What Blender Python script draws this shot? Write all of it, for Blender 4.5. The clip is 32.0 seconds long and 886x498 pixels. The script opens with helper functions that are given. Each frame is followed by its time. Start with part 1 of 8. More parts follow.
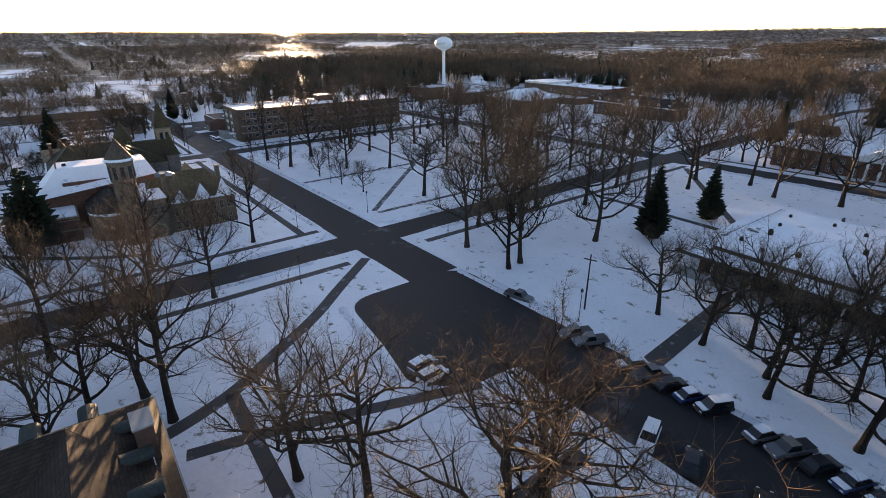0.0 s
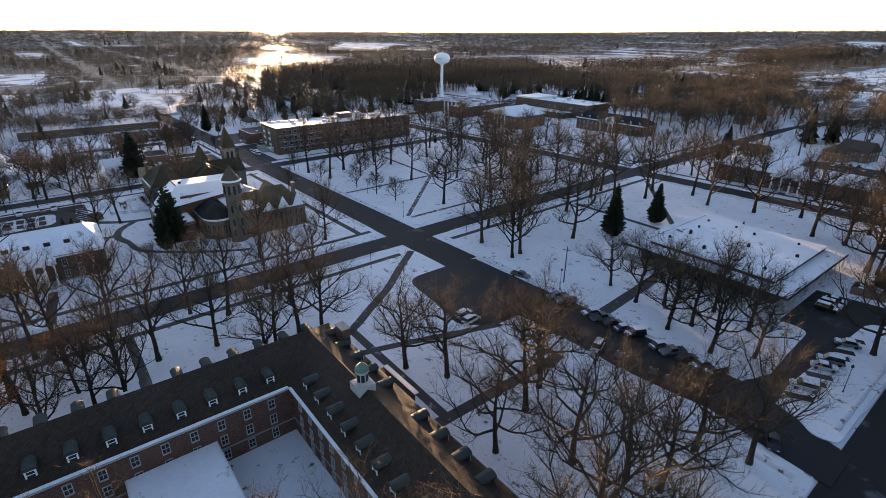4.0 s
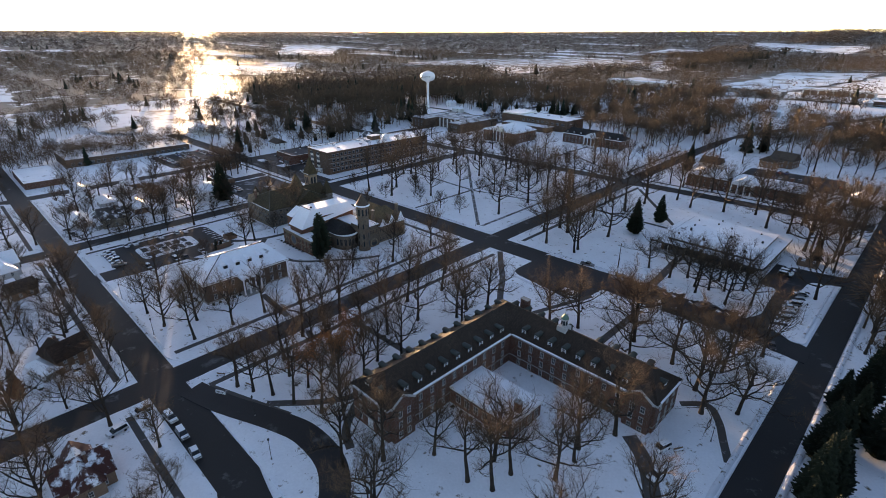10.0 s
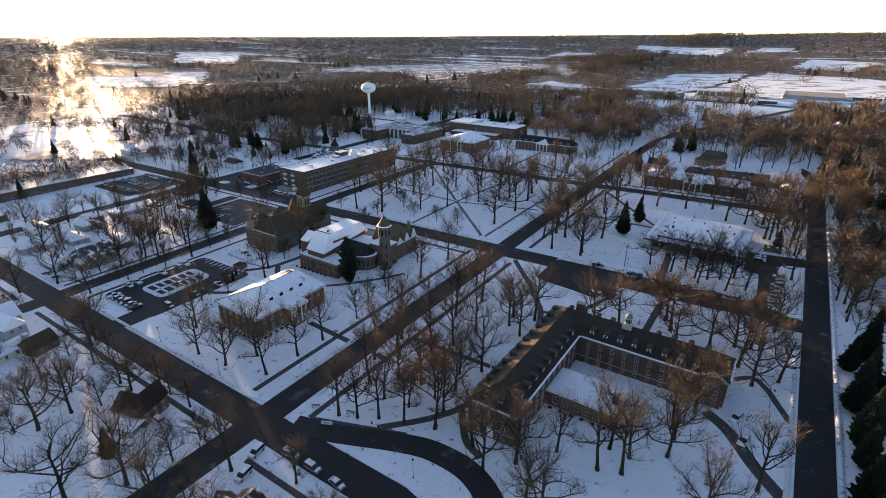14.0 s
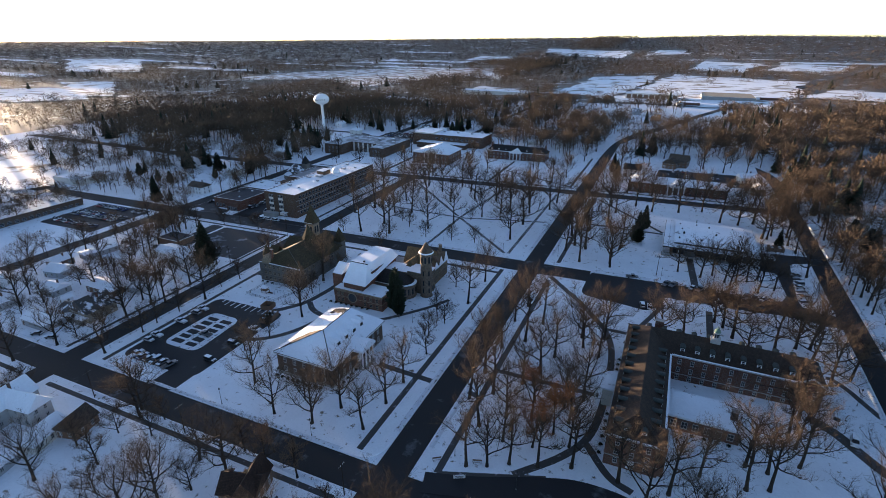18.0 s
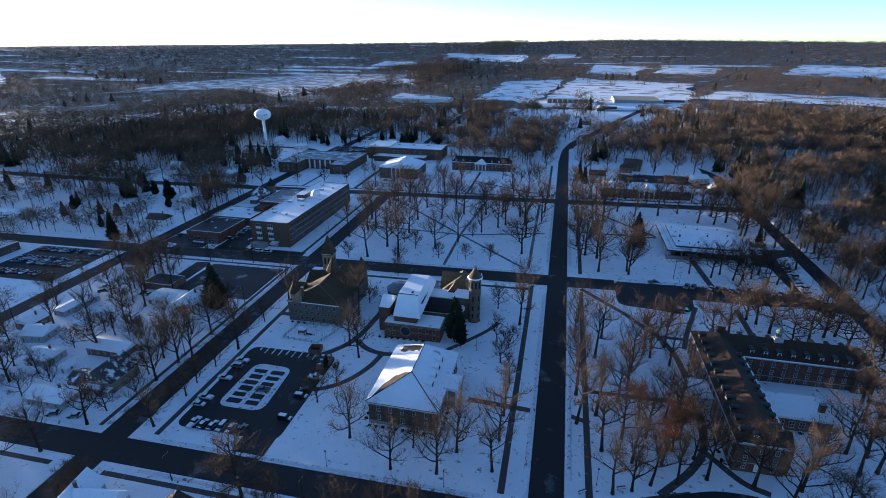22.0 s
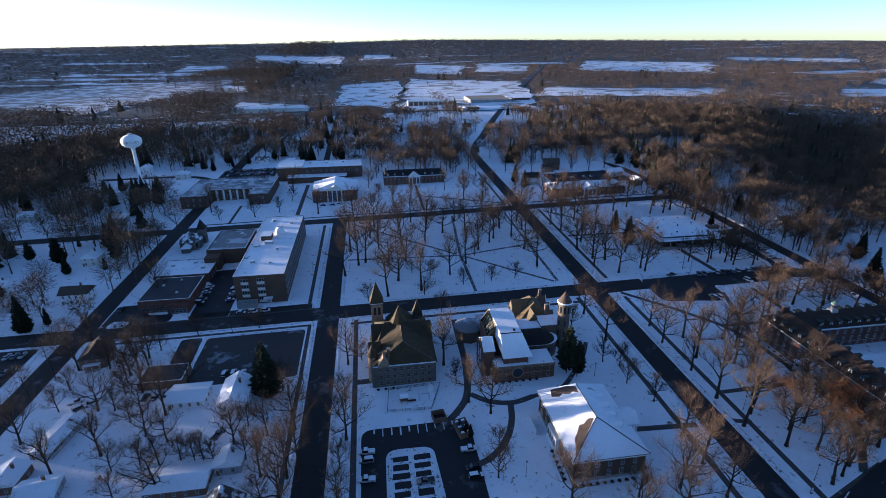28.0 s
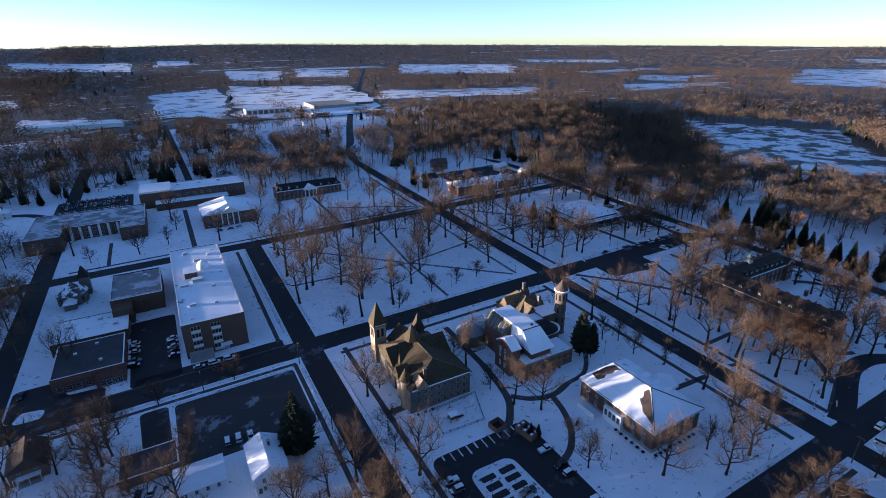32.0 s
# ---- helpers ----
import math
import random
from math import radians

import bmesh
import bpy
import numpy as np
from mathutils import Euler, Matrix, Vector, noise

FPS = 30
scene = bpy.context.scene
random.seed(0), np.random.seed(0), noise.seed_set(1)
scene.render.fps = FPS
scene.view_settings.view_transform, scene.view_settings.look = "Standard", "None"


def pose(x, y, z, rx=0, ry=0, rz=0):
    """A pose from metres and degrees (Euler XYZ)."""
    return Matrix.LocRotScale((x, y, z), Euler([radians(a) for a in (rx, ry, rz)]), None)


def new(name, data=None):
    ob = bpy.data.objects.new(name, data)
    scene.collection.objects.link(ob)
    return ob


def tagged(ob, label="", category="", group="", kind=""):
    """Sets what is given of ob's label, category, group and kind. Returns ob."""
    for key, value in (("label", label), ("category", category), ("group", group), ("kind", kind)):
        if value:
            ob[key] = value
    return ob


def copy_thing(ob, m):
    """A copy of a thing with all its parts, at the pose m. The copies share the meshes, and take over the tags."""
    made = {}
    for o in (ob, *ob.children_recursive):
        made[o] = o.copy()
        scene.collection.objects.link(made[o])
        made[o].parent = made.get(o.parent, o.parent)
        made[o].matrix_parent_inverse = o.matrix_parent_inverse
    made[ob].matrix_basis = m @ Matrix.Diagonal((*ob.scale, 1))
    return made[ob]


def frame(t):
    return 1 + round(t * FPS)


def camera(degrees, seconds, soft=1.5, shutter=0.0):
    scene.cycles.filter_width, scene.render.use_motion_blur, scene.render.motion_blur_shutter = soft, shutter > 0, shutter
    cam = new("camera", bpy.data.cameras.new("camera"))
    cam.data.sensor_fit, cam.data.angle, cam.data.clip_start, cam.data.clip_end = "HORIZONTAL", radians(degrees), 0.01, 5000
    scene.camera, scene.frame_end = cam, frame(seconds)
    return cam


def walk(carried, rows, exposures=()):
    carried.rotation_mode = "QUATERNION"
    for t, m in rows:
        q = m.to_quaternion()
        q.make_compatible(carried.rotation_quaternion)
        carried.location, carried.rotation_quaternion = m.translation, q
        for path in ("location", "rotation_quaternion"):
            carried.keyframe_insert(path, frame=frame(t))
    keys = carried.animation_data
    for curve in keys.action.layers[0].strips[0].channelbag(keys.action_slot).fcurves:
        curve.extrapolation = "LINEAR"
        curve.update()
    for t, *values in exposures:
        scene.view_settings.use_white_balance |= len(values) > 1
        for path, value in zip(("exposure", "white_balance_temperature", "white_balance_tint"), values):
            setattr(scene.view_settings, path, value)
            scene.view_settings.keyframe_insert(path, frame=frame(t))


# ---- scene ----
cam = camera(82.3, 32.0, soft=0.3)
# seconds, eye, yaw to the left of +y, pitch, roll in degrees
ROWS = [
    (0.0, 114.63, -61.11, 45.27, 53.09, -22.92, 0.06),
    (0.5, 117.85, -64.41, 47.35, 52.81, -22.95, 0.28),
    (1.0, 121.25, -68.14, 49.26, 52.6, -22.95, 0.4),
    (1.5, 124.94, -72.09, 51.22, 52.37, -22.97, 0.52),
    (2.0, 128.63, -76.4, 53.36, 52.11, -23.04, 0.6),
    (2.5, 132.31, -81.22, 55.43, 51.87, -23.1, 0.61),
    (4.5, 145.08, -99.46, 64.83, 51.7, -23.16, 0.41),
    (5.0, 147.16, -103.91, 67.24, 51.66, -23.16, 0.48),
    (5.5, 148.69, -108.74, 69.62, 51.66, -23.15, 0.55),
    (6.0, 149.95, -113.98, 71.93, 51.68, -23.13, 0.57),
    (6.5, 150.81, -119.74, 73.88, 51.48, -23.09, 0.49),
    (7.0, 151.51, -126.5, 75.94, 50.51, -23.15, 0.55),
    (7.5, 151.88, -133.94, 78.06, 49.71, -23.23, 0.58),
    (8.0, 151.7, -141.91, 79.8, 48.97, -23.21, 0.69),
    (8.5, 150.93, -150.11, 81.86, 48.45, -23.33, 0.62),
    (9.0, 149.68, -157.74, 83.58, 47.69, -23.37, 0.49),
    (9.5, 147.99, -164.9, 85.2, 46.49, -23.4, 0.43),
    (10.0, 145.77, -171.34, 86.83, 44.74, -23.4, 0.43),
    (10.5, 143.22, -177.27, 88.33, 42.77, -23.39, 0.41),
    (11.0, 140.52, -182.52, 89.86, 40.98, -23.46, 0.26),
    (11.5, 136.97, -187.92, 90.99, 39.48, -23.35, 0.39),
    (12.0, 133.43, -192.57, 92.09, 38.07, -23.23, 0.32),
    (12.5, 129.13, -197.2, 93.25, 37.1, -23.19, 0.41),
    (13.0, 125.05, -200.72, 94.15, 35.96, -23.23, 0.24),
    (13.5, 120.31, -204.21, 94.72, 34.98, -23.15, 0.16),
    (14.0, 114.88, -207.25, 95.31, 34.01, -23.03, 0.22),
    (14.5, 109.56, -209.52, 96.04, 32.87, -22.96, 0.19),
    (16.5, 85.09, -218.23, 99.14, 28.12, -22.84, 0.29),
    (17.0, 78.44, -220.52, 99.9, 26.91, -22.83, 0.21),
    (17.5, 71.94, -222.87, 100.77, 25.74, -22.77, 0.21),
    (18.0, 65.5, -225.15, 101.75, 24.36, -22.74, 0.11),
    (18.5, 58.8, -227.57, 102.62, 23.13, -22.67, 0.15),
    (19.0, 52.2, -229.84, 103.55, 21.88, -22.6, 0.1),
    (19.5, 45.57, -232.03, 104.44, 20.62, -22.55, 0.1),
    (20.0, 38.74, -233.94, 105.29, 19.25, -22.53, 0.08),
    (20.5, 31.67, -235.55, 106.25, 18.02, -22.49, 0.09),
    (21.0, 24.32, -236.87, 107.24, 16.36, -22.42, 0.08),
    (21.5, 16.64, -237.7, 108.3, 14.6, -22.4, 0.05),
    (22.0, 8.67, -238.28, 109.36, 12.98, -22.38, 0.05),
    (22.5, 0.61, -238.61, 110.52, 11.28, -22.4, -0.03),
    (23.0, -7.74, -238.6, 111.71, 9.64, -22.41, -0.07),
    (23.5, -16.18, -238.28, 112.8, 8.46, -22.42, -0.17),
    (24.0, -24.67, -237.63, 113.79, 6.91, -22.44, -0.27),
    (24.5, -33.1, -236.74, 114.69, 4.56, -22.45, -0.31),
    (25.0, -41.46, -235.56, 115.4, 1.96, -22.48, -0.36),
    (25.5, -49.96, -234.15, 115.91, -0.9, -22.51, -0.39),
    (27.5, -85.71, -225.82, 117.2, -6.82, -22.48, -0.33),
    (28.0, -94.63, -222.91, 116.9, -8.12, -22.48, -0.39),
    (28.5, -103.43, -219.87, 116.81, -9.8, -22.48, -0.44),
    (29.0, -112.15, -216.83, 116.93, -12.44, -22.49, -0.43),
    (29.5, -120.23, -213.68, 116.67, -15.83, -22.42, -0.5),
    (30.0, -128.07, -210.31, 116.43, -19.16, -22.39, -0.48),
    (30.5, -135.56, -206.72, 116.19, -21.83, -22.34, -0.48),
    (31.0, -142.85, -202.87, 116.0, -24.07, -22.3, -0.5),
    (31.5, -150.0, -198.85, 115.9, -26.48, -22.25, -0.44),
    (32.0, -157.01, -194.59, 115.79, -28.99, -22.15, -0.37),
]
EXPOSURES = [(0.0, 2.88, 7450, 22), (9.0, 2.88, 7450, 22), (14.0, 2.84, 7250, 21), (17.5, 2.65, 6450, 18), (20.0, 2.36, 5250, 14), (22.0, 2.2, 5000, 13), (32.0, 1.95, 4950, 22)]


def stand(x, y, z, yaw, pitch, roll):
    return pose(x, y, z, 90 + pitch, 0, yaw) @ pose(0, 0, 0, 0, 0, roll)


walk(cam, [(r[0], stand(*r[1:])) for r in ROWS], EXPOSURES)

# ---- light ----
SUN_LEFT, SUN_UP = 69.0, 2.05          # degrees left of +y, degrees up
world = bpy.data.worlds.new("sky")
scene.world = world
world.use_nodes = True
wn = world.node_tree
sky = wn.nodes.new("ShaderNodeTexSky")
sky.sky_type, sky.sun_disc = "NISHITA", False
sky.sun_elevation, sky.sun_rotation = radians(SUN_UP), radians(-SUN_LEFT)
sky.altitude, sky.air_density, sky.dust_density, sky.ozone_density = 250, 0.45, 0.25, 1.0
wn.nodes["Background"].inputs["Strength"].default_value = 0.11
wn.links.new(sky.outputs[0], wn.nodes["Background"].inputs[0])
sun = new("sun", bpy.data.lights.new("sun", "SUN"))
sun.data.energy, sun.data.angle, sun.data.color = 5.2, radians(0.6), (1.0, 0.74, 0.46)
sun_way = Vector((-math.sin(radians(SUN_LEFT)) * math.cos(radians(SUN_UP)), math.cos(radians(SUN_LEFT)) * math.cos(radians(SUN_UP)), math.sin(radians(SUN_UP))))
sun.rotation_euler = sun_way.to_track_quat("Z", "Y").to_euler()


# ---- materials ----
def material(name, dark, light, scale=1.0, rough=0.8, bump=0.3, fine=8.0, metal=0.0, island=0.0, gloss=None):
    """Two colours mixed by coarse and fine noise in metres, with relief."""
    m = bpy.data.materials.new(name)
    m.use_nodes = True
    nt = m.node_tree
    bs = nt.nodes["Principled BSDF"]
    geo = nt.nodes.new("ShaderNodeNewGeometry")
    a = nt.nodes.new("ShaderNodeTexNoise")
    a.inputs["Scale"].default_value, a.inputs["Detail"].default_value = 0.25 * scale, 5
    b = nt.nodes.new("ShaderNodeTexNoise")
    b.inputs["Scale"].default_value, b.inputs["Detail"].default_value = fine * scale * 0.25, 4
    for n in (a, b):
        nt.links.new(geo.outputs["Position"], n.inputs["Vector"])
    mix = nt.nodes.new("ShaderNodeMath")
    mix.operation = "MULTIPLY_ADD"
    mix.inputs[1].default_value = 0.55
    half = nt.nodes.new("ShaderNodeMath")
    half.operation = "MULTIPLY"
    half.inputs[1].default_value = 0.45
    nt.links.new(b.outputs["Fac"], half.inputs[0])
    nt.links.new(a.outputs["Fac"], mix.inputs[0])
    nt.links.new(half.outputs[0], mix.inputs[2])
    last = mix.outputs[0]
    if island:
        info = nt.nodes.new("ShaderNodeObjectInfo")
        rnd = info.outputs["Random"] if island > 0 else geo.outputs["Random Per Island"]
        add = nt.nodes.new("ShaderNodeMath")
        add.operation = "MULTIPLY_ADD"
        add.inputs[1].default_value = abs(island)
        nt.links.new(rnd, add.inputs[0])
        nt.links.new(last, add.inputs[2])
        sub = nt.nodes.new("ShaderNodeMath")
        sub.operation = "SUBTRACT"
        sub.inputs[1].default_value = abs(island) / 2
        nt.links.new(add.outputs[0], sub.inputs[0])
        last = sub.outputs[0]
    ramp = nt.nodes.new("ShaderNodeValToRGB")
    ramp.color_ramp.elements[0].position, ramp.color_ramp.elements[1].position = 0.32, 0.68
    ramp.color_ramp.elements[0].color, ramp.color_ramp.elements[1].color = (*dark, 1), (*light, 1)
    nt.links.new(last, ramp.inputs[0])
    nt.links.new(ramp.outputs[0], bs.inputs["Base Color"])
    bs.inputs["Roughness"].default_value, bs.inputs["Metallic"].default_value = rough, metal
    bs.inputs["Specular IOR Level"].default_value = 0.5 if rough < 0.56 else 0.2
    if gloss:
        gr = nt.nodes.new("ShaderNodeMapRange")
        gr.inputs["To Min"].default_value, gr.inputs["To Max"].default_value = gloss
        nt.links.new(last, gr.inputs["Value"])
        nt.links.new(gr.outputs[0], bs.inputs["Roughness"])
    if bump:
        bp = nt.nodes.new("ShaderNodeBump")
        bp.inputs["Strength"].default_value, bp.inputs["Distance"].default_value = bump, 0.1
        nt.links.new(mix.outputs[0], bp.inputs["Height"])
        nt.links.new(bp.outputs[0], bs.inputs["Normal"])
    return m


def courses(name, dark, light, mortar, length, height, rough=0.85, offset=0.5):
    """Bricks or stones laid in courses on upright walls."""
    m = material(name, dark, light, 0.6, rough, 0.2)
    nt = m.node_tree
    bs, ramp = nt.nodes["Principled BSDF"], next(n for n in nt.nodes if n.type == "VALTORGB")
    geo = next(n for n in nt.nodes if n.type == "NEW_GEOMETRY")
    sep, com, add = nt.nodes.new("ShaderNodeSeparateXYZ"), nt.nodes.new("ShaderNodeCombineXYZ"), nt.nodes.new("ShaderNodeMath")
    nt.links.new(geo.outputs["Position"], sep.inputs[0])
    nt.links.new(sep.outputs[0], add.inputs[0])
    nt.links.new(sep.outputs[1], add.inputs[1])
    nt.links.new(add.outputs[0], com.inputs[0])
    nt.links.new(sep.outputs[2], com.inputs[1])
    br = nt.nodes.new("ShaderNodeTexBrick")
    br.offset = offset
    br.inputs["Scale"].default_value = 1.0
    br.inputs["Brick Width"].default_value, br.inputs["Row Height"].default_value = length, height
    br.inputs["Mortar Size"].default_value = height * 0.08
    br.inputs["Color1"].default_value, br.inputs["Color2"].default_value = (0.72, 0.72, 0.72, 1), (1.25, 1.2, 1.15, 1)
    br.inputs["Mortar"].default_value = (*[v / max(0.02, (a + b) / 2) for v, a, b in zip(mortar, dark, light)], 1)
    nt.links.new(com.outputs[0], br.inputs["Vector"])
    mul = nt.nodes.new("ShaderNodeMix")
    mul.data_type, mul.blend_type = "RGBA", "MULTIPLY"
    mul.inputs["Factor"].default_value = 1.0
    nt.links.new(ramp.outputs[0], mul.inputs[6])
    nt.links.new(br.outputs["Color"], mul.inputs[7])
    nt.links.new(mul.outputs[2], bs.inputs["Base Color"])
    return m


def worn_snow(name, under, amount, scale, snow=(0.87, 0.89, 0.92), rough=0.6, stretch=(1, 1, 1)):
    """Snow with bare patches of another surface showing through."""
    m = material(name, tuple(v * 0.86 for v in snow), snow, 0.5, rough, 0.8, 14)
    nt = m.node_tree
    bs, ramp = nt.nodes["Principled BSDF"], next(n for n in nt.nodes if n.type == "VALTORGB")
    geo = next(n for n in nt.nodes if n.type == "NEW_GEOMETRY")
    mp = nt.nodes.new("ShaderNodeMapping")
    mp.inputs["Scale"].default_value = stretch
    nt.links.new(geo.outputs["Position"], mp.inputs["Vector"])
    no = nt.nodes.new("ShaderNodeTexNoise")
    no.inputs["Scale"].default_value, no.inputs["Detail"].default_value, no.inputs["Roughness"].default_value = scale, 7, 0.62
    nt.links.new(mp.outputs[0], no.inputs["Vector"])
    cut = nt.nodes.new("ShaderNodeMapRange")
    cut.inputs["From Min"].default_value, cut.inputs["From Max"].default_value = amount, amount + 0.08
    nt.links.new(no.outputs["Fac"], cut.inputs["Value"])
    mix = nt.nodes.new("ShaderNodeMix")
    mix.data_type = "RGBA"
    mix.inputs[6].default_value = (*under, 1)
    nt.links.new(cut.outputs[0], mix.inputs["Factor"])
    nt.links.new(ramp.outputs[0], mix.inputs[7])
    nt.links.new(mix.outputs[2], bs.inputs["Base Color"])
    return m


def glass(name, tint=(0.02, 0.025, 0.03)):
    m = bpy.data.materials.new(name)
    m.use_nodes = True
    bs = m.node_tree.nodes["Principled BSDF"]
    bs.inputs["Base Color"].default_value = (*tint, 1)
    bs.inputs["Roughness"].default_value, bs.inputs["IOR"].default_value = 0.06, 1.52
    return m


SNOW = worn_snow("snow", (0.16, 0.13, 0.09), 0.312, 0.45)
SNOW_FIELD = worn_snow("field_snow", (0.24, 0.20, 0.15), 0.40, 0.022)
SNOW_STUBBLE = worn_snow("stubble_field_snow", (0.27, 0.21, 0.165), 0.47, 0.03, (0.74, 0.72, 0.72))
SNOW_WOODS = worn_snow("snow_under_trees", (0.100, 0.081, 0.063), 0.585, 0.022)
SNOW_MARSH = worn_snow("marsh_snow", (0.085, 0.072, 0.055), 0.455, 0.045)
SNOW_ROOF = worn_snow("roof_snow", (0.06, 0.055, 0.05), 0.29, 0.22)
SNOW_WORN = worn_snow("worn_roof_snow", (0.20, 0.20, 0.205), 0.47, 0.12, (0.5, 0.52, 0.56))
# white toned down for trims; on the clapboard house it stands for shade
DULL_WHITE = material("dull_white_paint", (0.34, 0.33, 0.31), (0.46, 0.45, 0.43), 1.0, 0.6, 0.05)
SNOW_BANK = worn_snow("ploughed_snow", (0.18, 0.16, 0.14), 0.36, 0.8, (0.74, 0.76, 0.8))
ASPHALT = worn_snow("asphalt", (0.028, 0.027, 0.027), 0.60, 0.14, (0.12, 0.12, 0.124), 0.75, (1, 1, 1))
WALK = worn_snow("wet_concrete", (0.070, 0.066, 0.063), 0.60, 0.5, (0.3, 0.3, 0.32), 0.8)
WALK_DUSTED = worn_snow("snow_dusted_concrete", (0.09, 0.086, 0.083), 0.52, 0.6, (0.5, 0.52, 0.56), 0.8)
LOT = worn_snow("lot_asphalt", (0.027, 0.026, 0.027), 0.60, 0.10, (0.10, 0.105, 0.11), 0.7)
BRICK = courses("dark_red_brick", (0.093, 0.040, 0.028), (0.143, 0.062, 0.040), (0.186, 0.167, 0.143), 0.22, 0.075)
BRICK_RED = courses("red_brown_brick", (0.112, 0.050, 0.032), (0.165, 0.075, 0.047), (0.135, 0.108, 0.090), 0.6, 0.28)
BRICK_TAN = courses("brown_brick", (0.078, 0.046, 0.029), (0.112, 0.068, 0.044), (0.135, 0.118, 0.102), 0.22, 0.075)
STONE = courses("grey_fieldstone", (0.090, 0.083, 0.072), (0.165, 0.150, 0.128), (0.150, 0.140, 0.126), 0.62, 0.34)
STONE_TAN = courses("tan_sandstone", (0.225, 0.173, 0.112), (0.315, 0.240, 0.158), (0.255, 0.217, 0.165), 0.7, 0.35)
SLATE = courses("dark_slate", (0.018, 0.017, 0.017), (0.036, 0.033, 0.030), (0.013, 0.012, 0.012), 0.3, 0.2, 0.75)
DORM_ROOF = courses("brown_slate", (0.034, 0.024, 0.018), (0.060, 0.042, 0.030), (0.02, 0.016, 0.013), 0.3, 0.2, 0.8)
CHURCH_ROOF = courses("ochre_brown_slate", (0.046, 0.036, 0.019), (0.084, 0.066, 0.034), (0.028, 0.022, 0.014), 0.3, 0.2, 0.8)
SHINGLE = courses("brown_shingle", (0.075, 0.055, 0.04), (0.13, 0.10, 0.075), (0.04, 0.03, 0.03), 0.35, 0.2, 0.85)
TILE = courses("ochre_shingle", (0.105, 0.082, 0.046), (0.170, 0.132, 0.072), (0.045, 0.036, 0.024), 0.3, 0.2, 0.8)
TAR = material("flat_roof_felt", (0.035, 0.035, 0.04), (0.07, 0.07, 0.075), 0.6, 0.85, 0.2)
WHITE = material("white_paint", (0.70, 0.70, 0.69), (0.80, 0.80, 0.79), 1.0, 0.5, 0.05)
CREAM = material("cream_siding", (0.60, 0.57, 0.50), (0.70, 0.67, 0.60), 1.0, 0.6, 0.1)
GREY = material("grey_siding", (0.30, 0.31, 0.32), (0.40, 0.41, 0.42), 1.0, 0.7, 0.1)
BROWN = material("brown_siding", (0.15, 0.09, 0.06), (0.22, 0.14, 0.09), 1.0, 0.7, 0.1)
CONCRETE = material("concrete", (0.255, 0.247, 0.232), (0.345, 0.338, 0.315), 0.8, 0.85, 0.2)
COPPER = material("verdigris_copper", (0.060, 0.125, 0.090), (0.11, 0.20, 0.145), 1.2, 0.55, 0.1)
DORMER_METAL = material("dull_green_dormer_metal", (0.030, 0.036, 0.032), (0.060, 0.068, 0.058), 1.5, 0.6, 0.1)
FASCIA = material("dark_fascia_boards", (0.045, 0.040, 0.036), (0.08, 0.072, 0.064), 1.0, 0.7, 0.1)
BROWNSTONE = courses("brown_fieldstone", (0.105, 0.078, 0.055), (0.175, 0.132, 0.092), (0.16, 0.135, 0.108), 0.55, 0.3)
STEEL = material("grey_steel", (0.28, 0.29, 0.30), (0.40, 0.41, 0.42), 2.0, 0.45, 0.05, metal=0.6)
BLACK = material("black_paint", (0.012, 0.012, 0.013), (0.03, 0.03, 0.03), 2.0, 0.5, 0.05)
TOWER_WHITE = material("white_tank_paint", (0.72, 0.74, 0.75), (0.82, 0.83, 0.84), 0.6, 0.35, 0.03)
BARK = material("bark", (0.018, 0.014, 0.011), (0.055, 0.042, 0.031), 4.0, 0.95, 0.6, island=0.3)
TWIG = material("twigs", (0.050, 0.035, 0.024), (0.128, 0.086, 0.053), 2.0, 0.95, 0.0, island=0.5)
RUSSET = material("russet_leaves", (0.20, 0.075, 0.025), (0.32, 0.14, 0.05), 2.0, 0.8, 0.0, island=0.4)
NEEDLE = material("needles", (0.009, 0.014, 0.008), (0.024, 0.031, 0.016), 3.0, 0.8, 0.0, island=0.4)
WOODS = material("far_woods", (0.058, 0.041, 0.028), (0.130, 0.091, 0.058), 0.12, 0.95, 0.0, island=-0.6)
# paler, greyer copy of the woods' colour; the haze of distance is put into it
WOODS_HAZED = material("distant_woods", (0.072, 0.058, 0.047), (0.130, 0.101, 0.079), 0.05, 0.95, 0.0, island=-0.4)
WOODS_GREEN = material("far_conifers", (0.006, 0.011, 0.006), (0.016, 0.024, 0.013), 0.2, 0.9, 0.0, island=-0.5)
PANE = glass("window_glass")
TYRE = material("tyre", (0.012, 0.012, 0.012), (0.03, 0.03, 0.03), 3.0, 0.9, 0.0)
SMOKED = glass("car_glass", (0.012, 0.014, 0.016))
PAINTS = [material("car_paint_" + n, c, tuple(min(0.9, v * 1.12) for v in c), 1.0, 0.3, 0.0)
          for n, c in (("black", (0.012, 0.012, 0.014)), ("grey", (0.12, 0.125, 0.13)), ("silver", (0.42, 0.43, 0.44)), ("red", (0.22, 0.02, 0.018)), ("blue", (0.02, 0.04, 0.13)), ("white", (0.74, 0.74, 0.74)))]


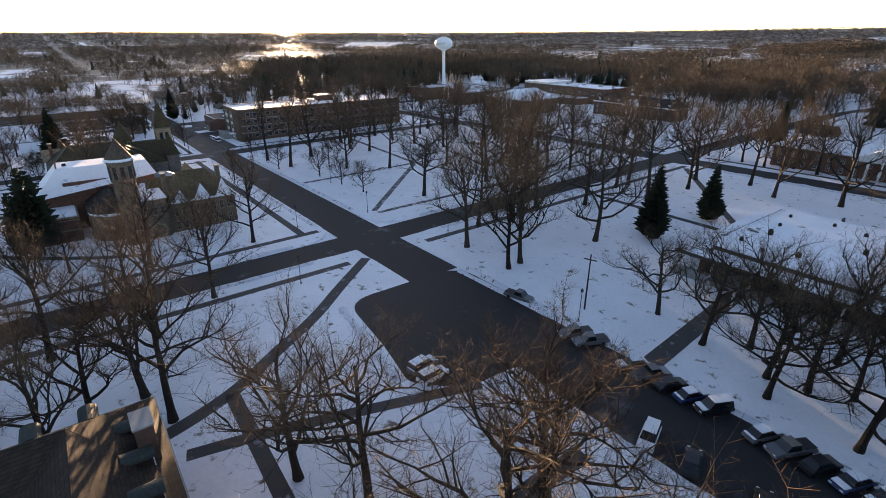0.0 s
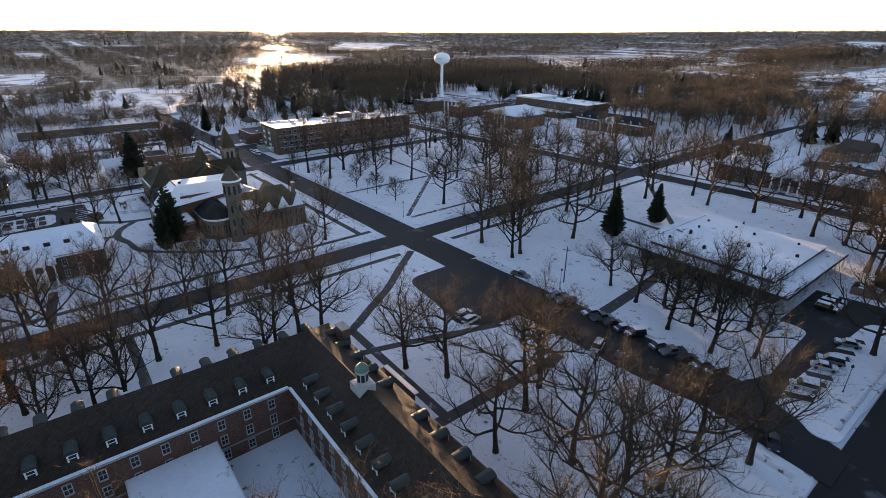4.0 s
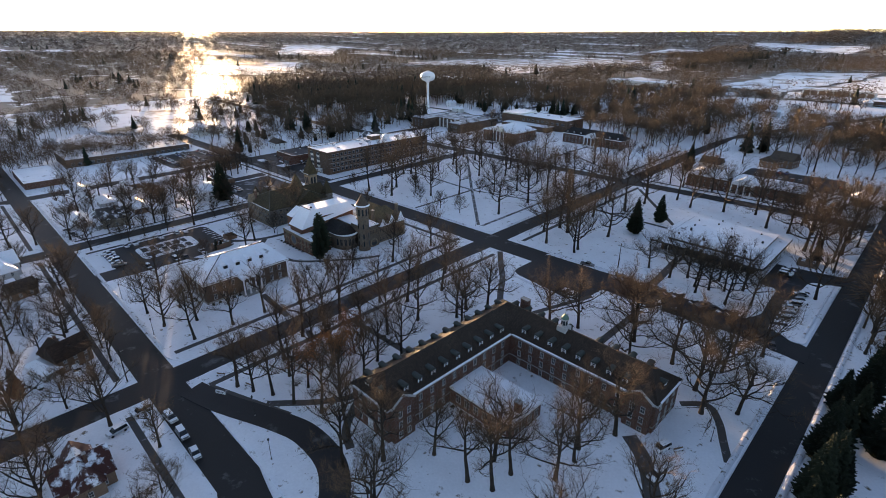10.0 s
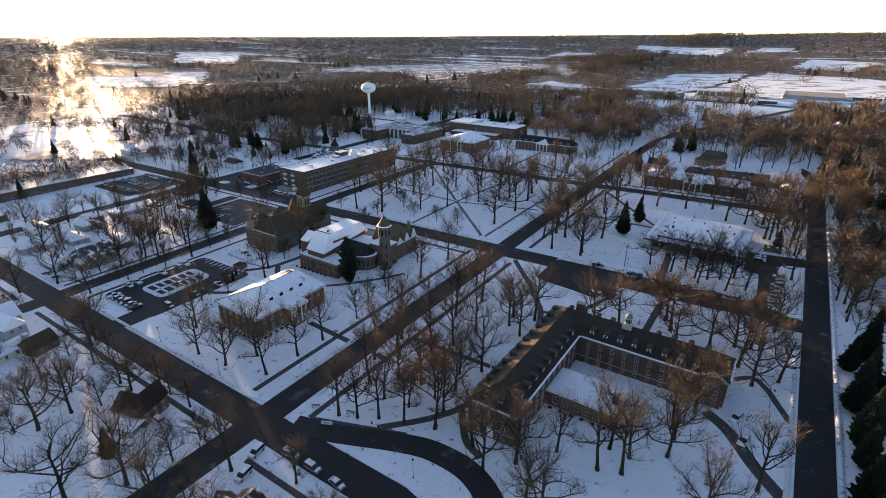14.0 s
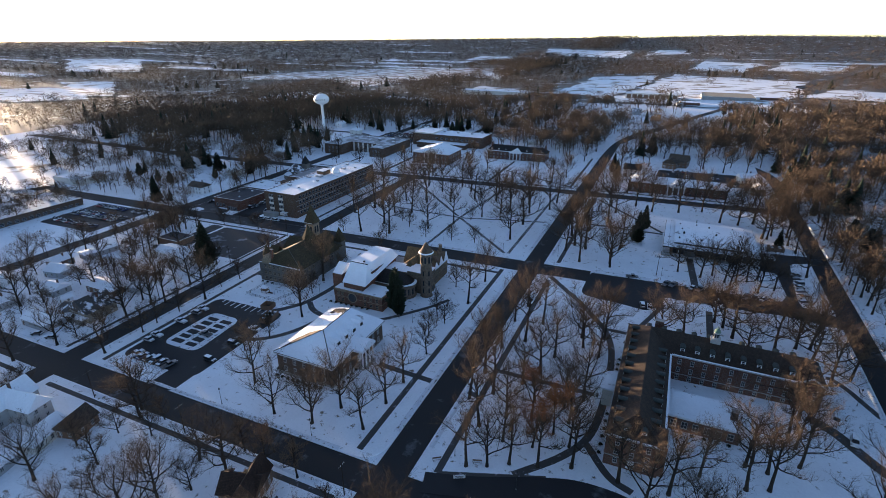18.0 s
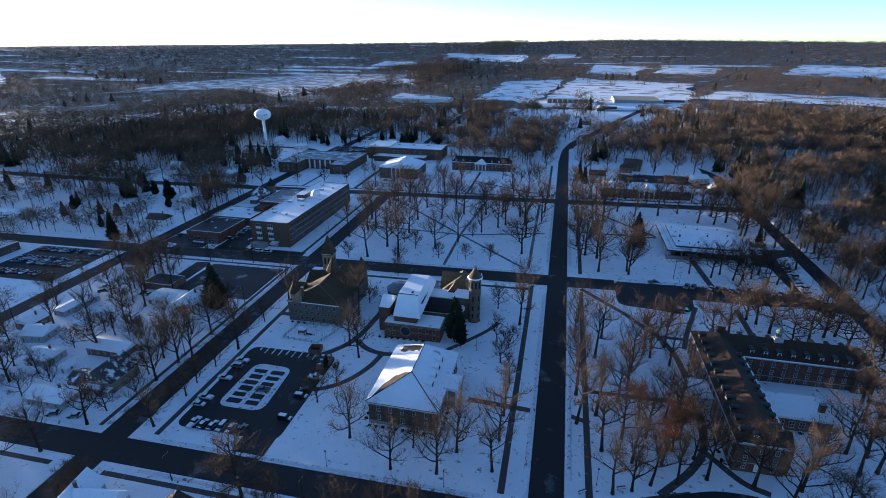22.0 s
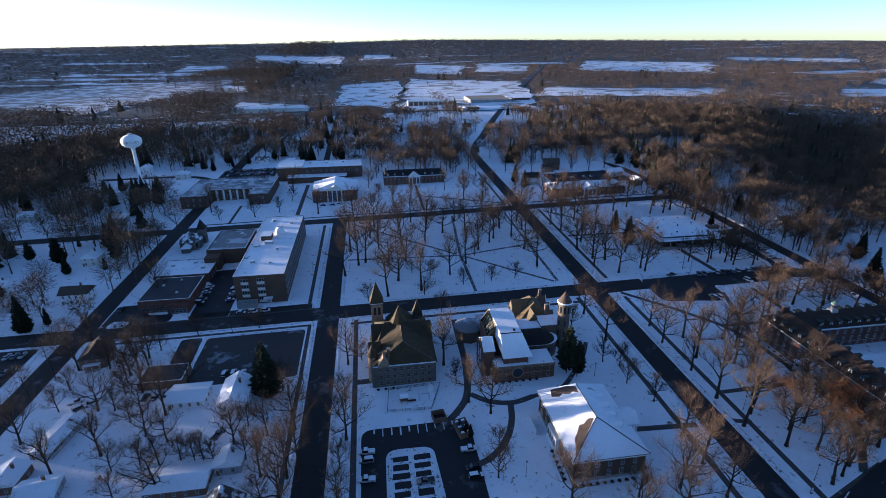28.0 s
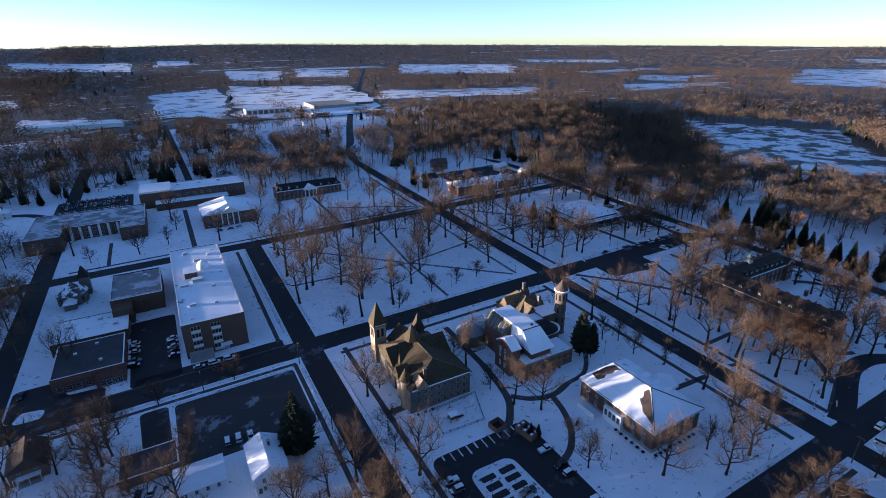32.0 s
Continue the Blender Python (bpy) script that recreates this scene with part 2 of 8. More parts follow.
# ---- building helpers ----
def gz(x, y):
    """Height of the ground: a gentle slope over the town, a slow rise to the far hills."""
    r = math.hypot(x, y)
    k = min(1.0, max(0.0, (r - 1500) / 3100))
    east = min(1.0, max(0.0, (math.atan2(x, y) + 0.95) / 1.0))
    past = min(1.0, max(0.0, (math.atan2(x, y) - 0.15) / 1.0))
    hills = 62 + 38 * east * east * (3 - 2 * east) - 46 * past
    # the shaded ravine north-east of the lane
    f = min(1.0, max(0.0, ((x - 262) * 208 + (y - 110) * 220) / (208 ** 2 + 220 ** 2)))
    d = math.hypot(x - 262 - 208 * f, y - 110 - 220 * f)
    return 0.02 * max(-350, min(350, x)) + 0.0128 * max(-350, min(350, y)) + hills * k ** 1.5 - 13 * math.exp(-(d / 62) ** 2)


def thing(name, x, y, label, category, group="", kind="", dz=0.0, turn=0.0):
    ob = new(name)
    ob.empty_display_size = 0.3
    ob.location = (x, y, gz(x, y) + dz)
    ob.rotation_euler = (0, 0, radians(turn))
    return tagged(ob, label, category, group, kind)


def as_mesh(name, bm, mat):
    me = bpy.data.meshes.new(name)
    bm.to_mesh(me)
    bm.free()
    me.materials.append(mat)
    return me


def part(name, bm, mat, parent=None, label="", at=(0, 0, 0), turn=0.0):
    """One mesh object under a thing or a part; bm may be a mesh that is shared."""
    me = bm if isinstance(bm, bpy.types.Mesh) else as_mesh(name, bm, mat)
    ob = new(name, me)
    ob.parent = parent
    ob.location = at
    ob.rotation_euler = (0, 0, radians(turn))
    return tagged(ob, label)


def poly_mesh(name, verts, faces, mat):
    me = bpy.data.meshes.new(name)
    me.from_pydata(verts, [], faces)
    me.materials.append(mat)
    return me


def add_box(bm, x0, x1, y0, y1, z0, z1):
    v = [bm.verts.new(p) for p in ((x0, y0, z0), (x1, y0, z0), (x1, y1, z0), (x0, y1, z0), (x0, y0, z1), (x1, y0, z1), (x1, y1, z1), (x0, y1, z1))]
    for f in ((3, 2, 1, 0), (4, 5, 6, 7), (0, 1, 5, 4), (1, 2, 6, 5), (2, 3, 7, 6), (3, 0, 4, 7)):
        bm.faces.new([v[i] for i in f])
    return bm


def box(x0, x1, y0, y1, z0, z1, bevel=0.0):
    bm = add_box(bmesh.new(), x0, x1, y0, y1, z0, z1)
    if bevel:
        bmesh.ops.bevel(bm, geom=bm.edges[:], offset=bevel, segments=1, affect="EDGES")
    return bm


def prism(points, z0, z1, bm=None):
    """A closed plan pulled up from z0 to z1."""
    bm = bm or bmesh.new()
    lo, hi = [bm.verts.new((*p, z0)) for p in points], [bm.verts.new((*p, z1)) for p in points]
    bm.faces.new(lo[::-1])
    bm.faces.new(hi)
    n = len(points)
    for i in range(n):
        bm.faces.new((lo[i], lo[(i + 1) % n], hi[(i + 1) % n], hi[i]))
    return bm


def ring(r, n, cx=0, cy=0, start=0.0):
    return [(cx + r * math.cos(start + 2 * math.pi * i / n), cy + r * math.sin(start + 2 * math.pi * i / n)) for i in range(n)]


def lathe(profile, n, bm=None, cx=0, cy=0):
    """A turned form from rows of radius and height."""
    bm = bm or bmesh.new()
    rows = [[bm.verts.new((*p, z)) for p in ring(max(r, 0.001), n, cx, cy)] for r, z in profile]
    for a, b in zip(rows, rows[1:]):
        for i in range(n):
            bm.faces.new((a[i], a[(i + 1) % n], b[(i + 1) % n], b[i]))
    bm.faces.new(rows[0][::-1])
    bm.faces.new(rows[-1])
    return bm


def ridge_roof(x0, x1, y0, y1, ze, zr, axis="y", hip0=0.0, hip1=0.0, thick=0.25, bm=None, peak=0.5):
    """A gabled roof, or a hipped one where hip0 and hip1 draw the ridge's ends in."""
    bm = bm or bmesh.new()
    if axis == "y":
        xm = x0 + (x1 - x0) * peak
        ends = ((xm, y0 + hip0), (xm, y1 - hip1))
        eave = ((x0, y0), (x1, y0), (x1, y1), (x0, y1))
        faces = ((0, 1, 4), (1, 2, 5, 4), (2, 3, 5), (3, 0, 4, 5))
    else:
        ym = y0 + (y1 - y0) * peak
        ends = ((x0 + hip0, ym), (x1 - hip1, ym))
        eave = ((x0, y0), (x1, y0), (x1, y1), (x0, y1))
        faces = ((0, 1, 5, 4), (1, 2, 5), (2, 3, 4, 5), (3, 0, 4))
    top = [bm.verts.new((*p, ze)) for p in eave] + [bm.verts.new((*p, zr)) for p in ends]
    low = [bm.verts.new((*p, ze - thick)) for p in eave]
    for f in faces:
        bm.faces.new([top[i] for i in f])
    for i in range(4):
        bm.faces.new((low[i], low[(i + 1) % 4], top[(i + 1) % 4], top[i]))
    bm.faces.new(low[::-1])
    return bm


def pyramid(x0, x1, y0, y1, ze, zt, thick=0.2, bm=None):
    bm = bm or bmesh.new()
    top = [bm.verts.new((*p, ze)) for p in ((x0, y0), (x1, y0), (x1, y1), (x0, y1))]
    low = [bm.verts.new((*p, ze - thick)) for p in ((x0, y0), (x1, y0), (x1, y1), (x0, y1))]
    tip = bm.verts.new(((x0 + x1) / 2, (y0 + y1) / 2, zt))
    for i in range(4):
        bm.faces.new((top[i], top[(i + 1) % 4], tip))
        bm.faces.new((low[i], low[(i + 1) % 4], top[(i + 1) % 4], top[i]))
    bm.faces.new(low[::-1])
    return bm


WINDOW_MESHES = {}
TURNS = {"S": 0, "E": 90, "N": 180, "W": 270}


def window(parent, face, x, y, z, w=1.1, h=1.7, trim=DULL_WHITE, bars=True, name="window", sill=True):
    """A framed sash window on a wall; x, y is the wall's place, z the sill's height."""
    key = (round(w, 2), round(h, 2), trim.name, bars, sill)
    if key not in WINDOW_MESHES:
        xs = [-w / 2, -w / 2 + 0.11, w / 2 - 0.11, w / 2]
        zs = [-0.1 if sill else 0, 0.1, h - 0.12, h]
        if bars:
            xs, zs = [*xs[:2], -0.035, 0.035, *xs[2:]], [*zs[:2], h * 0.5 - 0.045, h * 0.5 + 0.045, *zs[2:]]
        bm = bmesh.new()
        grid = [[bm.verts.new((x, 0.02, z)) for x in xs] for z in zs]
        kept = [bm.faces.new((grid[j][i], grid[j][i + 1], grid[j + 1][i + 1], grid[j + 1][i])) for j in range(len(zs) - 1) for i in range(len(xs) - 1) if not (i % 2 and j % 2)]
        out = bmesh.ops.extrude_face_region(bm, geom=kept)["geom"]
        for v in out:
            if isinstance(v, bmesh.types.BMVert):
                v.co.y = -0.17 if sill and v.co.z < 0.11 else -0.1
        bmesh.ops.recalc_face_normals(bm, faces=bm.faces[:])
        WINDOW_MESHES[key] = (as_mesh("window", bm, trim), as_mesh("pane", box(-w / 2 + 0.08, w / 2 - 0.08, -0.03, 0.02, 0.08, h - 0.1), PANE))
    frame_mesh, pane_mesh = WINDOW_MESHES[key]
    ob = part(name, frame_mesh, None, parent, "", (x, y, z), TURNS[face])
    part("pane", pane_mesh, None, ob)
    return ob


def window_row(parent, face, wall, a0, a1, count, z, **kw):
    """A row of windows, evenly spaced between a0 and a1 along a wall."""
    for i in range(count):
        a = a0 + (a1 - a0) * (i + 0.5) / count
        window(parent, face, a if face in "NS" else wall, wall if face in "NS" else a, z, **kw)


def door(parent, face, x, y, z, w=1.6, h=2.3, mat=WHITE):
    ob = part("door", box(-w / 2, w / 2, -0.09, 0.02, 0, h, 0.02), mat, parent, "", (x, y, z), TURNS[face])
    part("door_frame", box(-w / 2 - 0.15, w / 2 + 0.15, -0.06, 0.02, -0.02, h + 0.18), WHITE, ob)
    part("handle", box(w * 0.3, w * 0.3 + 0.08, -0.16, -0.08, 1.0, 1.12), STEEL, ob)
    return ob


def tube(verts, faces, path, radii, n):
    start = len(verts)
    up = Vector((0.3, 0.2, 1)).normalized()
    for i, (p, r) in enumerate(zip(path, radii)):
        d = (path[min(i + 1, len(path) - 1)] - path[max(i - 1, 0)]).normalized()
        s = d.cross(up if abs(d.dot(up)) < 0.95 else Vector((1, 0, 0))).normalized()
        u = s.cross(d)
        for k in range(n):
            a = 2 * math.pi * k / n
            verts.append(tuple(p + (s * math.cos(a) + u * math.sin(a)) * r))
    for i in range(len(path) - 1):
        for k in range(n):
            a, b = start + i * n + k, start + i * n + (k + 1) % n
            faces.append((a, b, b + n, a + n))


# ---- ground, roads, lawns ----
RAD = 4600


def ground_sheet():
    edges = [0, 60, 150, 200, 250, 300, 350, 385, 420, 470, 520, 650, 800, 1000, 1250, 1500, 1800, 2100, 2400, 2750, 3100, 3500, 3900, 4250, RAD]
    axis = sorted({-e for e in edges} | set(edges))
    n = len(axis)
    verts = [(x, y, gz(x, y) - (0.10 if abs(x) < 351 and abs(y) < 351 else 0.3)) for y in axis for x in axis]
    faces = [(j * n + i, j * n + i + 1, (j + 1) * n + i + 1, (j + 1) * n + i) for j in range(n - 1) for i in range(n - 1)]
    me = poly_mesh("ground", verts, faces, SNOW_WOODS)
    me.materials.append(SNOW)
    for p in me.polygons:
        if -660 < p.center.x < 300 and -380 < p.center.y < 720:
            p.material_index = 1
        p.use_smooth = True
    tagged(new("ground", me), "snow-covered ground running out to wooded hills", "ground", kind="structure")


ground_sheet()


def rounded(points, radius):
    """A plan with its corners rounded, one radius or one for each corner."""
    out, n = [], len(points)
    radii = radius if isinstance(radius, (list, tuple)) else [radius] * n
    for i, p in enumerate(points):
        p, a, b, r = Vector(p), Vector(points[i - 1]), Vector(points[(i + 1) % n]), radii[i]
        if r < 0.1:
            out.append(tuple(p))
            continue
        u, v = (a - p).normalized(), (b - p).normalized()
        half = u.angle(v) / 2
        d = min(r / math.tan(half), (a - p).length * 0.49, (b - p).length * 0.49)
        for k in range(7):
            s = k / 6
            out.append(tuple((1 - s) ** 2 * (p + u * d) + 2 * s * (1 - s) * p + s * s * (p + v * d)))
    return out


def laid(name, points, z0, z1, mat, label, category, kind="structure", parent=None):
    """A slab whose top and bottom follow the slope of the ground."""
    bm = prism(points, 0, 1)
    for v in bm.verts:
        v.co.z = gz(v.co.x, v.co.y) + (z0 if v.co.z < 0.5 else z1)
    bmesh.ops.recalc_face_normals(bm, faces=bm.faces[:])
    return tagged(part(name, bm, mat, parent), label, category, "", kind)


def rect(x0, x1, y0, y1):
    return [(x0, y0), (x1, y0), (x1, y1), (x0, y1)]


def strip(name, points, width, z, mat, label, category, thick=0.12):
    """A ribbon of even width along a line, following the slope."""
    pts = [Vector(p) for p in points]
    left, right = [], []
    for i, p in enumerate(pts):
        d = (pts[min(i + 1, len(pts) - 1)] - pts[max(i - 1, 0)]).normalized()
        o = Vector((-d.y, d.x)) * width / 2
        left.append(p + o)
        right.append(p - o)
    n = len(pts)
    verts = [(q.x, q.y, gz(q.x, q.y) + h + (0.5 if math.hypot(q.x, q.y) > 1400 else 0.0)) for h in (z, z - thick) for q in left + right]
    faces = [(i, n + i, n + i + 1, i + 1) for i in range(n - 1)] + [(2 * n + i + 1, 3 * n + i + 1, 3 * n + i, 2 * n + i) for i in range(n - 1)]
    faces += [(i, i + 1, 2 * n + i + 1, 2 * n + i) for i in range(n - 1)] + [(n + i + 1, n + i, 3 * n + i, 3 * n + i + 1) for i in range(n - 1)]
    return tagged(new(name, poly_mesh(name, verts, faces, mat)), label, category, kind="structure")


def curve(points, steps=8):
    """A smooth line through points."""
    p = [Vector(q) for q in points]
    p = [2 * p[0] - p[1], *p, 2 * p[-1] - p[-2]]
    out = []
    for i in range(1, len(p) - 2):
        for k in range(steps):
            t = k / steps
            out.append(0.5 * (2 * p[i] + (p[i + 1] - p[i - 1]) * t + (2 * p[i - 1] - 5 * p[i] + 4 * p[i + 1] - p[i + 2]) * t * t + (3 * p[i] - p[i - 1] - 3 * p[i + 1] + p[i + 2]) * t ** 3))
    return [tuple(q) for q in out] + [tuple(p[-2])]


def line(a, b, step=25):
    n = max(1, int(math.dist(a, b) / step))
    return [(a[0] + (b[0] - a[0]) * i / n, a[1] + (b[1] - a[1]) * i / n) for i in range(n + 1)]


ROAD_Z = 0.02
strip("road_main", line((13, -600), (13, 235)) + curve([(13, 245), (16, 300), (25, 345), (45, 400), (69, 470), (110, 585), (159, 710), (313, 1089), (540, 1659), (690, 2030)], 8), 9.2, ROAD_Z, ASPHALT, "dark asphalt street ploughed clear of snow", "road")
strip("road_north_lane", line((-140, 300), (-145, 700)), 6, ROAD_Z + 0.2, ASPHALT, "narrow street running north between trees", "road")
strip("road_tower", curve([(-229, 214), (-236, 246), (-252, 268), (-280, 277), (-345, 281)]), 6.5, ROAD_Z + 0.15, ASPHALT, "narrow street bending past the water tower", "road")
strip("road_south", line((-620, -7.2), (40, -7.2)), 11.5, ROAD_Z + 0.008, ASPHALT, "dark asphalt cross street between snowy lawns", "road")
strip("road_west", line((-118.5, -600), (-118.5, 123)), 9.6, ROAD_Z + 0.004, ASPHALT, "dark asphalt side street", "road")
strip("road_far_west", line((-232, -600), (-228, 0)) + line((-228, 0), (-226, 420)), 10, ROAD_Z, ASPHALT, "dark asphalt street beside houses", "road")
strip("road_near", line((-620, -145.5), (60, -145.5)) + curve([(62, -146), (90, -152), (120, -168), (150, -200), (165, -260)]), 9.2, ROAD_Z + 0.008, ASPHALT, "dark asphalt cross street", "road")
strip("road_east", line((137.5, -420), (137.5, 160)) + curve([(137.5, 170), (134, 215), (116, 260), (96, 320)]), 8, ROAD_Z, ASPHALT, "narrow asphalt street beside tall conifers", "road")
strip("road_north", line((-620, 123), (133, 123)), 10, ROAD_Z + 0.008, ASPHALT, "asphalt cross street beyond the square", "road")

LAWN_Z = 0.14
def lawn(name, points, radius, label):
    return laid(name, rounded(points, radius), -0.3, LAWN_Z, SNOW, label, "lawn")


lawn("lawn_square", rect(-113.5, 8.2, -1.2, 117.8), [12, 11, 8, 8], "snowy tree-dotted college square with crossing walks")
lawn("lawn_church_block", rect(-113.5, 8.2, -140.8, -13), [8, 9, 10, 8], "snowy lawn round the church and the library")
lawn("lawn_dormitory_block", rect(17.8, 133.3, -140.8, -13), [6, 9, 8, 9], "snowy lawn with tall bare trees round the dormitory")
lawn("lawn_student_centre", rect(17.8, 133.3, -1.2, 117.8), [9, 8, 8, 8], "snowy lawn round the low flat-roofed hall")
lawn("lawn_houses", rect(-222.5, -123.5, -140.8, -13), 8, "snowy yards of the houses")
lawn("lawn_science", rect(-220.5, -123.5, -1.2, 117.8), 8, "snowy strip round the science hall")
lawn("lawn_north_west", rect(-220.5, 8.2, 128.2, 330), 6, "snowy lawns before the northern halls")
lawn("lawn_north_east", rect(17.8, 128, 128.2, 310), 8, "snowy lawn round the portico hall")
lawn("lawn_south_middle", rect(-113.5, 8.2, -330, -150.3), 8, "snowy house yards")
lawn("lawn_south_west", rect(-226.5, -123.5, -330, -150.3), 8, "snowy house yards")
lawn("lawn_far_west", rect(-330, -238, -140.8, -13), 8, "snowy ground before the school")
lawn("lawn_tower", rect(-330, -234, 128.2, 330), 8, "snowy ground round the water tower")
lawn("lawn_far_west_middle", rect(-330, -234, -1.2, 117.8), 8, "snowy wooded house yards")


# ---- walks ----
WALK_Z = LAWN_Z + 0.03


def walk_strip(points, width=1.9, mat=WALK, label="damp concrete walk cleared of snow"):
    walk_strip.count += 1
    return strip("path_%d" % walk_strip.count, points, width, WALK_Z + 0.004 * (walk_strip.count % 4), mat, label, "path")


walk_strip.count = 0
# the square
walk_strip(line((-46, 1), (-46, 45)), 1.6, WALK_DUSTED, "concrete walk dusted with snow")
walk_strip(line((-111, 52), (-46, 46)) + line((-44, 46), (4, 56)), 1.6, WALK_DUSTED, "concrete walk dusted with snow")
walk_strip(line((-46, 46), (-4, 4)), 1.6, WALK_DUSTED, "concrete walk dusted with snow")
walk_strip(line((-110, 112), (-48, 48)), 1.6, WALK_DUSTED, "concrete walk dusted with snow")
walk_strip(line((-2, 4), (-2, 114)), 1.6, WALK_DUSTED, "concrete walk dusted with snow")
walk_strip(line((-46, 46), (-40, 114)), 1.6, WALK_DUSTED, "concrete walk dusted with snow")
# the church block
walk_strip(line((1.2, -138), (1.2, -15)))
walk_strip(line((-108, -19), (2, -19)))
walk_strip(line((-105.6, -138), (-105.6, -16)))
walk_strip(line((-105, -62), (-99.5, -62)), 3)
walk_strip(line((-14, -102.5), (8, -104)), 2.2)
walk_strip(curve([(-61.5, -24), (-62, -45), (-62.5, -58), (-65, -75), (-70, -84), (-78, -92)]), 2.6)
walk_strip(curve([(-64, -76), (-58, -81), (-50, -83), (-42, -81)]), 2.4)
walk_strip(curve([(-51, -83.5), (-53, -92), (-57, -100), (-63, -106), (-70, -109)]), 2.2)
walk_strip(curve([(-42, -81), (-30, -78), (-16, -62), (-10, -52)]), 1.8)
# the dormitory block
walk_strip(line((24, -137), (24, -18)))
walk_strip(curve([(24, -14), (33, -24.5), (40.6, -33), (47, -42), (53.2, -51), (57, -62), (58.5, -75), (59, -90), (57.5, -108), (52, -119), (42, -130)]), 2.2)
walk_strip(line((25, -90.5), (57, -90.5)))
walk_strip(line((9 + 10, -104), (25, -106)))
walk_strip(line((89, -22), (89, -58)), 2.4)
walk_strip(line((53, -50.6), (88, -51.6)), 1.9)
walk_strip(curve([(61.4, -58), (63.4, -50), (65.6, -43), (68.1, -35.7), (72.5, -23)]), 1.9)
walk_strip(curve([(117, -58), (122, -54), (126, -58), (129, -64), (132, -70)]), 1.8)
walk_strip(curve([(57, -112), (64, -121), (70, -124)]), 2.0)
walk_strip(line((25, -137), (50, -128)), 1.8)
# the student centre block
walk_strip(line((24, 2), (24, 115)))
walk_strip(line((84.3, -3.5), (81.5, 31)), 3.0)
walk_strip(line((26, 62), (68, 60)))
walk_strip(line((26, 112), (68, 62)), 1.8)
# science hall and the northern blocks
walk_strip(line((-128.5, 2), (-128.5, 114)), 1.8)
walk_strip(line((-218, -1.9), (-126, -1.9)), 1.0)
walk_strip(line((-126.5, -17), (-126.5, -138)), 1.6)
walk_strip(line((-215, -17), (-126, -17)), 1.6)
walk_strip(line((-215, 132), (6, 132)), 1.8)
walk_strip(line((-150, 133), (-150, 220)), 3)
walk_strip(line((-196, 133), (-196, 172)), 2)
walk_strip(line((-58, 133), (-58, 198)), 2)
walk_strip(line((-58, 168), (4, 134)), 1.8)
walk_strip(line((3, 134), (3, 230)), 1.8)
walk_strip(line((22, 133), (126, 133)), 1.8)
walk_strip(line((72, 134), (72, 136)), 3)
# south of the near street
walk_strip(line((-110, -154), (4, -154)), 1.6)
walk_strip(line((22, -156), (60, -156)), 1.6)
walk_strip(line((-222, -154), (-128, -154)), 1.6)
lawn("lawn_south_east", [(17.8, -330), (150, -330), (128, -185), (95, -162), (62, -153), (17.8, -150.6)], 6, "snowy yards beside the drive")

# ---- car parks and drives ----
LOT_Z = LAWN_Z + 0.02


def lot(name, points, radius, label, mat=LOT, up=0.0):
    return laid(name, rounded(points, radius), 0.0, LOT_Z + up, mat, label, "car park")


lot("car_park_church", rect(-103.2, -67.2, -133.2, -88), 4, "wet asphalt car park with a snowy middle island")
lot("car_park_drive", rect(-78.5, -68, -140.9, -130), 2, "asphalt drive joining the street", LOT, 0.006)
lot("car_park_gravel", rect(-170, -128, -54, -20), 2, "frozen gravel car park patched with old snow", worn_snow("frozen_gravel", (0.050, 0.048, 0.047), 0.56, 0.13, (0.24, 0.25, 0.27), 0.8))
lot("car_park_dormitory", [(39.5, -26.5), (56, -28.5), (66, -30.5), (72, -25), (72.5, -15.5), (83, -17.5), (98, -16.8), (116, -14.8), (127, -17), (135, -18), (135, -9), (123, -4.5), (116, -2.5), (93, -2.5), (72, -1.5), (40, -1.3)], [6, 5, 3, 3, 2, 2, 2, 2, 3, 0, 0, 3, 2, 3, 3, 6], "dark asphalt car park between the lawns")
lot("car_park_lane", [(115.5, -4), (122.6, -4), (122, 3), (124.4, 40), (135, 45), (135, 53.5), (124.5, 51.5), (111.5, 50), (111.5, 27), (117.5, 27), (118, 13), (118.6, 4)], [0, 0, 3, 4, 0, 0, 2, 0, 0, 3, 3, 4], "asphalt car park beside the low hall", LOT, 0.006)
lot("car_park_school", rect(-291, -240, -56, -15), 3, "asphalt car park full of cars")
lot("car_park_court", rect(-236, -184, 232, 290), 3, "asphalt car park behind the courtyard hall")
lot("car_park_north_east", rect(58, 126, 172, 208), 3, "asphalt car park behind the portico hall")
lot("science_drive", rect(-184, -166, -1.5, 52), 2, "asphalt drive beside the science hall")
lot("science_forecourt", rect(-182, -127, -1.6, 3.6), 1, "asphalt apron before the science hall")
lot("corner_forecourt", [(-222, -1.5), (-192, -1.5), (-192, 5.5), (-204, 6.5), (-209, 18), (-222, 18)], 2.5, "asphalt forecourt")
lot("yard_drive", [(-181, -19), (-172, -19), (-171.5, -42), (-180, -42)], 2, "worn asphalt yard drive streaked with snow")
laid("corner_island", rounded([(-220, -3), (-211, -3.4), (-210, 1.5), (-218, 3)], 2.2), 0.0, LOT_Z + 0.1, SNOW, "small snowy corner island", "snow")
strip("drive_loop", curve([(22, -141), (34, -137.5), (50, -131), (60, -128.5), (72, -130), (82, -138), (84, -150)]), 6.5, LOT_Z + 0.02, LOT, "curved asphalt drive before the dormitory", "drive")
strip("drive_dormitory", curve([(113, -77), (119, -82), (126, -92), (134, -101)]), 3.4, LOT_Z + 0.012, WALK, "narrow asphalt service drive", "drive")
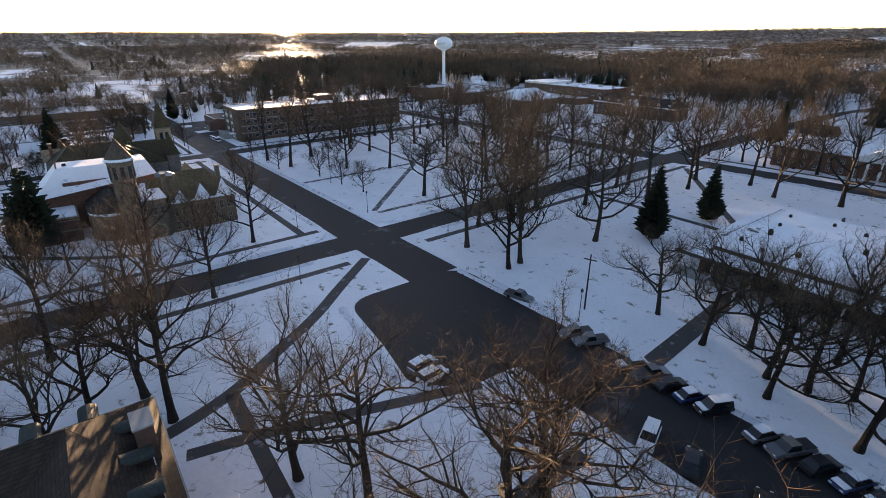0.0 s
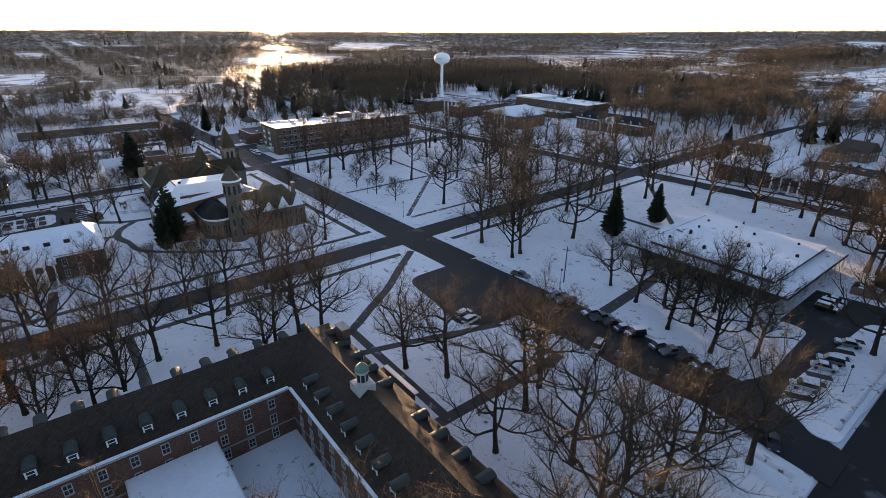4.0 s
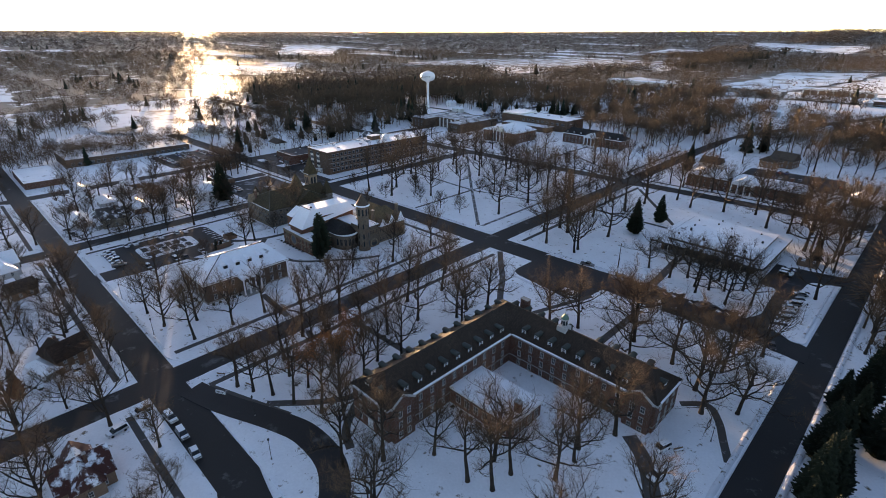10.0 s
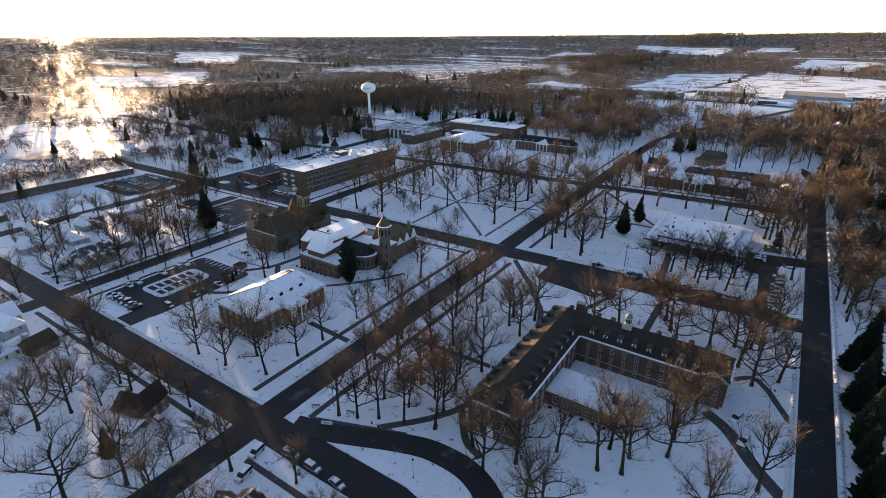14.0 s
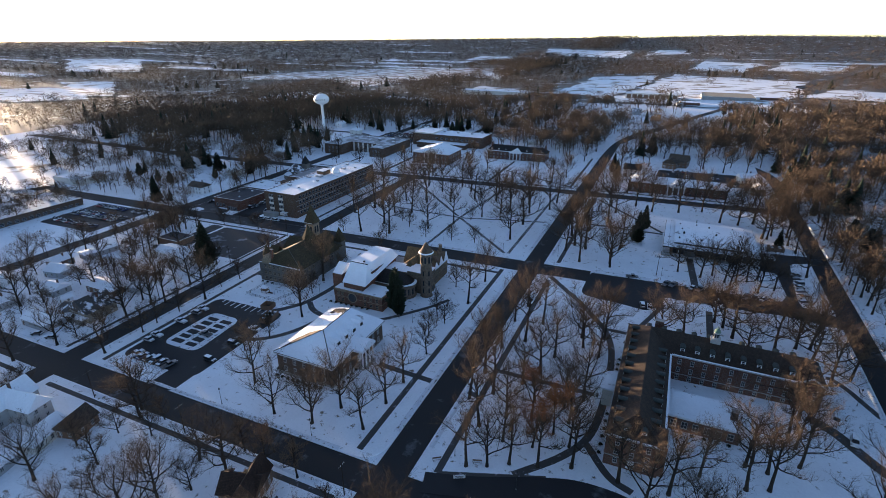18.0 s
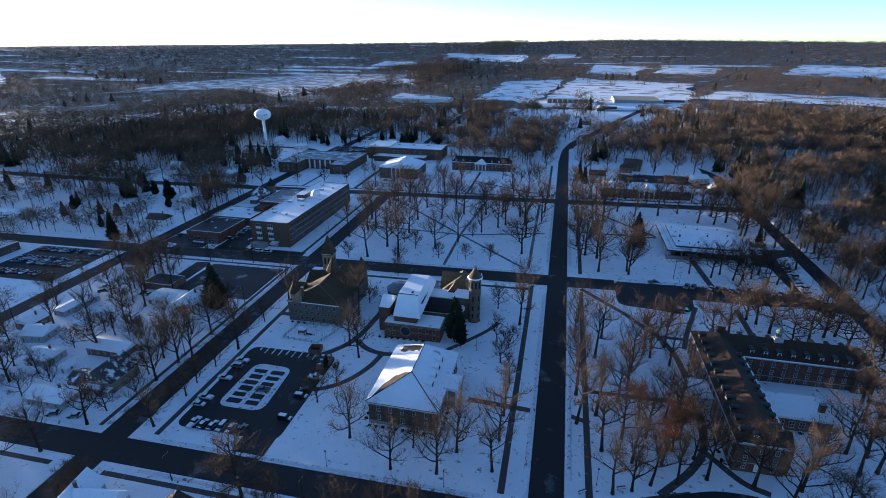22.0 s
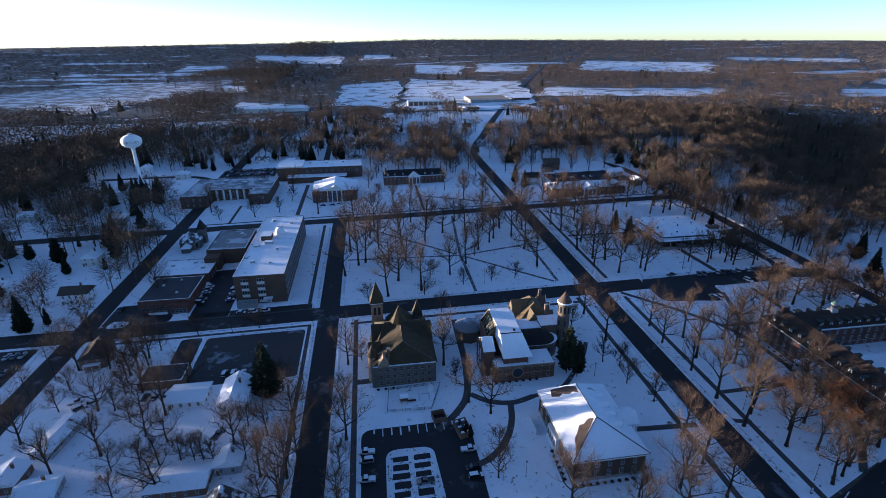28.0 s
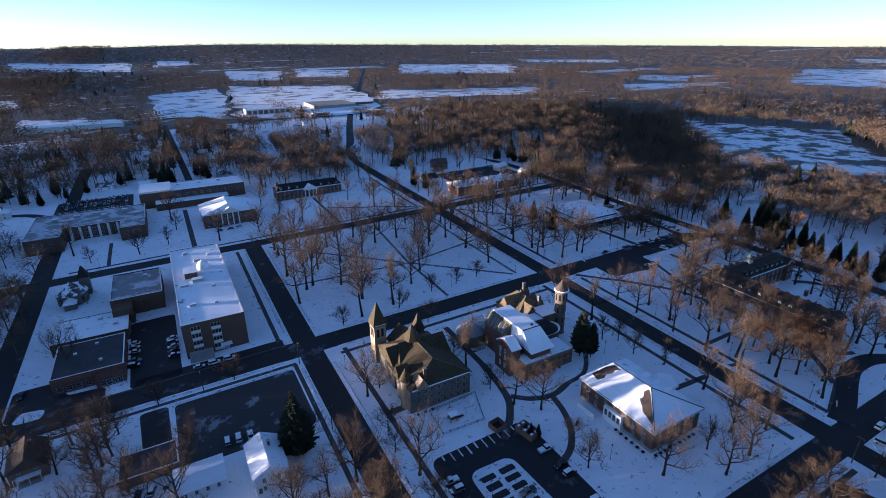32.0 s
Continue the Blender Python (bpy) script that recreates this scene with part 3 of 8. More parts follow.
laid("snow_island", rounded([(-96, -122), (-79, -122), (-80.5, -98.5), (-95.5, -98)], 4), 0.0, LOT_Z + 0.08, SNOW_BANK, "snow-covered middle island of the car park", "snow")
laid("snow_island_east", rounded([(122.9, -2.7), (129.6, -8.3), (132.9, -7.5), (132.9, 44), (124.9, 40), (122.4, 3)], 2.5), 0.0, LOT_Z + 0.16, SNOW, "long snowy island beside the car park", "snow")


def snow_bank(points, width=1.6, high=0.45):
    """A ploughed ridge of snow along a kerb."""
    snow_bank.count += 1
    pts = [Vector(p) for p in points]
    verts, faces = [], []
    for i, p in enumerate(pts):
        d = (pts[min(i + 1, len(pts) - 1)] - pts[max(i - 1, 0)]).normalized()
        o = Vector((-d.y, d.x))
        w = width * (0.7 + 0.6 * noise.noise((p.x * 0.3, p.y * 0.3, 1.0)) ** 2 + random.uniform(0, 0.2))
        z = high * (0.6 + 0.8 * abs(noise.noise((p.x * 0.4, p.y * 0.4, 5.0))) + random.uniform(0, 0.15))
        for s, h in ((-0.5, -0.05), (-0.2, 0.85), (0.15, 1.0), (0.5, -0.05)):
            q = p + o * w * s
            verts.append((q.x, q.y, gz(q.x, q.y) + LAWN_Z + z * h))
        if i:
            k = 4 * i
            faces += [(k - 4 + j, k + j, k + j + 1, k - 3 + j) for j in range(3)]
    me = poly_mesh("snow_bank", verts, faces, SNOW_BANK)
    for f in me.polygons:
        f.use_smooth = True
    tagged(new("snow_bank", me), "ploughed ridge of crusted snow along the kerb", "snow bank", "snow banks along the streets", "structure")


snow_bank.count = 0
for a, b in (((7.2, -128), (7.2, -24)), ((7.2, 12), (7.2, 108)), ((18.9, -130), (18.9, -24)), ((18.9, 10), (18.9, 108)), ((-100, -0.2), (-8, -0.2)), ((-104, -14), (-4, -14)),
             ((-112.4, -130), (-112.4, -24)), ((-112.4, 10), (-112.4, 108)), ((-124.6, -130), (-124.6, -22)), ((-102, -139.8), (-4, -139.8)), ((-124.6, 8), (-124.6, 108)), ((-215, -14.2), (-130, -14.2))):
    snow_bank(line(a, b, 2.5))
for a, b in (((-104, 116.6), (-2, 116.6)), ((28, 116.6), (124, 116.6)), ((132.2, -130), (132.2, -30)), ((-212, -139.8), (-132, -139.8)), ((-100, -151.4), (-2, -151.4)), ((42, -2.4), (92, -1.2)), ((-170, -19.4), (-130, -19.4)), ((41, -28.2), (64, -31.6)), ((74.5, -17.2), (114, -17)), ((42, -0.2), (70, -0.4)), ((120, -19), (131, -20)), ((131.6, -4), (131.6, 42)), ((142.4, -130), (142.4, 150))):
    snow_bank(line(a, b, 2.5))

# ---- the dormitory ----
def dormer(parent, face, x, y, z, roof=DORM_ROOF, w=1.35, h=1.45, deep=2.3):
    """A small gabled dormer; x, y, z is the foot of its face."""
    ob = part("dormer", box(-w / 2, w / 2, 0, deep, 0, h), roof, parent, "", (x, y, z), TURNS[face])
    if roof is DORM_ROOF:
        # a round-topped metal hood
        bm = bmesh.new()
        rows = [[bm.verts.new(((w / 2 + 0.16) * math.cos(math.pi * k / 8), yy, h + 0.55 * math.sin(math.pi * k / 8))) for k in range(9)] for yy in (-0.22, deep)]
        for k in range(8):
            bm.faces.new((rows[0][k], rows[0][k + 1], rows[1][k + 1], rows[1][k]))
        bm.faces.new(rows[0][::-1])
        bm.faces.new(rows[1])
        bm.faces.new((rows[0][0], rows[1][0], rows[1][8], rows[0][8]))
        bmesh.ops.recalc_face_normals(bm, faces=bm.faces[:])
        part("dormer_roof", bm, DORMER_METAL, ob, "round-topped dull green metal hood")
    else:
        part("dormer_roof", ridge_roof(-w / 2 - 0.15, w / 2 + 0.15, -0.15, deep, h + 0.05, h + 0.65, "y", thick=0.12), roof, ob)
    fr = bmesh.new()
    for a in ((-w / 2 + 0.05, -w / 2 + 0.25, 0.1, h), (w / 2 - 0.25, w / 2 - 0.05, 0.1, h), (-w / 2 + 0.25, w / 2 - 0.25, 0.1, 0.25), (-w / 2 + 0.25, w / 2 - 0.25, h - 0.2, h), (-w / 2 + 0.25, w / 2 - 0.25, h * 0.5, h * 0.5 + 0.08)):
        add_box(fr, a[0], a[1], -0.08, 0.02, a[2], a[3])
    part("dormer_window", fr, WHITE, ob)
    part("pane", box(-w / 2 + 0.2, w / 2 - 0.2, -0.03, 0.02, 0.2, h - 0.15), PANE, ob)
    return ob


def chimney(parent, x, y, z0, z1, w=1.2, d=0.9, mat=BRICK):
    ob = part("chimney", box(x - w / 2, x + w / 2, y - d / 2, y + d / 2, z0, z1, 0.03), mat, parent)
    part("chimney_cap", box(x - w / 2 - 0.1, x + w / 2 + 0.1, y - d / 2 - 0.1, y + d / 2 + 0.1, z1, z1 + 0.18), CONCRETE, ob)
    return ob


def dormitory():
    cx, cy = 75.0, -80.0
    t = thing("dormitory", cx, cy, "L-shaped dark red brick dormitory with slate roof and dormers", "building")
    X = lambda x: x - cx  # noqa: E731
    Y = lambda y: y - cy  # noqa: E731
    e = 9.0
    plan = [(X(62), Y(-117)), (X(75), Y(-117)), (X(75), Y(-73)), (X(116.3), Y(-73)), (X(116.3), Y(-60)), (X(62), Y(-60))]
    part("wall", prism(plan, -1.5, e), BRICK, t)
    o = 0.55
    band = [(X(62) - o, Y(-117) - o), (X(75) + o, Y(-117) - o), (X(75) + o, Y(-73) - o), (X(116.3) + o, Y(-73) - o), (X(116.3) + o, Y(-60) + o), (X(62) - o, Y(-60) + o)]
    part("cornice", prism(band, e, e + 0.45), DULL_WHITE, t, "dull white cornice")
    part("string_course", prism([(X(61.93), Y(-117.07)), (X(75.07), Y(-117.07)), (X(75.07), Y(-73.07)), (X(116.37), Y(-73.07)), (X(116.37), Y(-59.93)), (X(61.93), Y(-59.93))], 2.6, 2.85), CONCRETE, t)
    # a steep lower slope and a flatter crown
    zr = 14.0
    part("roof", ridge_roof(X(62) - 0.4, X(75) + 0.4, Y(-117) - 0.4, Y(-60) + 0.4, e + 0.5, zr, "y", 5.2, 6.9, 0.1), DORM_ROOF, t, "dark slate roof")
    part("roof", ridge_roof(X(66), X(116.3) + 0.4, Y(-73) - 0.4, Y(-60) + 0.4, e + 0.5, zr - 0.02, "x", 2.4, 5.2, 0.1), DORM_ROOF, t, "dark slate roof")
    for a in ((X(74.9), X(75.75), Y(-112), Y(-73.6)), (X(75.75), X(112), Y(-73.7), Y(-72.9)), (X(63), X(74), Y(-117.7), Y(-116.9)), (X(116.3), X(117), Y(-72), Y(-61))):
        part("gutter_snow", box(*a, e + 0.45, e + 0.62, 0.05), SNOW_ROOF, t, "snow lying along the gutter")
    # pediment bays near the ends
    bay = part("end_bay", ridge_roof(X(74.5), X(76.3), Y(-116.2), Y(-110), e + 0.5, e + 2.6, "x", thick=9.8), BRICK, t, "gabled brick end bay")
    part("bay_roof", ridge_roof(X(70), X(75.95), Y(-116.5), Y(-109.7), e + 0.7, e + 2.9, "x", thick=0.12), DORM_ROOF, bay)
    part("verge", ridge_roof(X(75.9), X(76.22), Y(-116.75), Y(-109.45), e + 0.66, e + 3.05, "x", thick=0.3), DULL_WHITE, bay)
    bay = part("end_bay", ridge_roof(X(109.5), X(115.7), Y(-74.3), Y(-72), e + 0.5, e + 2.6, "y", thick=9.8), BRICK, t, "gabled brick end bay")
    part("bay_roof", ridge_roof(X(109.2), X(116.0), Y(-73.95), Y(-68), e + 0.7, e + 2.9, "y", thick=0.12), DORM_ROOF, bay)
    part("verge", ridge_roof(X(108.95), X(116.25), Y(-74.22), Y(-73.9), e + 0.66, e + 3.05, "y", thick=0.3), DULL_WHITE, bay)
    rows = (0.7, 3.5, 6.4)
    for z in rows:
        window_row(t, "E", X(75), Y(-109), Y(-74.5), 9, z, h=1.75)
        window_row(t, "W", X(62), Y(-116), Y(-61), 15, z, h=1.75)
        window_row(t, "S", Y(-73), X(76.5), X(109), 9, z, h=1.75)
        window_row(t, "S", Y(-117), X(63), X(74), 3, z, h=1.75)
        window_row(t, "E", X(116.3), Y(-72), Y(-61), 3, z, h=1.75)
        window_row(t, "E", X(76.3), Y(-115.6), Y(-110.6), 2, z, h=1.75)
        window_row(t, "S", Y(-74.3), X(110), X(115.2), 2, z, h=1.75)
    for i in range(9):
        y = Y(-110.5 + i * 4.35)
        dormer(t, "E", X(73.9), y, e + 1.1)
    for i in range(12):
        dormer(t, "W", X(63.1), Y(-113.5 + i * 4.4), e + 1.1)
    for i in range(8):
        dormer(t, "S", X(78.5 + i * 4.2), Y(-71.9), e + 1.1)
    for i in range(10):
        if i != 5:
            dormer(t, "N", X(68 + i * 4.6), Y(-61.1), e + 1.1)
    dormer(t, "S", X(66.5), Y(-115.9), e + 1.1)
    dormer(t, "S", X(70.5), Y(-115.9), e + 1.1)
    dormer(t, "E", X(115.2), Y(-66.5), e + 1.1)
    chimney(t, X(71), Y(-61.2), 9, 13.9, 2.6, 1.5)
    part("north_bay", box(X(77), X(86), Y(-60), Y(-56.2), -1.5, 6.2), BRICK, t, "low brick bay on the north side")
    part("north_bay_roof", box(X(76.7), X(86.3), Y(-60), Y(-55.9), 6.2, 6.5, 0.04), DORM_ROOF, t)
    part("north_bay_snow", box(X(76.6), X(86.4), Y(-56.6), Y(-55.7), 6.5, 6.68, 0.04), SNOW_ROOF, t)
    # the cupola
    base = part("cupola_base", box(X(86.0), X(88.8), Y(-67.9), Y(-65.1), 12.4, 14.5, 0.05), DULL_WHITE, t, "white cupola base on the ridge")
    lan = part("cupola", lathe([(1.15, 14.5), (1.15, 14.8), (0.9, 14.85), (0.9, 16.4), (1.1, 16.45), (1.1, 16.7)], 8, None, X(87.4), Y(-66.5)), DULL_WHITE, t, "white eight-sided lantern")
    part("cupola_dome", lathe([(1.05, 16.7), (0.95, 17.15), (0.62, 17.6), (0.2, 17.9), (0.06, 18.0), (0.04, 18.8)], 12, None, X(87.4), Y(-66.5)), COPPER, lan, "green copper dome")
    for k in range(8):
        a = math.pi / 8 + k * math.pi / 4
        part("louvre", box(-0.25, 0.25, -0.03, 0.05, 14.95, 16.2), PANE, lan, "", (X(87.4) + 0.83 * math.cos(a), Y(-66.5) + 0.83 * math.sin(a), 0), math.degrees(a) + 90)
    # the low dining wing in the court
    part("dining_wing", box(X(75), X(94.3), Y(-97), Y(-85.5), -1.5, 4.4), BRICK, t, "low brick wing in the court")
    part("wing_cornice", box(X(75), X(94.7), Y(-97.4), Y(-85.1), 4.4, 4.75), WHITE, t)
    part("wing_snow", box(X(75.2), X(94.5), Y(-97.2), Y(-85.3), 4.75, 5.0, 0.08), SNOW_ROOF, t, "thick snow on the flat wing roof")
    window_row(t, "S", Y(-97), X(76.5), X(93.5), 6, 1.2, h=2.2, w=1.6)
    window_row(t, "E", X(94.3), Y(-96.2), Y(-86.2), 4, 1.2, h=2.2, w=1.6)
    chimney(t, X(92.6), Y(-92.5), 4.5, 7.6, 1.6, 1.2)
    # the entrance porch on the street side
    part("porch", box(X(58.2), X(62), Y(-94.2), Y(-85.8), -1, 5.6), CREAM, t, "white entrance porch")
    part("porch_roof", box(X(55.6), X(62), Y(-94.8), Y(-85.2), 5.6, 6.1, 0.05), SNOW_ROOF, t, "snow on the porch roof")
    for y in (-94, -91.4, -88.6, -86):
        part("column", lathe([(0.32, -0.6), (0.32, 0.3), (0.26, 0.35), (0.22, 5.3), (0.32, 5.4), (0.32, 5.6)], 10, None, X(56.1), Y(y)), WHITE, t)
    window_row(t, "W", X(58.2), Y(-93.8), Y(-86.2), 4, 3.2, h=1.7)
    door(t, "S", X(68.5), Y(-117), 0.0)
    door(t, "W", X(58.2), Y(-90), 0.0)
    # the sunken yard beside the east end
    part("yard_wall", prism([(X(117), Y(-75)), (X(123), Y(-75)), (X(123), Y(-66.5)), (X(117), Y(-66.5))], -0.4, 0.9), BRICK_RED, t, "low red-brown walled yard")


dormitory()


# ---- the hall with the snowy hipped roof ----
def portico_hall():
    cx, cy = -31.6, -104.0
    t = thing("hall", cx, cy, "brick college hall with snowy hipped roof and white portico", "building")
    hx, hy = 10.9, 15.4
    part("wall", box(-hx, hx, -hy, hy, -1.5, 7.6), BRICK_TAN, t)
    part("plinth", box(-hx - 0.1, hx + 0.1, -hy - 0.1, hy + 0.1, -1.5, 0.9), CONCRETE, t)
    part("cornice", box(-hx - 0.8, hx + 0.8, -hy - 0.8, hy + 0.8, 7.6, 8.05), WHITE, t)
    part("roof", ridge_roof(-hx - 0.8, hx + 0.8, -hy - 0.8, hy + 0.8, 8.1, 12.6, "y", 12.0, 4.0, 0.06), SHINGLE, t, "brown shingled roof showing through melting snow")
    sn = worn_snow("hall_roof_snow", (0.10, 0.075, 0.055), 0.31, 0.12)
    part("roof_snow", ridge_roof(-hx - 0.7, hx + 0.7, -hy - 0.7, hy + 0.7, 8.28, 12.8, "y", 12.0, 4.0, 0.1), sn, t, "thick snow over the roof slopes")
    # the sunny west slope melts out along its hip and ridge
    def slope(x, y, up):
        return (x, y, 8.28 + (x + hx + 0.7) / (hx + 0.7) * 4.52 + up)
    for edge in (((-10.3, -14.3), (-8.2, -12.3), (-5.6, -9.5), (-2.6, -6.4), (-0.9, -4.2), (-2.4, -3.6), (-4.2, -4.9), (-5.4, -4.6), (-7.1, -7.2), (-8.4, -8.6), (-9.0, -11.0)),
                 ((-8.6, 10.6), (-6.5, 9.4), (-5.2, 10.2), (-3.4, 8.8), (-2.2, 9.3), (-0.8, 8.0), (-0.6, 11.0), (-3.0, 12.6), (-6.0, 13.4), (-8.0, 13.9))):
        bm = bmesh.new()
        top = [bm.verts.new(slope(x, y, 0.06)) for x, y in edge]
        low = [bm.verts.new(slope(x, y, -0.05)) for x, y in edge]
        bm.faces.new(top)
        for i in range(len(top)):
            bm.faces.new((top[i - 1], low[i - 1], low[i], top[i]))
        bmesh.ops.recalc_face_normals(bm, faces=bm.faces[:])
        part("bare_shingles", bm, SHINGLE, t, "brown shingles melted free of snow")
    for a, b in (((-hx - 0.7, -hy - 0.7, 8.36), (0, -4.2, 12.86)), ((hx + 0.7, -hy - 0.7, 8.36), (0, -4.2, 12.86)), ((0, -4.2, 12.86), (0, hy - 3.3, 12.86))):
        vs, fs = [], []
        tube(vs, fs, [Vector(a), Vector(b)], [0.14, 0.14], 5)
        part("hip_cap", poly_mesh("hip_cap", vs, fs, SLATE), None, t, "dark bare hip line")
    for y in (-6.0, -1.5, 3.0, 7.5):
        ob = part("roof_hatch", ridge_roof(3.2, 7.4, y - 0.9, y + 0.9, 11.0, 11.9, "x", thick=1.6), SNOW_ROOF, t, "small snow-covered roof dormer")
        part("hatch_front", box(7.38, 7.5, y - 0.75, y + 0.75, 9.9, 11.0), SLATE, ob, "dark dormer front")
    for z in (1.4, 4.7):
        window_row(t, "S", -hy, -9.6, 9.6, 5, z, h=2.0, w=1.2)
        window_row(t, "W", -hx, -14, 14, 7, z, h=2.0, w=1.2)
        window_row(t, "E", hx, -14, -4, 3, z, h=2.0, w=1.2)
        window_row(t, "E", hx, 4, 14, 3, z, h=2.0, w=1.2)
    # portico
    part("portico_roof", ridge_roof(hx - 2, hx + 4.2, -4, 4, 8.0, 10.0, "x", thick=0.9), SNOW_ROOF, t, "snow on the portico gable")
    part("portico_floor", box(hx, hx + 4, -3.8, 3.8, -1, 0.9), CONCRETE, t)
    for y in (-3.2, -1.1, 1.1, 3.2):
        part("column", lathe([(0.4, 0.9), (0.4, 1.1), (0.3, 1.15), (0.26, 6.6), (0.42, 6.7), (0.42, 7.1)], 12, None, hx + 3.5, y), WHITE, t, "tall white column")
    for i in range(5):
        part("step", box(hx + 4 + 0.32 * i, hx + 4.32 + 0.32 * i, -2.8, 2.8, -1, 0.74 - 0.17 * i), CONCRETE, t)
    door(t, "E", hx, 0, 0.9, 2.0, 2.8)
    # the area wall and steps on the west side
    part("area_wall", prism([(-hx - 4.4, 4.6), (-hx - 4.1, 4.6), (-hx - 4.1, 12), (-hx - 4.4, 12)], -1, 1.7), WHITE, t, "pale screen wall")
    part("bay", box(-hx - 1.2, -hx, -4, 3.5, -1.5, 5.2), WHITE, t, "white window bay")
    window_row(t, "W", -hx - 1.2, -3.8, 3.3, 4, 2.2, h=2.2, w=1.1, trim=STEEL)


portico_hall()


# ---- the library with the round turret ----
def library():
    cx, cy = -38.0, -54.0
    t = thing("library", cx, cy, "brown fieldstone library with round turret and snowy stack roof", "building")
    X = lambda x: x - cx  # noqa: E731
    Y = lambda y: y - cy  # noqa: E731
    # front range facing the street, its ochre roof cut by cross gables
    part("front_wall", box(X(-37), X(-21.6), Y(-44), Y(-27.8), -1.5, 8.0), BROWNSTONE, t)
    part("front_roof", ridge_roof(X(-37.4), X(-21.2), Y(-44), Y(-27.4), 8.05, 14.2, "y", 5.0, 5.0, 0.15), TILE, t, "ochre shingled hipped roof")
    part("west_gable", ridge_roof(X(-38.4), X(-29), Y(-39.5), Y(-31), 8.1, 14.4, "x", thick=0.15), TILE, t, "ochre cross gable")
    part("west_gable_wall", ridge_roof(X(-38.1), X(-37.7), Y(-39.1), Y(-31.4), 8.0, 13.8, "x", thick=9.4), BROWNSTONE, t, "stone gable with small windows")
    for z in (8.4, 11.0):
        window_row(t, "W", X(-38.12), Y(-37.4), Y(-33.1), 2, z, w=0.9, h=1.5, trim=STONE_TAN)
    part("south_gable", ridge_roof(X(-34.6), X(-28), Y(-46.4), Y(-38), 8.1, 12.8, "y", thick=0.15), TILE, t, "smaller ochre cross gable")
    part("south_gable_wall", ridge_roof(X(-34.3), X(-28.3), Y(-46.1), Y(-45.7), 8.0, 12.3, "y", thick=9.4), BROWNSTONE, t)
    for y, top in ((-40.6, 11.0), (-35.6, 12.0), (-30.4, 12.6)):
        g = part("gablet", ridge_roof(X(-25.5), X(-21.3), Y(y) - 1.7, Y(y) + 1.7, 8.4, top, "x", thick=0.5), BROWNSTONE, t, "small stone gable on the street front")
        part("gablet_coping", ridge_roof(X(-21.3), X(-20.95), Y(y) - 1.9, Y(y) + 1.9, 8.5, top + 0.25, "x", thick=0.25), SNOW_ROOF, g, "gable coping edged with snow")
        window(g, "E", X(-21.28), Y(y), 8.6, 1.0, 1.5, STONE_TAN)
    part("eave_snow", box(X(-22.6), X(-21.0), Y(-43), Y(-28), 8.05, 8.4, 0.08), SNOW_ROOF, t, "snow along the street eave")
    for z in (1.2, 4.8):
        window_row(t, "E", X(-21.6), Y(-43), Y(-28.6), 8, z, w=1.0, h=2.2, trim=STONE_TAN)
        window_row(t, "N", Y(-27.8), X(-36), X(-22.6), 5, z, w=1.0, h=2.2, trim=STONE_TAN)
    chimney(t, X(-24), Y(-30.5), 9, 15.6, 1.3, 1.0, BROWNSTONE)
    chimney(t, X(-25.2), Y(-43), 9, 15.0, 1.3, 1.0, BROWNSTONE)
    # entrance block beside the turret, with a round arch
    part("entrance_wall", box(X(-30), X(-20.2), Y(-51.5), Y(-44), -1.5, 10.2), BROWNSTONE, t)
    part("entrance_snow", box(X(-30.2), X(-20.0), Y(-51.7), Y(-43.8), 10.2, 10.55, 0.06), SNOW_ROOF, t, "snow on the flat entrance roof")
    arch = part("entrance_arch", lathe([(2.0, -0.2), (2.0, 0.2), (1.5, 0.2), (1.5, -0.2)], 24), STONE_TAN, t, "pale round entrance arch")
    arch.location, arch.rotation_euler = (X(-20.15), Y(-46.8), 2.4), (0, radians(90), 0)
    # flat black panel on the wall stands for the shade inside the archway
    part("entrance_shade_panel", box(X(-20.3), X(-20.1), Y(-48.2), Y(-45.4), -1.0, 2.6), BLACK, t)
    for i in range(4):
        part("step", box(X(-20.1) + 0.36 * i, X(-19.74) + 0.36 * i, Y(-49.4), Y(-44.2), -1.4, 0.2 - 0.17 * i), CONCRETE, t)
    window_row(t, "E", X(-20.2), Y(-49.2), Y(-44.4), 3, 6.4, w=1.0, h=2.0, trim=STONE_TAN)
    # turret
    tx, ty = X(-20.8), Y(-51.6)
    tur = part("turret", lathe([(2.7, -1.5), (2.7, 0.6), (2.4, 0.8), (2.35, 15.4), (2.6, 15.7), (2.6, 19.8), (2.85, 20.1), (2.85, 20.5)], 20, None, tx, ty), BROWNSTONE, t, "round fieldstone turret")
    part("turret_roof", lathe([(3.05, 20.5), (3.0, 20.65), (1.5, 23.0), (0.1, 25.2), (0.04, 26.0)], 20, None, tx, ty), SHINGLE, tur, "conical shingled turret roof")
    part("turret_rim", lathe([(3.0, 20.35), (3.2, 20.6), (2.8, 20.95)], 20, None, tx, ty), SNOW_ROOF, tur, "ring of snow on the turret eave")
    for k in range(10):
        a = 2 * math.pi * k / 10
        part("turret_arch", box(-0.38, 0.38, -0.06, 0.1, 16.4, 19.2), PANE, tur, "", (tx + 2.57 * math.cos(a), ty + 2.57 * math.sin(a), 0), math.degrees(a) + 90)
    for z in (2.5, 6.0, 10.5):
        for k in range(6):
            a = 2 * math.pi * (k + 0.4) / 6
            part("turret_slit", box(-0.3, 0.3, -0.06, 0.1, z, z + 2.2), PANE, tur, "", (tx + 2.36 * math.cos(a), ty + 2.36 * math.sin(a), 0), math.degrees(a) + 90)
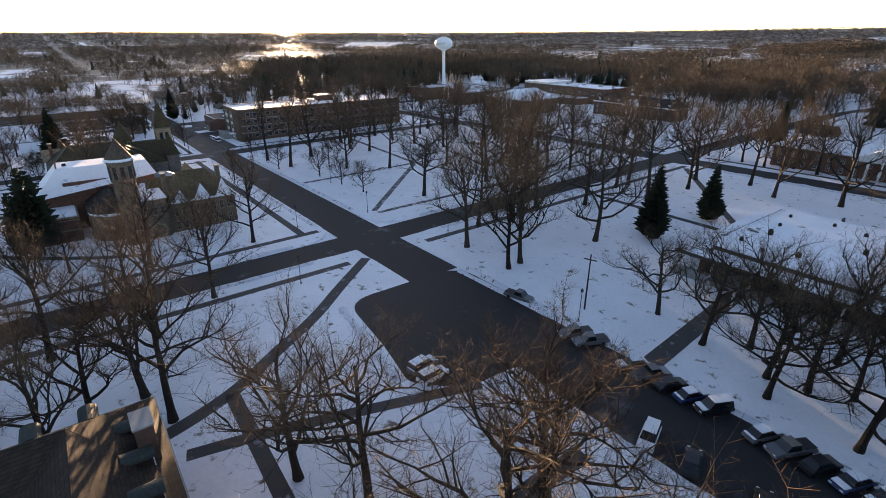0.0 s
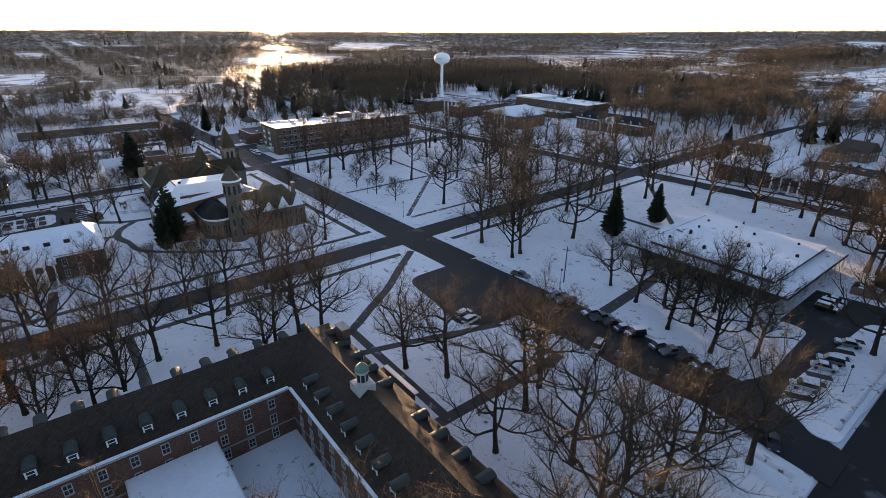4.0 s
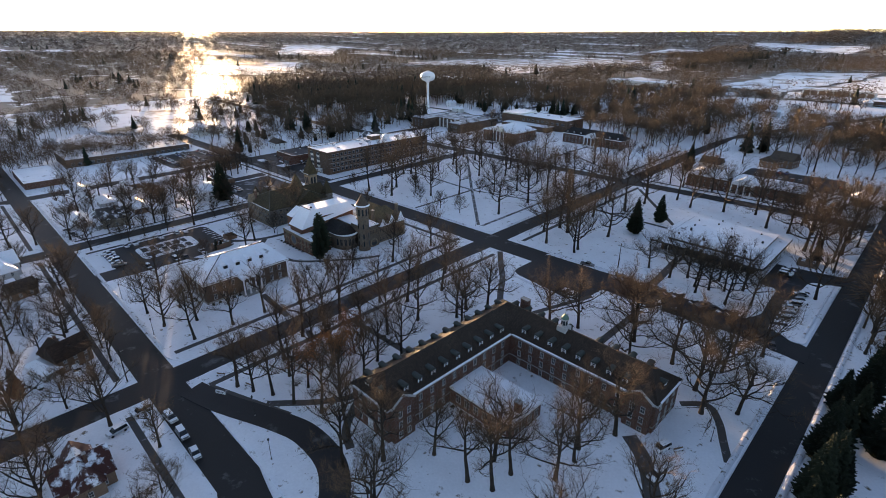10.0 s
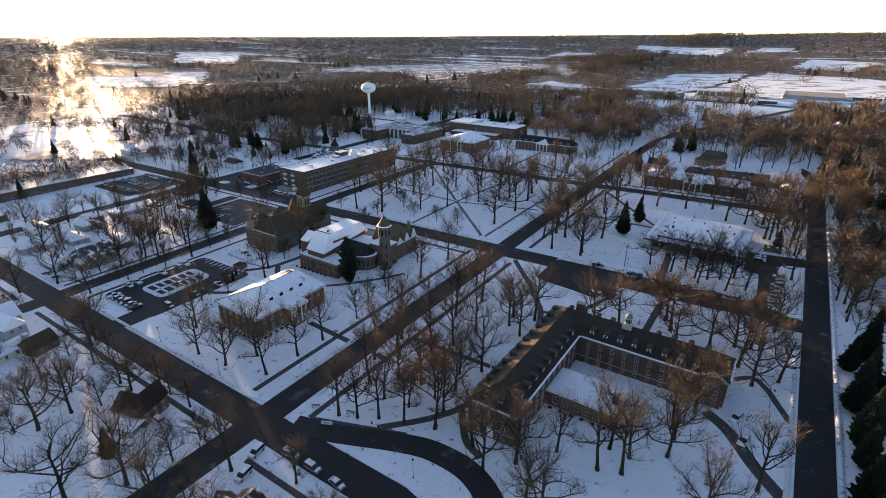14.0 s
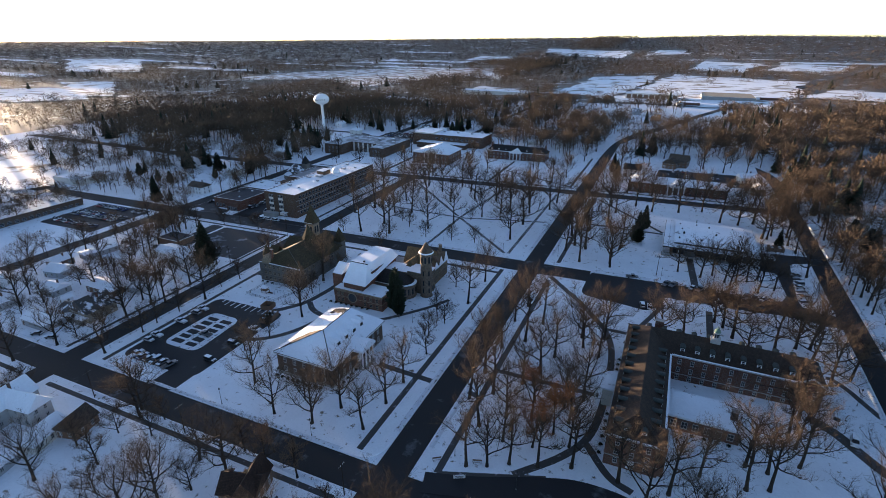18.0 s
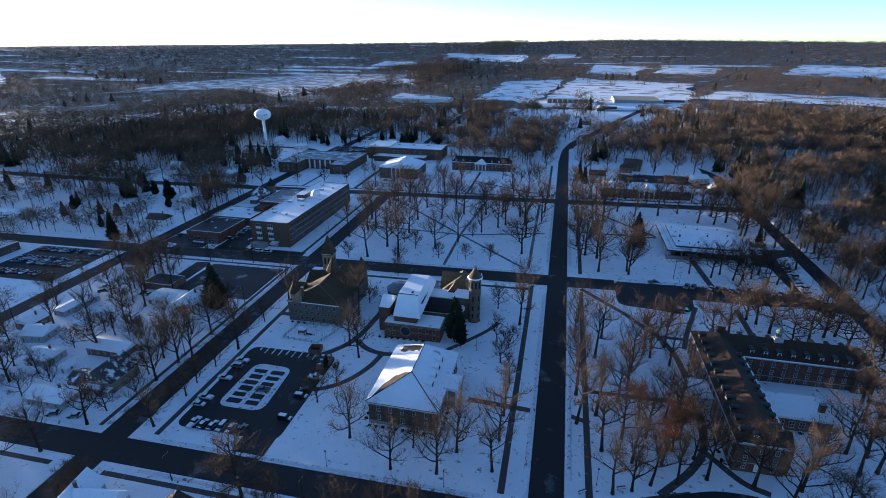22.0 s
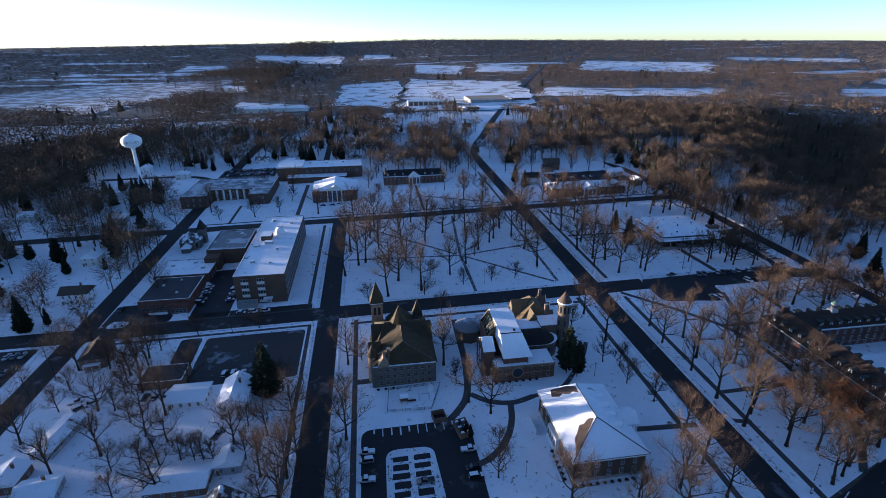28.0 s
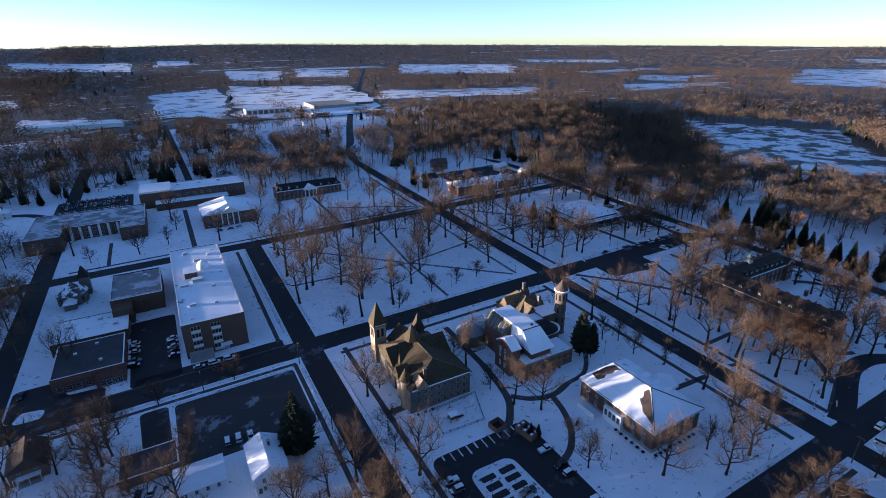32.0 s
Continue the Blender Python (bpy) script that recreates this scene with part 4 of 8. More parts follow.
    # round-ended reading bay south of the turret
    bay = [(X(-41), Y(-60)), (X(-31), Y(-60))] + [(X(-31) + 6.4 * math.sin(math.pi * k / 10), Y(-54.6) - 5.4 * math.cos(math.pi * k / 10)) for k in range(11)] + [(X(-31), Y(-49.2)), (X(-41), Y(-49.2))]
    part("reading_bay", prism(bay, -1.5, 6.6), BROWNSTONE, t, "round-ended stone reading bay")
    part("bay_eave", prism([(x * 1.0 + (0.35 if x > X(-32) else 0), y) for x, y in bay], 6.6, 6.9), SNOW_ROOF, t, "snow on the bay's eave")
    part("bay_roof", lathe([(5.4, 6.9), (5.3, 7.05), (0.4, 10.6), (0.2, 10.7)], 20, None, X(-31), Y(-54.6)), SLATE, t, "dark conical bay roof")
    part("bay_ridge", ridge_roof(X(-41), X(-31), Y(-60), Y(-49.2), 6.9, 10.6, "x", thick=0.1), SLATE, t, "dark slate roof")
    for k in range(1, 10):
        a = math.pi * k / 10
        part("bay_window", box(-0.45, 0.45, -0.06, 0.1, 2.2, 5.0), PANE, t, "", (X(-31) + 6.32 * math.sin(a), Y(-54.6) - 5.34 * math.cos(a), 0), math.degrees(a))
    # tall stack wing: a flat snowy top with steep snowy slopes to the south and east
    part("stack_wall", box(X(-50.2), X(-41), Y(-69.8), Y(-42.6), -1.5, 9.0), BRICK_RED, t)
    bm = bmesh.new()
    low = [bm.verts.new(p) for p in ((X(-50.6), Y(-70.2), 9.0), (X(-39.4), Y(-70.2), 9.0), (X(-39.4), Y(-42.4), 12.2), (X(-50.6), Y(-42.4), 12.2))]
    top = [bm.verts.new(p) for p in ((X(-50.2), Y(-63.8), 15.9), (X(-42.0), Y(-63.8), 15.9), (X(-42.0), Y(-44.0), 15.6), (X(-50.2), Y(-44.0), 15.6))]
    for f in ((0, 1), (1, 2), (2, 3), (3, 0)):
        bm.faces.new((low[f[0]], low[f[1]], top[f[1]], top[f[0]]))
    bm.faces.new(top)
    bm.faces.new(low[::-1])
    bmesh.ops.recalc_face_normals(bm, faces=bm.faces[:])
    part("stack_snow", bm, SNOW_ROOF, t, "smooth snow over the stack roof and its south slope")
    part("stack_attic", box(X(-50), X(-40.4), Y(-63.4), Y(-43), 8.9, 12.4), BRICK_RED, t)
    part("roof_joint", box(X(-50.3), X(-41.9), Y(-63.95), Y(-63.6), 15.86, 16.05), SLATE, t, "dark line where the roof breaks")
    part("roof_vent", lathe([(0.5, 15.9), (0.5, 16.4), (0.3, 16.5)], 10, None, X(-44.6), Y(-62)), SLATE, t, "dark round roof vent")
    # glazed west slope
    part("west_slope", prism([(X(-53.6), Y(-57)), (X(-50), Y(-57)), (X(-50), Y(-43.5)), (X(-53.6), Y(-43.5))], -1.5, 10.0), BRICK_RED, t)
    bm = bmesh.new()
    v = [bm.verts.new(p) for p in ((X(-53.9), Y(-57), 10.0), (X(-53.9), Y(-43.3), 10.0), (X(-50.1), Y(-43.3), 15.5), (X(-50.1), Y(-57), 15.5), (X(-50.1), Y(-57), 10.0), (X(-50.1), Y(-43.3), 10.0))]
    for f in ((0, 1, 2, 3), (0, 3, 4), (1, 5, 2), (0, 4, 5, 1)):
        bm.faces.new([v[i] for i in f])
    bmesh.ops.recalc_face_normals(bm, faces=bm.faces[:])
    part("west_slope_roof", bm, TILE, t, "brown shingled west slope")
    for i in range(5):
        y = Y(-56 + i * 2.5)
        sk = part("skylight", box(-2.3, 2.3, -0.85, 0.85, -0.08, 0.1), PANE, t, "sloping skylight in the west slope", (X(-52.1), y + 1.0, 12.7))
        sk.rotation_euler = (0, -math.atan2(5.5, 3.8), 0)
    # gabled pavilion on the west side
    part("pavilion_wall", box(X(-57.8), X(-53.2), Y(-66.8), Y(-57.2), -1.5, 10.8), BRICK_RED, t)
    part("pavilion_link", box(X(-53.2), X(-50.2), Y(-65.5), Y(-57), -1.5, 7.4), BRICK_RED, t)
    part("pavilion_link_roof", box(X(-53.2), X(-50.2), Y(-65.5), Y(-57), 7.4, 7.7), SLATE, t, "dark roof between pavilion and stack")
    part("pavilion_gable", ridge_roof(X(-57.8), X(-57.4), Y(-66.8), Y(-57.2), 10.8, 13.6, "x", thick=0.2), BRICK_RED, t)
    part("pavilion_roof", ridge_roof(X(-57.4), X(-52.9), Y(-67.2), Y(-56.8), 10.9, 14.0, "x", thick=0.3), SNOW_ROOF, t, "snowy gable roof of the pavilion")
    for z in (2.0, 5.6, 8.2):
        window_row(t, "W", X(-57.8), Y(-65.0), Y(-59.0), 2, z, w=1.1, h=1.8, trim=WHITE)
    # low ranges round the foot
    part("stack_annex", box(X(-54), X(-31), Y(-71.4), Y(-62), -1.5, 6.0), BRICK_RED, t)
    part("annex_parapet", box(X(-54.2), X(-30.8), Y(-71.6), Y(-61.8), 6.0, 6.3), STONE_TAN, t)
    part("annex_snow", box(X(-53.8), X(-31.2), Y(-71.2), Y(-62.2), 6.3, 6.55, 0.05), SNOW_ROOF, t, "snow on the low annex")
    for z in (0.8, 3.6):
        for a0, a1 in ((-53, -49), (-40.6, -32)):
            window_row(t, "S", Y(-71.4), X(a0), X(a1), 2 if a0 < -50 else 3, z, w=1.2, h=1.6, trim=STONE_TAN)
    for z in (2.9, 5.4):
        part("stone_band", box(X(-54.08), X(-30.92), Y(-71.48), Y(-61.9), z, z + 0.22), STONE_TAN, t)
    arch = part("arch_surround", lathe([(2.3, -0.25), (2.3, 0.15), (1.9, 0.15), (1.9, -0.25)], 24), STONE_TAN, t, "pale stone arch")
    arch.location, arch.rotation_euler = (X(-45.2), Y(-71.5), 3.4), (radians(90), 0, 0)
    pane = part("arch_glass", lathe([(0.02, 0.0), (1.9, 0.0), (1.9, 0.12), (0.02, 0.12)], 24), PANE, t, "dark arched window")
    pane.location, pane.rotation_euler = (X(-45.2), Y(-71.44), 3.4), (radians(90), 0, 0)
    # ten-sided reading room to the north-west and its link
    part("reading_room", prism(ring(6.0, 10, X(-57.5), Y(-38.5), 0.3), -1.5, 5.2), BROWNSTONE, t, "ten-sided reading room")
    part("reading_room_roof", lathe([(6.5, 5.2), (6.4, 5.4), (1.4, 8.2), (1.0, 8.3)], 10, None, X(-57.5), Y(-38.5)), SNOW_WORN, t, "snowy faceted roof showing slates")
    part("reading_link", box(X(-53.5), X(-37), Y(-43.5), Y(-33), -1.5, 6.6), BROWNSTONE, t)
    part("reading_link_roof", box(X(-53.8), X(-37), Y(-43.5), Y(-32.7), 6.6, 6.9, 0.05), SNOW_WORN, t, "worn snow on the link roof")
    part("link_vent", lathe([(1.3, 6.9), (1.3, 7.6), (0.7, 8.2), (0.1, 8.3)], 14, None, X(-47.5), Y(-34.8)), CREAM, t, "small pale domed roof vent")
    part("middle_range", box(X(-41), X(-30), Y(-52), Y(-44), -1.5, 9.4), BROWNSTONE, t)
    part("middle_snow", box(X(-41), X(-30.1), Y(-51.8), Y(-44.2), 9.4, 9.75, 0.06), SNOW_ROOF, t, "snow on the flat middle roof")


library()


# ---- the church ----
def church():
    cx, cy = -87.0, -48.0
    t = thing("church", cx, cy, "grey fieldstone church with ochre-lit roofs and corner steeple", "building")
    X = lambda x: x - cx  # noqa: E731
    Y = lambda y: y - cy  # noqa: E731
    # hall at the south end, nave with crossing roofs
    part("hall_wall", box(X(-99), X(-75.2), Y(-66.4), Y(-55), -1.5, 9.0), STONE, t)
    part("hall_roof", ridge_roof(X(-99.2), X(-74.7), Y(-66.9), Y(-45), 9.0, 14.7, "y", 7.0, 1.0, 0.2), CHURCH_ROOF, t, "ochre hipped slate roof with a dark east slope")
    for a, b in (((X(-99.2), Y(-66.9), 9.05), (X(-86.95), Y(-59.9), 14.75)), ((X(-74.7), Y(-66.9), 9.05), (X(-86.95), Y(-59.9), 14.75)), ((X(-86.95), Y(-59.9), 14.75), (X(-86.95), Y(-48), 14.75))):
        vs, fs = [], []
        tube(vs, fs, [Vector(a), Vector(b)], [0.12, 0.12], 5)
        part("ridge_cap", poly_mesh("ridge_cap", vs, fs, STONE), None, t, "pale ridge line")
    part("gutter_snow", box(X(-98.5), X(-75.4), Y(-67.1), Y(-66.5), 9.0, 9.2, 0.04), SNOW_ROOF, t, "snow along the gutter")
    part("nave_wall", box(X(-97), X(-76), Y(-56), Y(-34), -1.5, 8.6), STONE, t)
    part("nave_roof", ridge_roof(X(-97.4), X(-75.6), Y(-56), Y(-33.6), 8.7, 14.5, "x", 4.0, 4.0, 0.2), CHURCH_ROOF, t, "steep ochre roof")
    for (a, b, face) in ((-98.2, -88, "W"), (-85, -75, "E")):
        part("transept_wall", box(X(a), X(b), Y(-51.5), Y(-38.5), -1.5, 8.6), STONE, t)
        part("transept_roof", ridge_roof(X(a) - 0.4, X(b) + 0.4, Y(-52), Y(-38), 8.7, 14.2, "x", thick=0.2), CHURCH_ROOF, t, "steep ochre gable roof")
        xx = X(a) if face == "W" else X(b)
        part("gable_wall", ridge_roof(xx - 0.2, xx + 0.2, Y(-51.5), Y(-38.5), 8.6, 13.8, "x", thick=0.3), STONE_TAN, t)
        window(t, face, xx + (-0.2 if face == "W" else 0.2), Y(-45), 5.0, 3.6, 5.4, STONE_TAN)
    part("north_wall", box(X(-92), X(-81), Y(-40), Y(-31), -1.5, 8.6), STONE, t)
    part("north_roof", ridge_roof(X(-92.5), X(-80.5), Y(-46), Y(-30.6), 8.7, 13.9, "y", thick=0.2), CHURCH_ROOF, t, "steep ochre gable roof")
    part("gable_wall", ridge_roof(X(-92), X(-81), Y(-31.2), Y(-30.8), 8.6, 13.5, "y", thick=0.3), STONE, t)
    window(t, "N", X(-86.5), Y(-30.8), 4.6, 3.6, 5.4, STONE_TAN)
    # crossing lantern
    lan = part("lantern", prism(ring(2.7, 8, X(-87.5), Y(-44.4), math.pi / 8), 11.5, 14.6), STONE_TAN, t, "eight-sided lantern with small windows")
    part("lantern_roof", lathe([(3.3, 14.6), (3.25, 14.75), (0.06, 21.0), (0.03, 22.0)], 8, None, X(-87.5), Y(-44.4)), CHURCH_ROOF, lan, "pointed ochre lantern roof")
    for k in range(8):
        a = k * math.pi / 4
        for s in (-0.5, 0.5):
            part("louvre", box(s - 0.32, s + 0.32, -0.05, 0.1, 13.2, 14.4), PANE, lan, "", (X(-87.5) + 2.48 * math.cos(a), Y(-44.4) + 2.48 * math.sin(a), 0), math.degrees(a) + 90)
    part("rear_spire", pyramid(X(-81.0), X(-76.6), Y(-34.0), Y(-29.6), 10.2, 17.2), CHURCH_ROOF, t, "steep rear spire")
    part("rear_spire_base", box(X(-80.7), X(-76.9), Y(-33.7), Y(-29.9), -1, 10.1), STONE, t)
    # steeple
    st = part("steeple", box(X(-98.2), X(-93.4), Y(-33.2), Y(-28.4), -1.5, 16.4), STONE_TAN, t, "square sandstone bell tower")
    part("belfry_cornice", box(X(-98.5), X(-93.1), Y(-33.5), Y(-28.1), 16.4, 16.9), STONE, st)
    part("steeple_roof", pyramid(X(-98.7), X(-92.9), Y(-33.7), Y(-27.9), 17.0, 26.2, 0.1), CHURCH_ROOF, st, "tall pyramid spire")
    part("cornice_snow", box(X(-98.4), X(-93.2), Y(-33.7), Y(-33.1), 16.9, 17.15), SNOW_ROOF, st)
    for f, x, y in (("W", -98.2, -30.8), ("S", -95.8, -33.2), ("E", -93.4, -30.8), ("N", -95.8, -28.4)):
        for s in (-0.9, 0.9):
            window(st, f, X(x) + (s if f in "NS" else 0), Y(y) + (s if f in "EW" else 0), 11.6, 1.2, 3.6, STONE, False, "belfry_opening", False)
    # round corner turret and its cap
    tu = part("stair_turret", lathe([(1.9, -1.5), (1.8, 10.2), (2.0, 10.4), (2.0, 10.8)], 16, None, X(-98.4), Y(-61.5)), STONE_TAN, t, "round stair turret")
    part("stair_turret_roof", lathe([(2.2, 10.8), (2.1, 11.0), (0.08, 15.4)], 16, None, X(-98.4), Y(-61.5)), CHURCH_ROOF, tu, "pointed turret cap")
    part("west_gable", ridge_roof(X(-99.8), X(-95), Y(-59.5), Y(-53.5), 9.0, 13.4, "x", thick=0.2), CHURCH_ROOF, t)
    part("hall_dormer", ridge_roof(X(-96.5), X(-92.5), Y(-67.3), Y(-62), 10.0, 13.0, "y", thick=1.0), STONE_TAN, t)
    for z in (0.6, 3.4, 6.4):
        window_row(t, "S", Y(-66.4), X(-97), X(-76.5), 8, z, w=1.3, h=1.6, trim=STONE_TAN)
        window_row(t, "E", X(-75.2), Y(-65.5), Y(-56), 3, z, w=1.2, h=1.6, trim=STONE_TAN)
    window_row(t, "W", X(-97), Y(-55), Y(-52), 1, 2, w=1.4, h=3.2, trim=STONE_TAN)
    chimney(t, X(-92.5), Y(-64.5), 10, 15.0, 1.0, 0.9)
    door(t, "W", X(-98.2), Y(-30.8), 0.1, 1.8, 2.6, BROWN)


church()


# ---- flat-roofed halls ----
def flat_hall(name, x0, x1, y0, y1, h, wall, label, top=None, parapet=0.5, base=1.5):
    """A plain block with a parapet and a roof of its own; returns it with its half sizes."""
    cx, cy = (x0 + x1) / 2, (y0 + y1) / 2
    t = thing(name, cx, cy, label, "building")
    hx, hy = (x1 - x0) / 2, (y1 - y0) / 2
    part("wall", box(-hx, hx, -hy, hy, -base - 0.02 * hx, h), wall, t)
    p = bmesh.new()
    for a in ((-hx, hx, -hy, -hy + 0.35), (-hx, hx, hy - 0.35, hy), (-hx, -hx + 0.35, -hy + 0.35, hy - 0.35), (hx - 0.35, hx, -hy + 0.35, hy - 0.35)):
        add_box(p, *a, h + 0.002, h + parapet)
    part("parapet", p, wall, t)
    cap = bmesh.new()
    for a in ((-hx - 0.06, hx + 0.06, -hy - 0.06, -hy + 0.4), (-hx - 0.06, hx + 0.06, hy - 0.4, hy + 0.06), (-hx - 0.06, -hx + 0.4, -hy + 0.4, hy - 0.4), (hx - 0.4, hx + 0.06, -hy + 0.4, hy - 0.4)):
        add_box(cap, *a, h + parapet, h + parapet + 0.08)
    part("coping", cap, WHITE, t)
    part("roof", box(-hx + 0.35, hx - 0.35, -hy + 0.35, hy - 0.35, h + 0.004, h + 0.22, 0.04), top or SNOW_ROOF, t, "flat roof under snow" if top is not TAR else "bare dark felt roof")
    return t, hx, hy


def roof_unit(t, x, y, z, w, d, h, mat=STEEL, label="grey roof ventilator"):
    ob = part("roof_unit", box(x - w / 2, x + w / 2, y - d / 2, y + d / 2, z, z + h, 0.06), mat, t, label)
    part("unit_snow", box(x - w / 2 + 0.04, x + w / 2 - 0.04, y - d / 2 + 0.04, y + d / 2 - 0.04, z + h, z + h + 0.1, 0.03), SNOW_ROOF, ob)
    return ob


def science_hall():
    h = 14.3
    t, hx, hy = flat_hall("science_hall", -163.5, -139.6, 8.4, 98.5, h, BRICK_TAN, "long four-storey brown brick science hall with snowy flat roof")
    for k in range(4):
        z = 1.6 + 3.3 * k
        for x in (-7.0, 0.5):
            window_row(t, "S", -hy, x - 1.8, x + 1.8, 3, z, w=1.15, h=1.7, trim=STEEL, bars=False, sill=False)
            part("spandrel", box(x - 1.8, x + 1.8, -hy - 0.06, -hy, z - 1.35, z - 0.1), CREAM, t, "pale spandrel panel")
        window_row(t, "E", hx, -hy + 3, hy - 3, 26, z, w=2.0, h=1.7, trim=STEEL, bars=False, sill=False)
        window_row(t, "W", -hx, -hy + 4, hy - 4, 16, z, w=1.6, h=1.7, trim=STEEL, bars=False, sill=False)
    for k in range(3):
        part("band", box(hx, hx + 0.12, -hy + 1, hy - 1, 3.7 + 3.3 * k, 4.0 + 3.3 * k), CONCRETE, t)
    part("penthouse", box(-7, -1.5, 2, 10, h, h + 3.0), BRICK_TAN, t, "brick roof penthouse")
    part("penthouse_snow", box(-7.2, -1.3, 1.8, 10.2, h + 3.0, h + 3.25, 0.05), SNOW_ROOF, t)
    dome = part("dome", lathe([(2.9, h), (2.9, h + 1.6), (2.7, h + 2.6), (2.0, h + 3.6), (1.0, h + 4.2), (0.1, h + 4.4)], 20, None, 1.8, 12.5), TOWER_WHITE, t, "white observatory dome")
    for p in dome.data.polygons:
        p.use_smooth = True
    for x, y, w, d, u in ((-2, -2, 4.5, 3, 1.3), (4, -12, 1.6, 1.6, 1.0), (-6, -28, 2.4, 1.6, 0.9), (3, -30, 1.2, 1.2, 0.8), (0, 24, 3, 2.2, 1.2), (6, 30, 1.4, 1.4, 0.9), (-5, 36, 2.0, 2.0, 1.1), (-8, -6, 3.4, 2, 0.9)):
        roof_unit(t, x, y, h + 0.2, w, d, u)
    part("entrance_canopy", box(1.0, 5.4, -hy - 2.6, -hy, 2.7, 3.0), WHITE, t, "white entrance canopy")
    part("loading_dock", box(-11, -2, -hy - 4.2, -hy, -0.6, 2.2), CONCRETE, t, "low concrete loading dock")
    part("dock_rail", box(-11, -2, -hy - 4.2, -hy - 4.1, 2.2, 3.1), STEEL, t)
    door(t, "S", 3.2, -hy, 0.0, 2.0, 2.4, STEEL)


science_hall()


def science_annexes():
    t, hx, hy = flat_hall("lecture_annex", -191, -169.3, 61.5, 94, 8.2, BRICK_TAN, "windowless brown brick annex with grey flat roof", SNOW_WORN, 0.7)
    roof_unit(t, 4, 8, 8.4, 2.0, 2.0, 1.0)
    part("annex_step", box(-hx + 1, -2, -hy - 9, -hy + 1, -1.5, 7.4), BRICK_TAN, t)
    t, hx, hy = flat_hall("bank", -212, -184, 38, 59.5, 5.0, BRICK_TAN, "low tan brick building with thick snow on its flat roof", SNOW_ROOF, 0.5)
    for x, y in ((-8, 2), (9, -3), (3, 5)):
        roof_unit(t, x, y, 5.4, 1.8, 1.4, 0.9)
    window_row(t, "E", hx, -8, 8, 4, 1.2, w=1.8, h=1.8, trim=STEEL)
    t, hx, hy = flat_hall("store", -208.5, -185, 8.5, 34, 6.0, BRICK, "low dark brick building with bare felt roof", TAR, 0.4)
    for x, y in ((-5, 3), (4, -6), (2, 8)):
        roof_unit(t, x, y, 6.2, 1.2, 1.2, 0.7)
    part("front_block", box(2, hx, -hy - 3, -hy, -1.5, 5.0), BRICK, t)
    window_row(t, "S", -hy - 3, 3.5, hx - 1, 4, 0.6, w=1.6, h=2.2, trim=STEEL)
    window_row(t, "S", -hy, -11, 1, 4, 0.8, w=1.8, h=2.0, trim=STEEL)
    # the chapel with an octagonal body and a corner tower
    cx, cy = -209.0, 92.0
    t = thing("chapel", cx, cy, "octagonal stone chapel with snowy roof and small spire", "building")
    part("wall", prism(ring(6.8, 8, 0, 0, math.pi / 8), -1.5, 5.4), STONE, t)
    part("roof", lathe([(7.4, 5.4), (7.3, 5.6), (0.2, 10.6), (0.1, 10.8)], 8), worn_snow("chapel_snow", (0.07, 0.06, 0.06), 0.47, 0.3), t, "faceted slate roof streaked with snow")
    tw = part("tower", box(3.0, 7.4, 5.0, 9.4, -1.5, 10.0), STONE, t, "square stone tower")
    part("tower_roof", pyramid(2.6, 7.8, 4.6, 9.8, 10.0, 16.0), SLATE, tw, "dark pyramid spire")
    part("tower_snow", box(2.9, 7.5, 4.9, 5.3, 10.02, 10.35), SNOW_ROOF, tw)
    for k in range(8):
        a = k * math.pi / 4
        part("lancet", box(-0.6, 0.6, -0.06, 0.06, 1.4, 4.0), PANE, t, "", (6.26 * math.cos(a), 6.26 * math.sin(a), 0), math.degrees(a) + 90)
    part("porch", box(-3, 2, -10.5, -5.6, -1.5, 3.2), STONE, t)
    part("porch_roof", ridge_roof(-3.4, 2.4, -10.9, -5, 3.2, 5.4, "y", thick=0.2), SNOW_ROOF, t)


science_annexes()


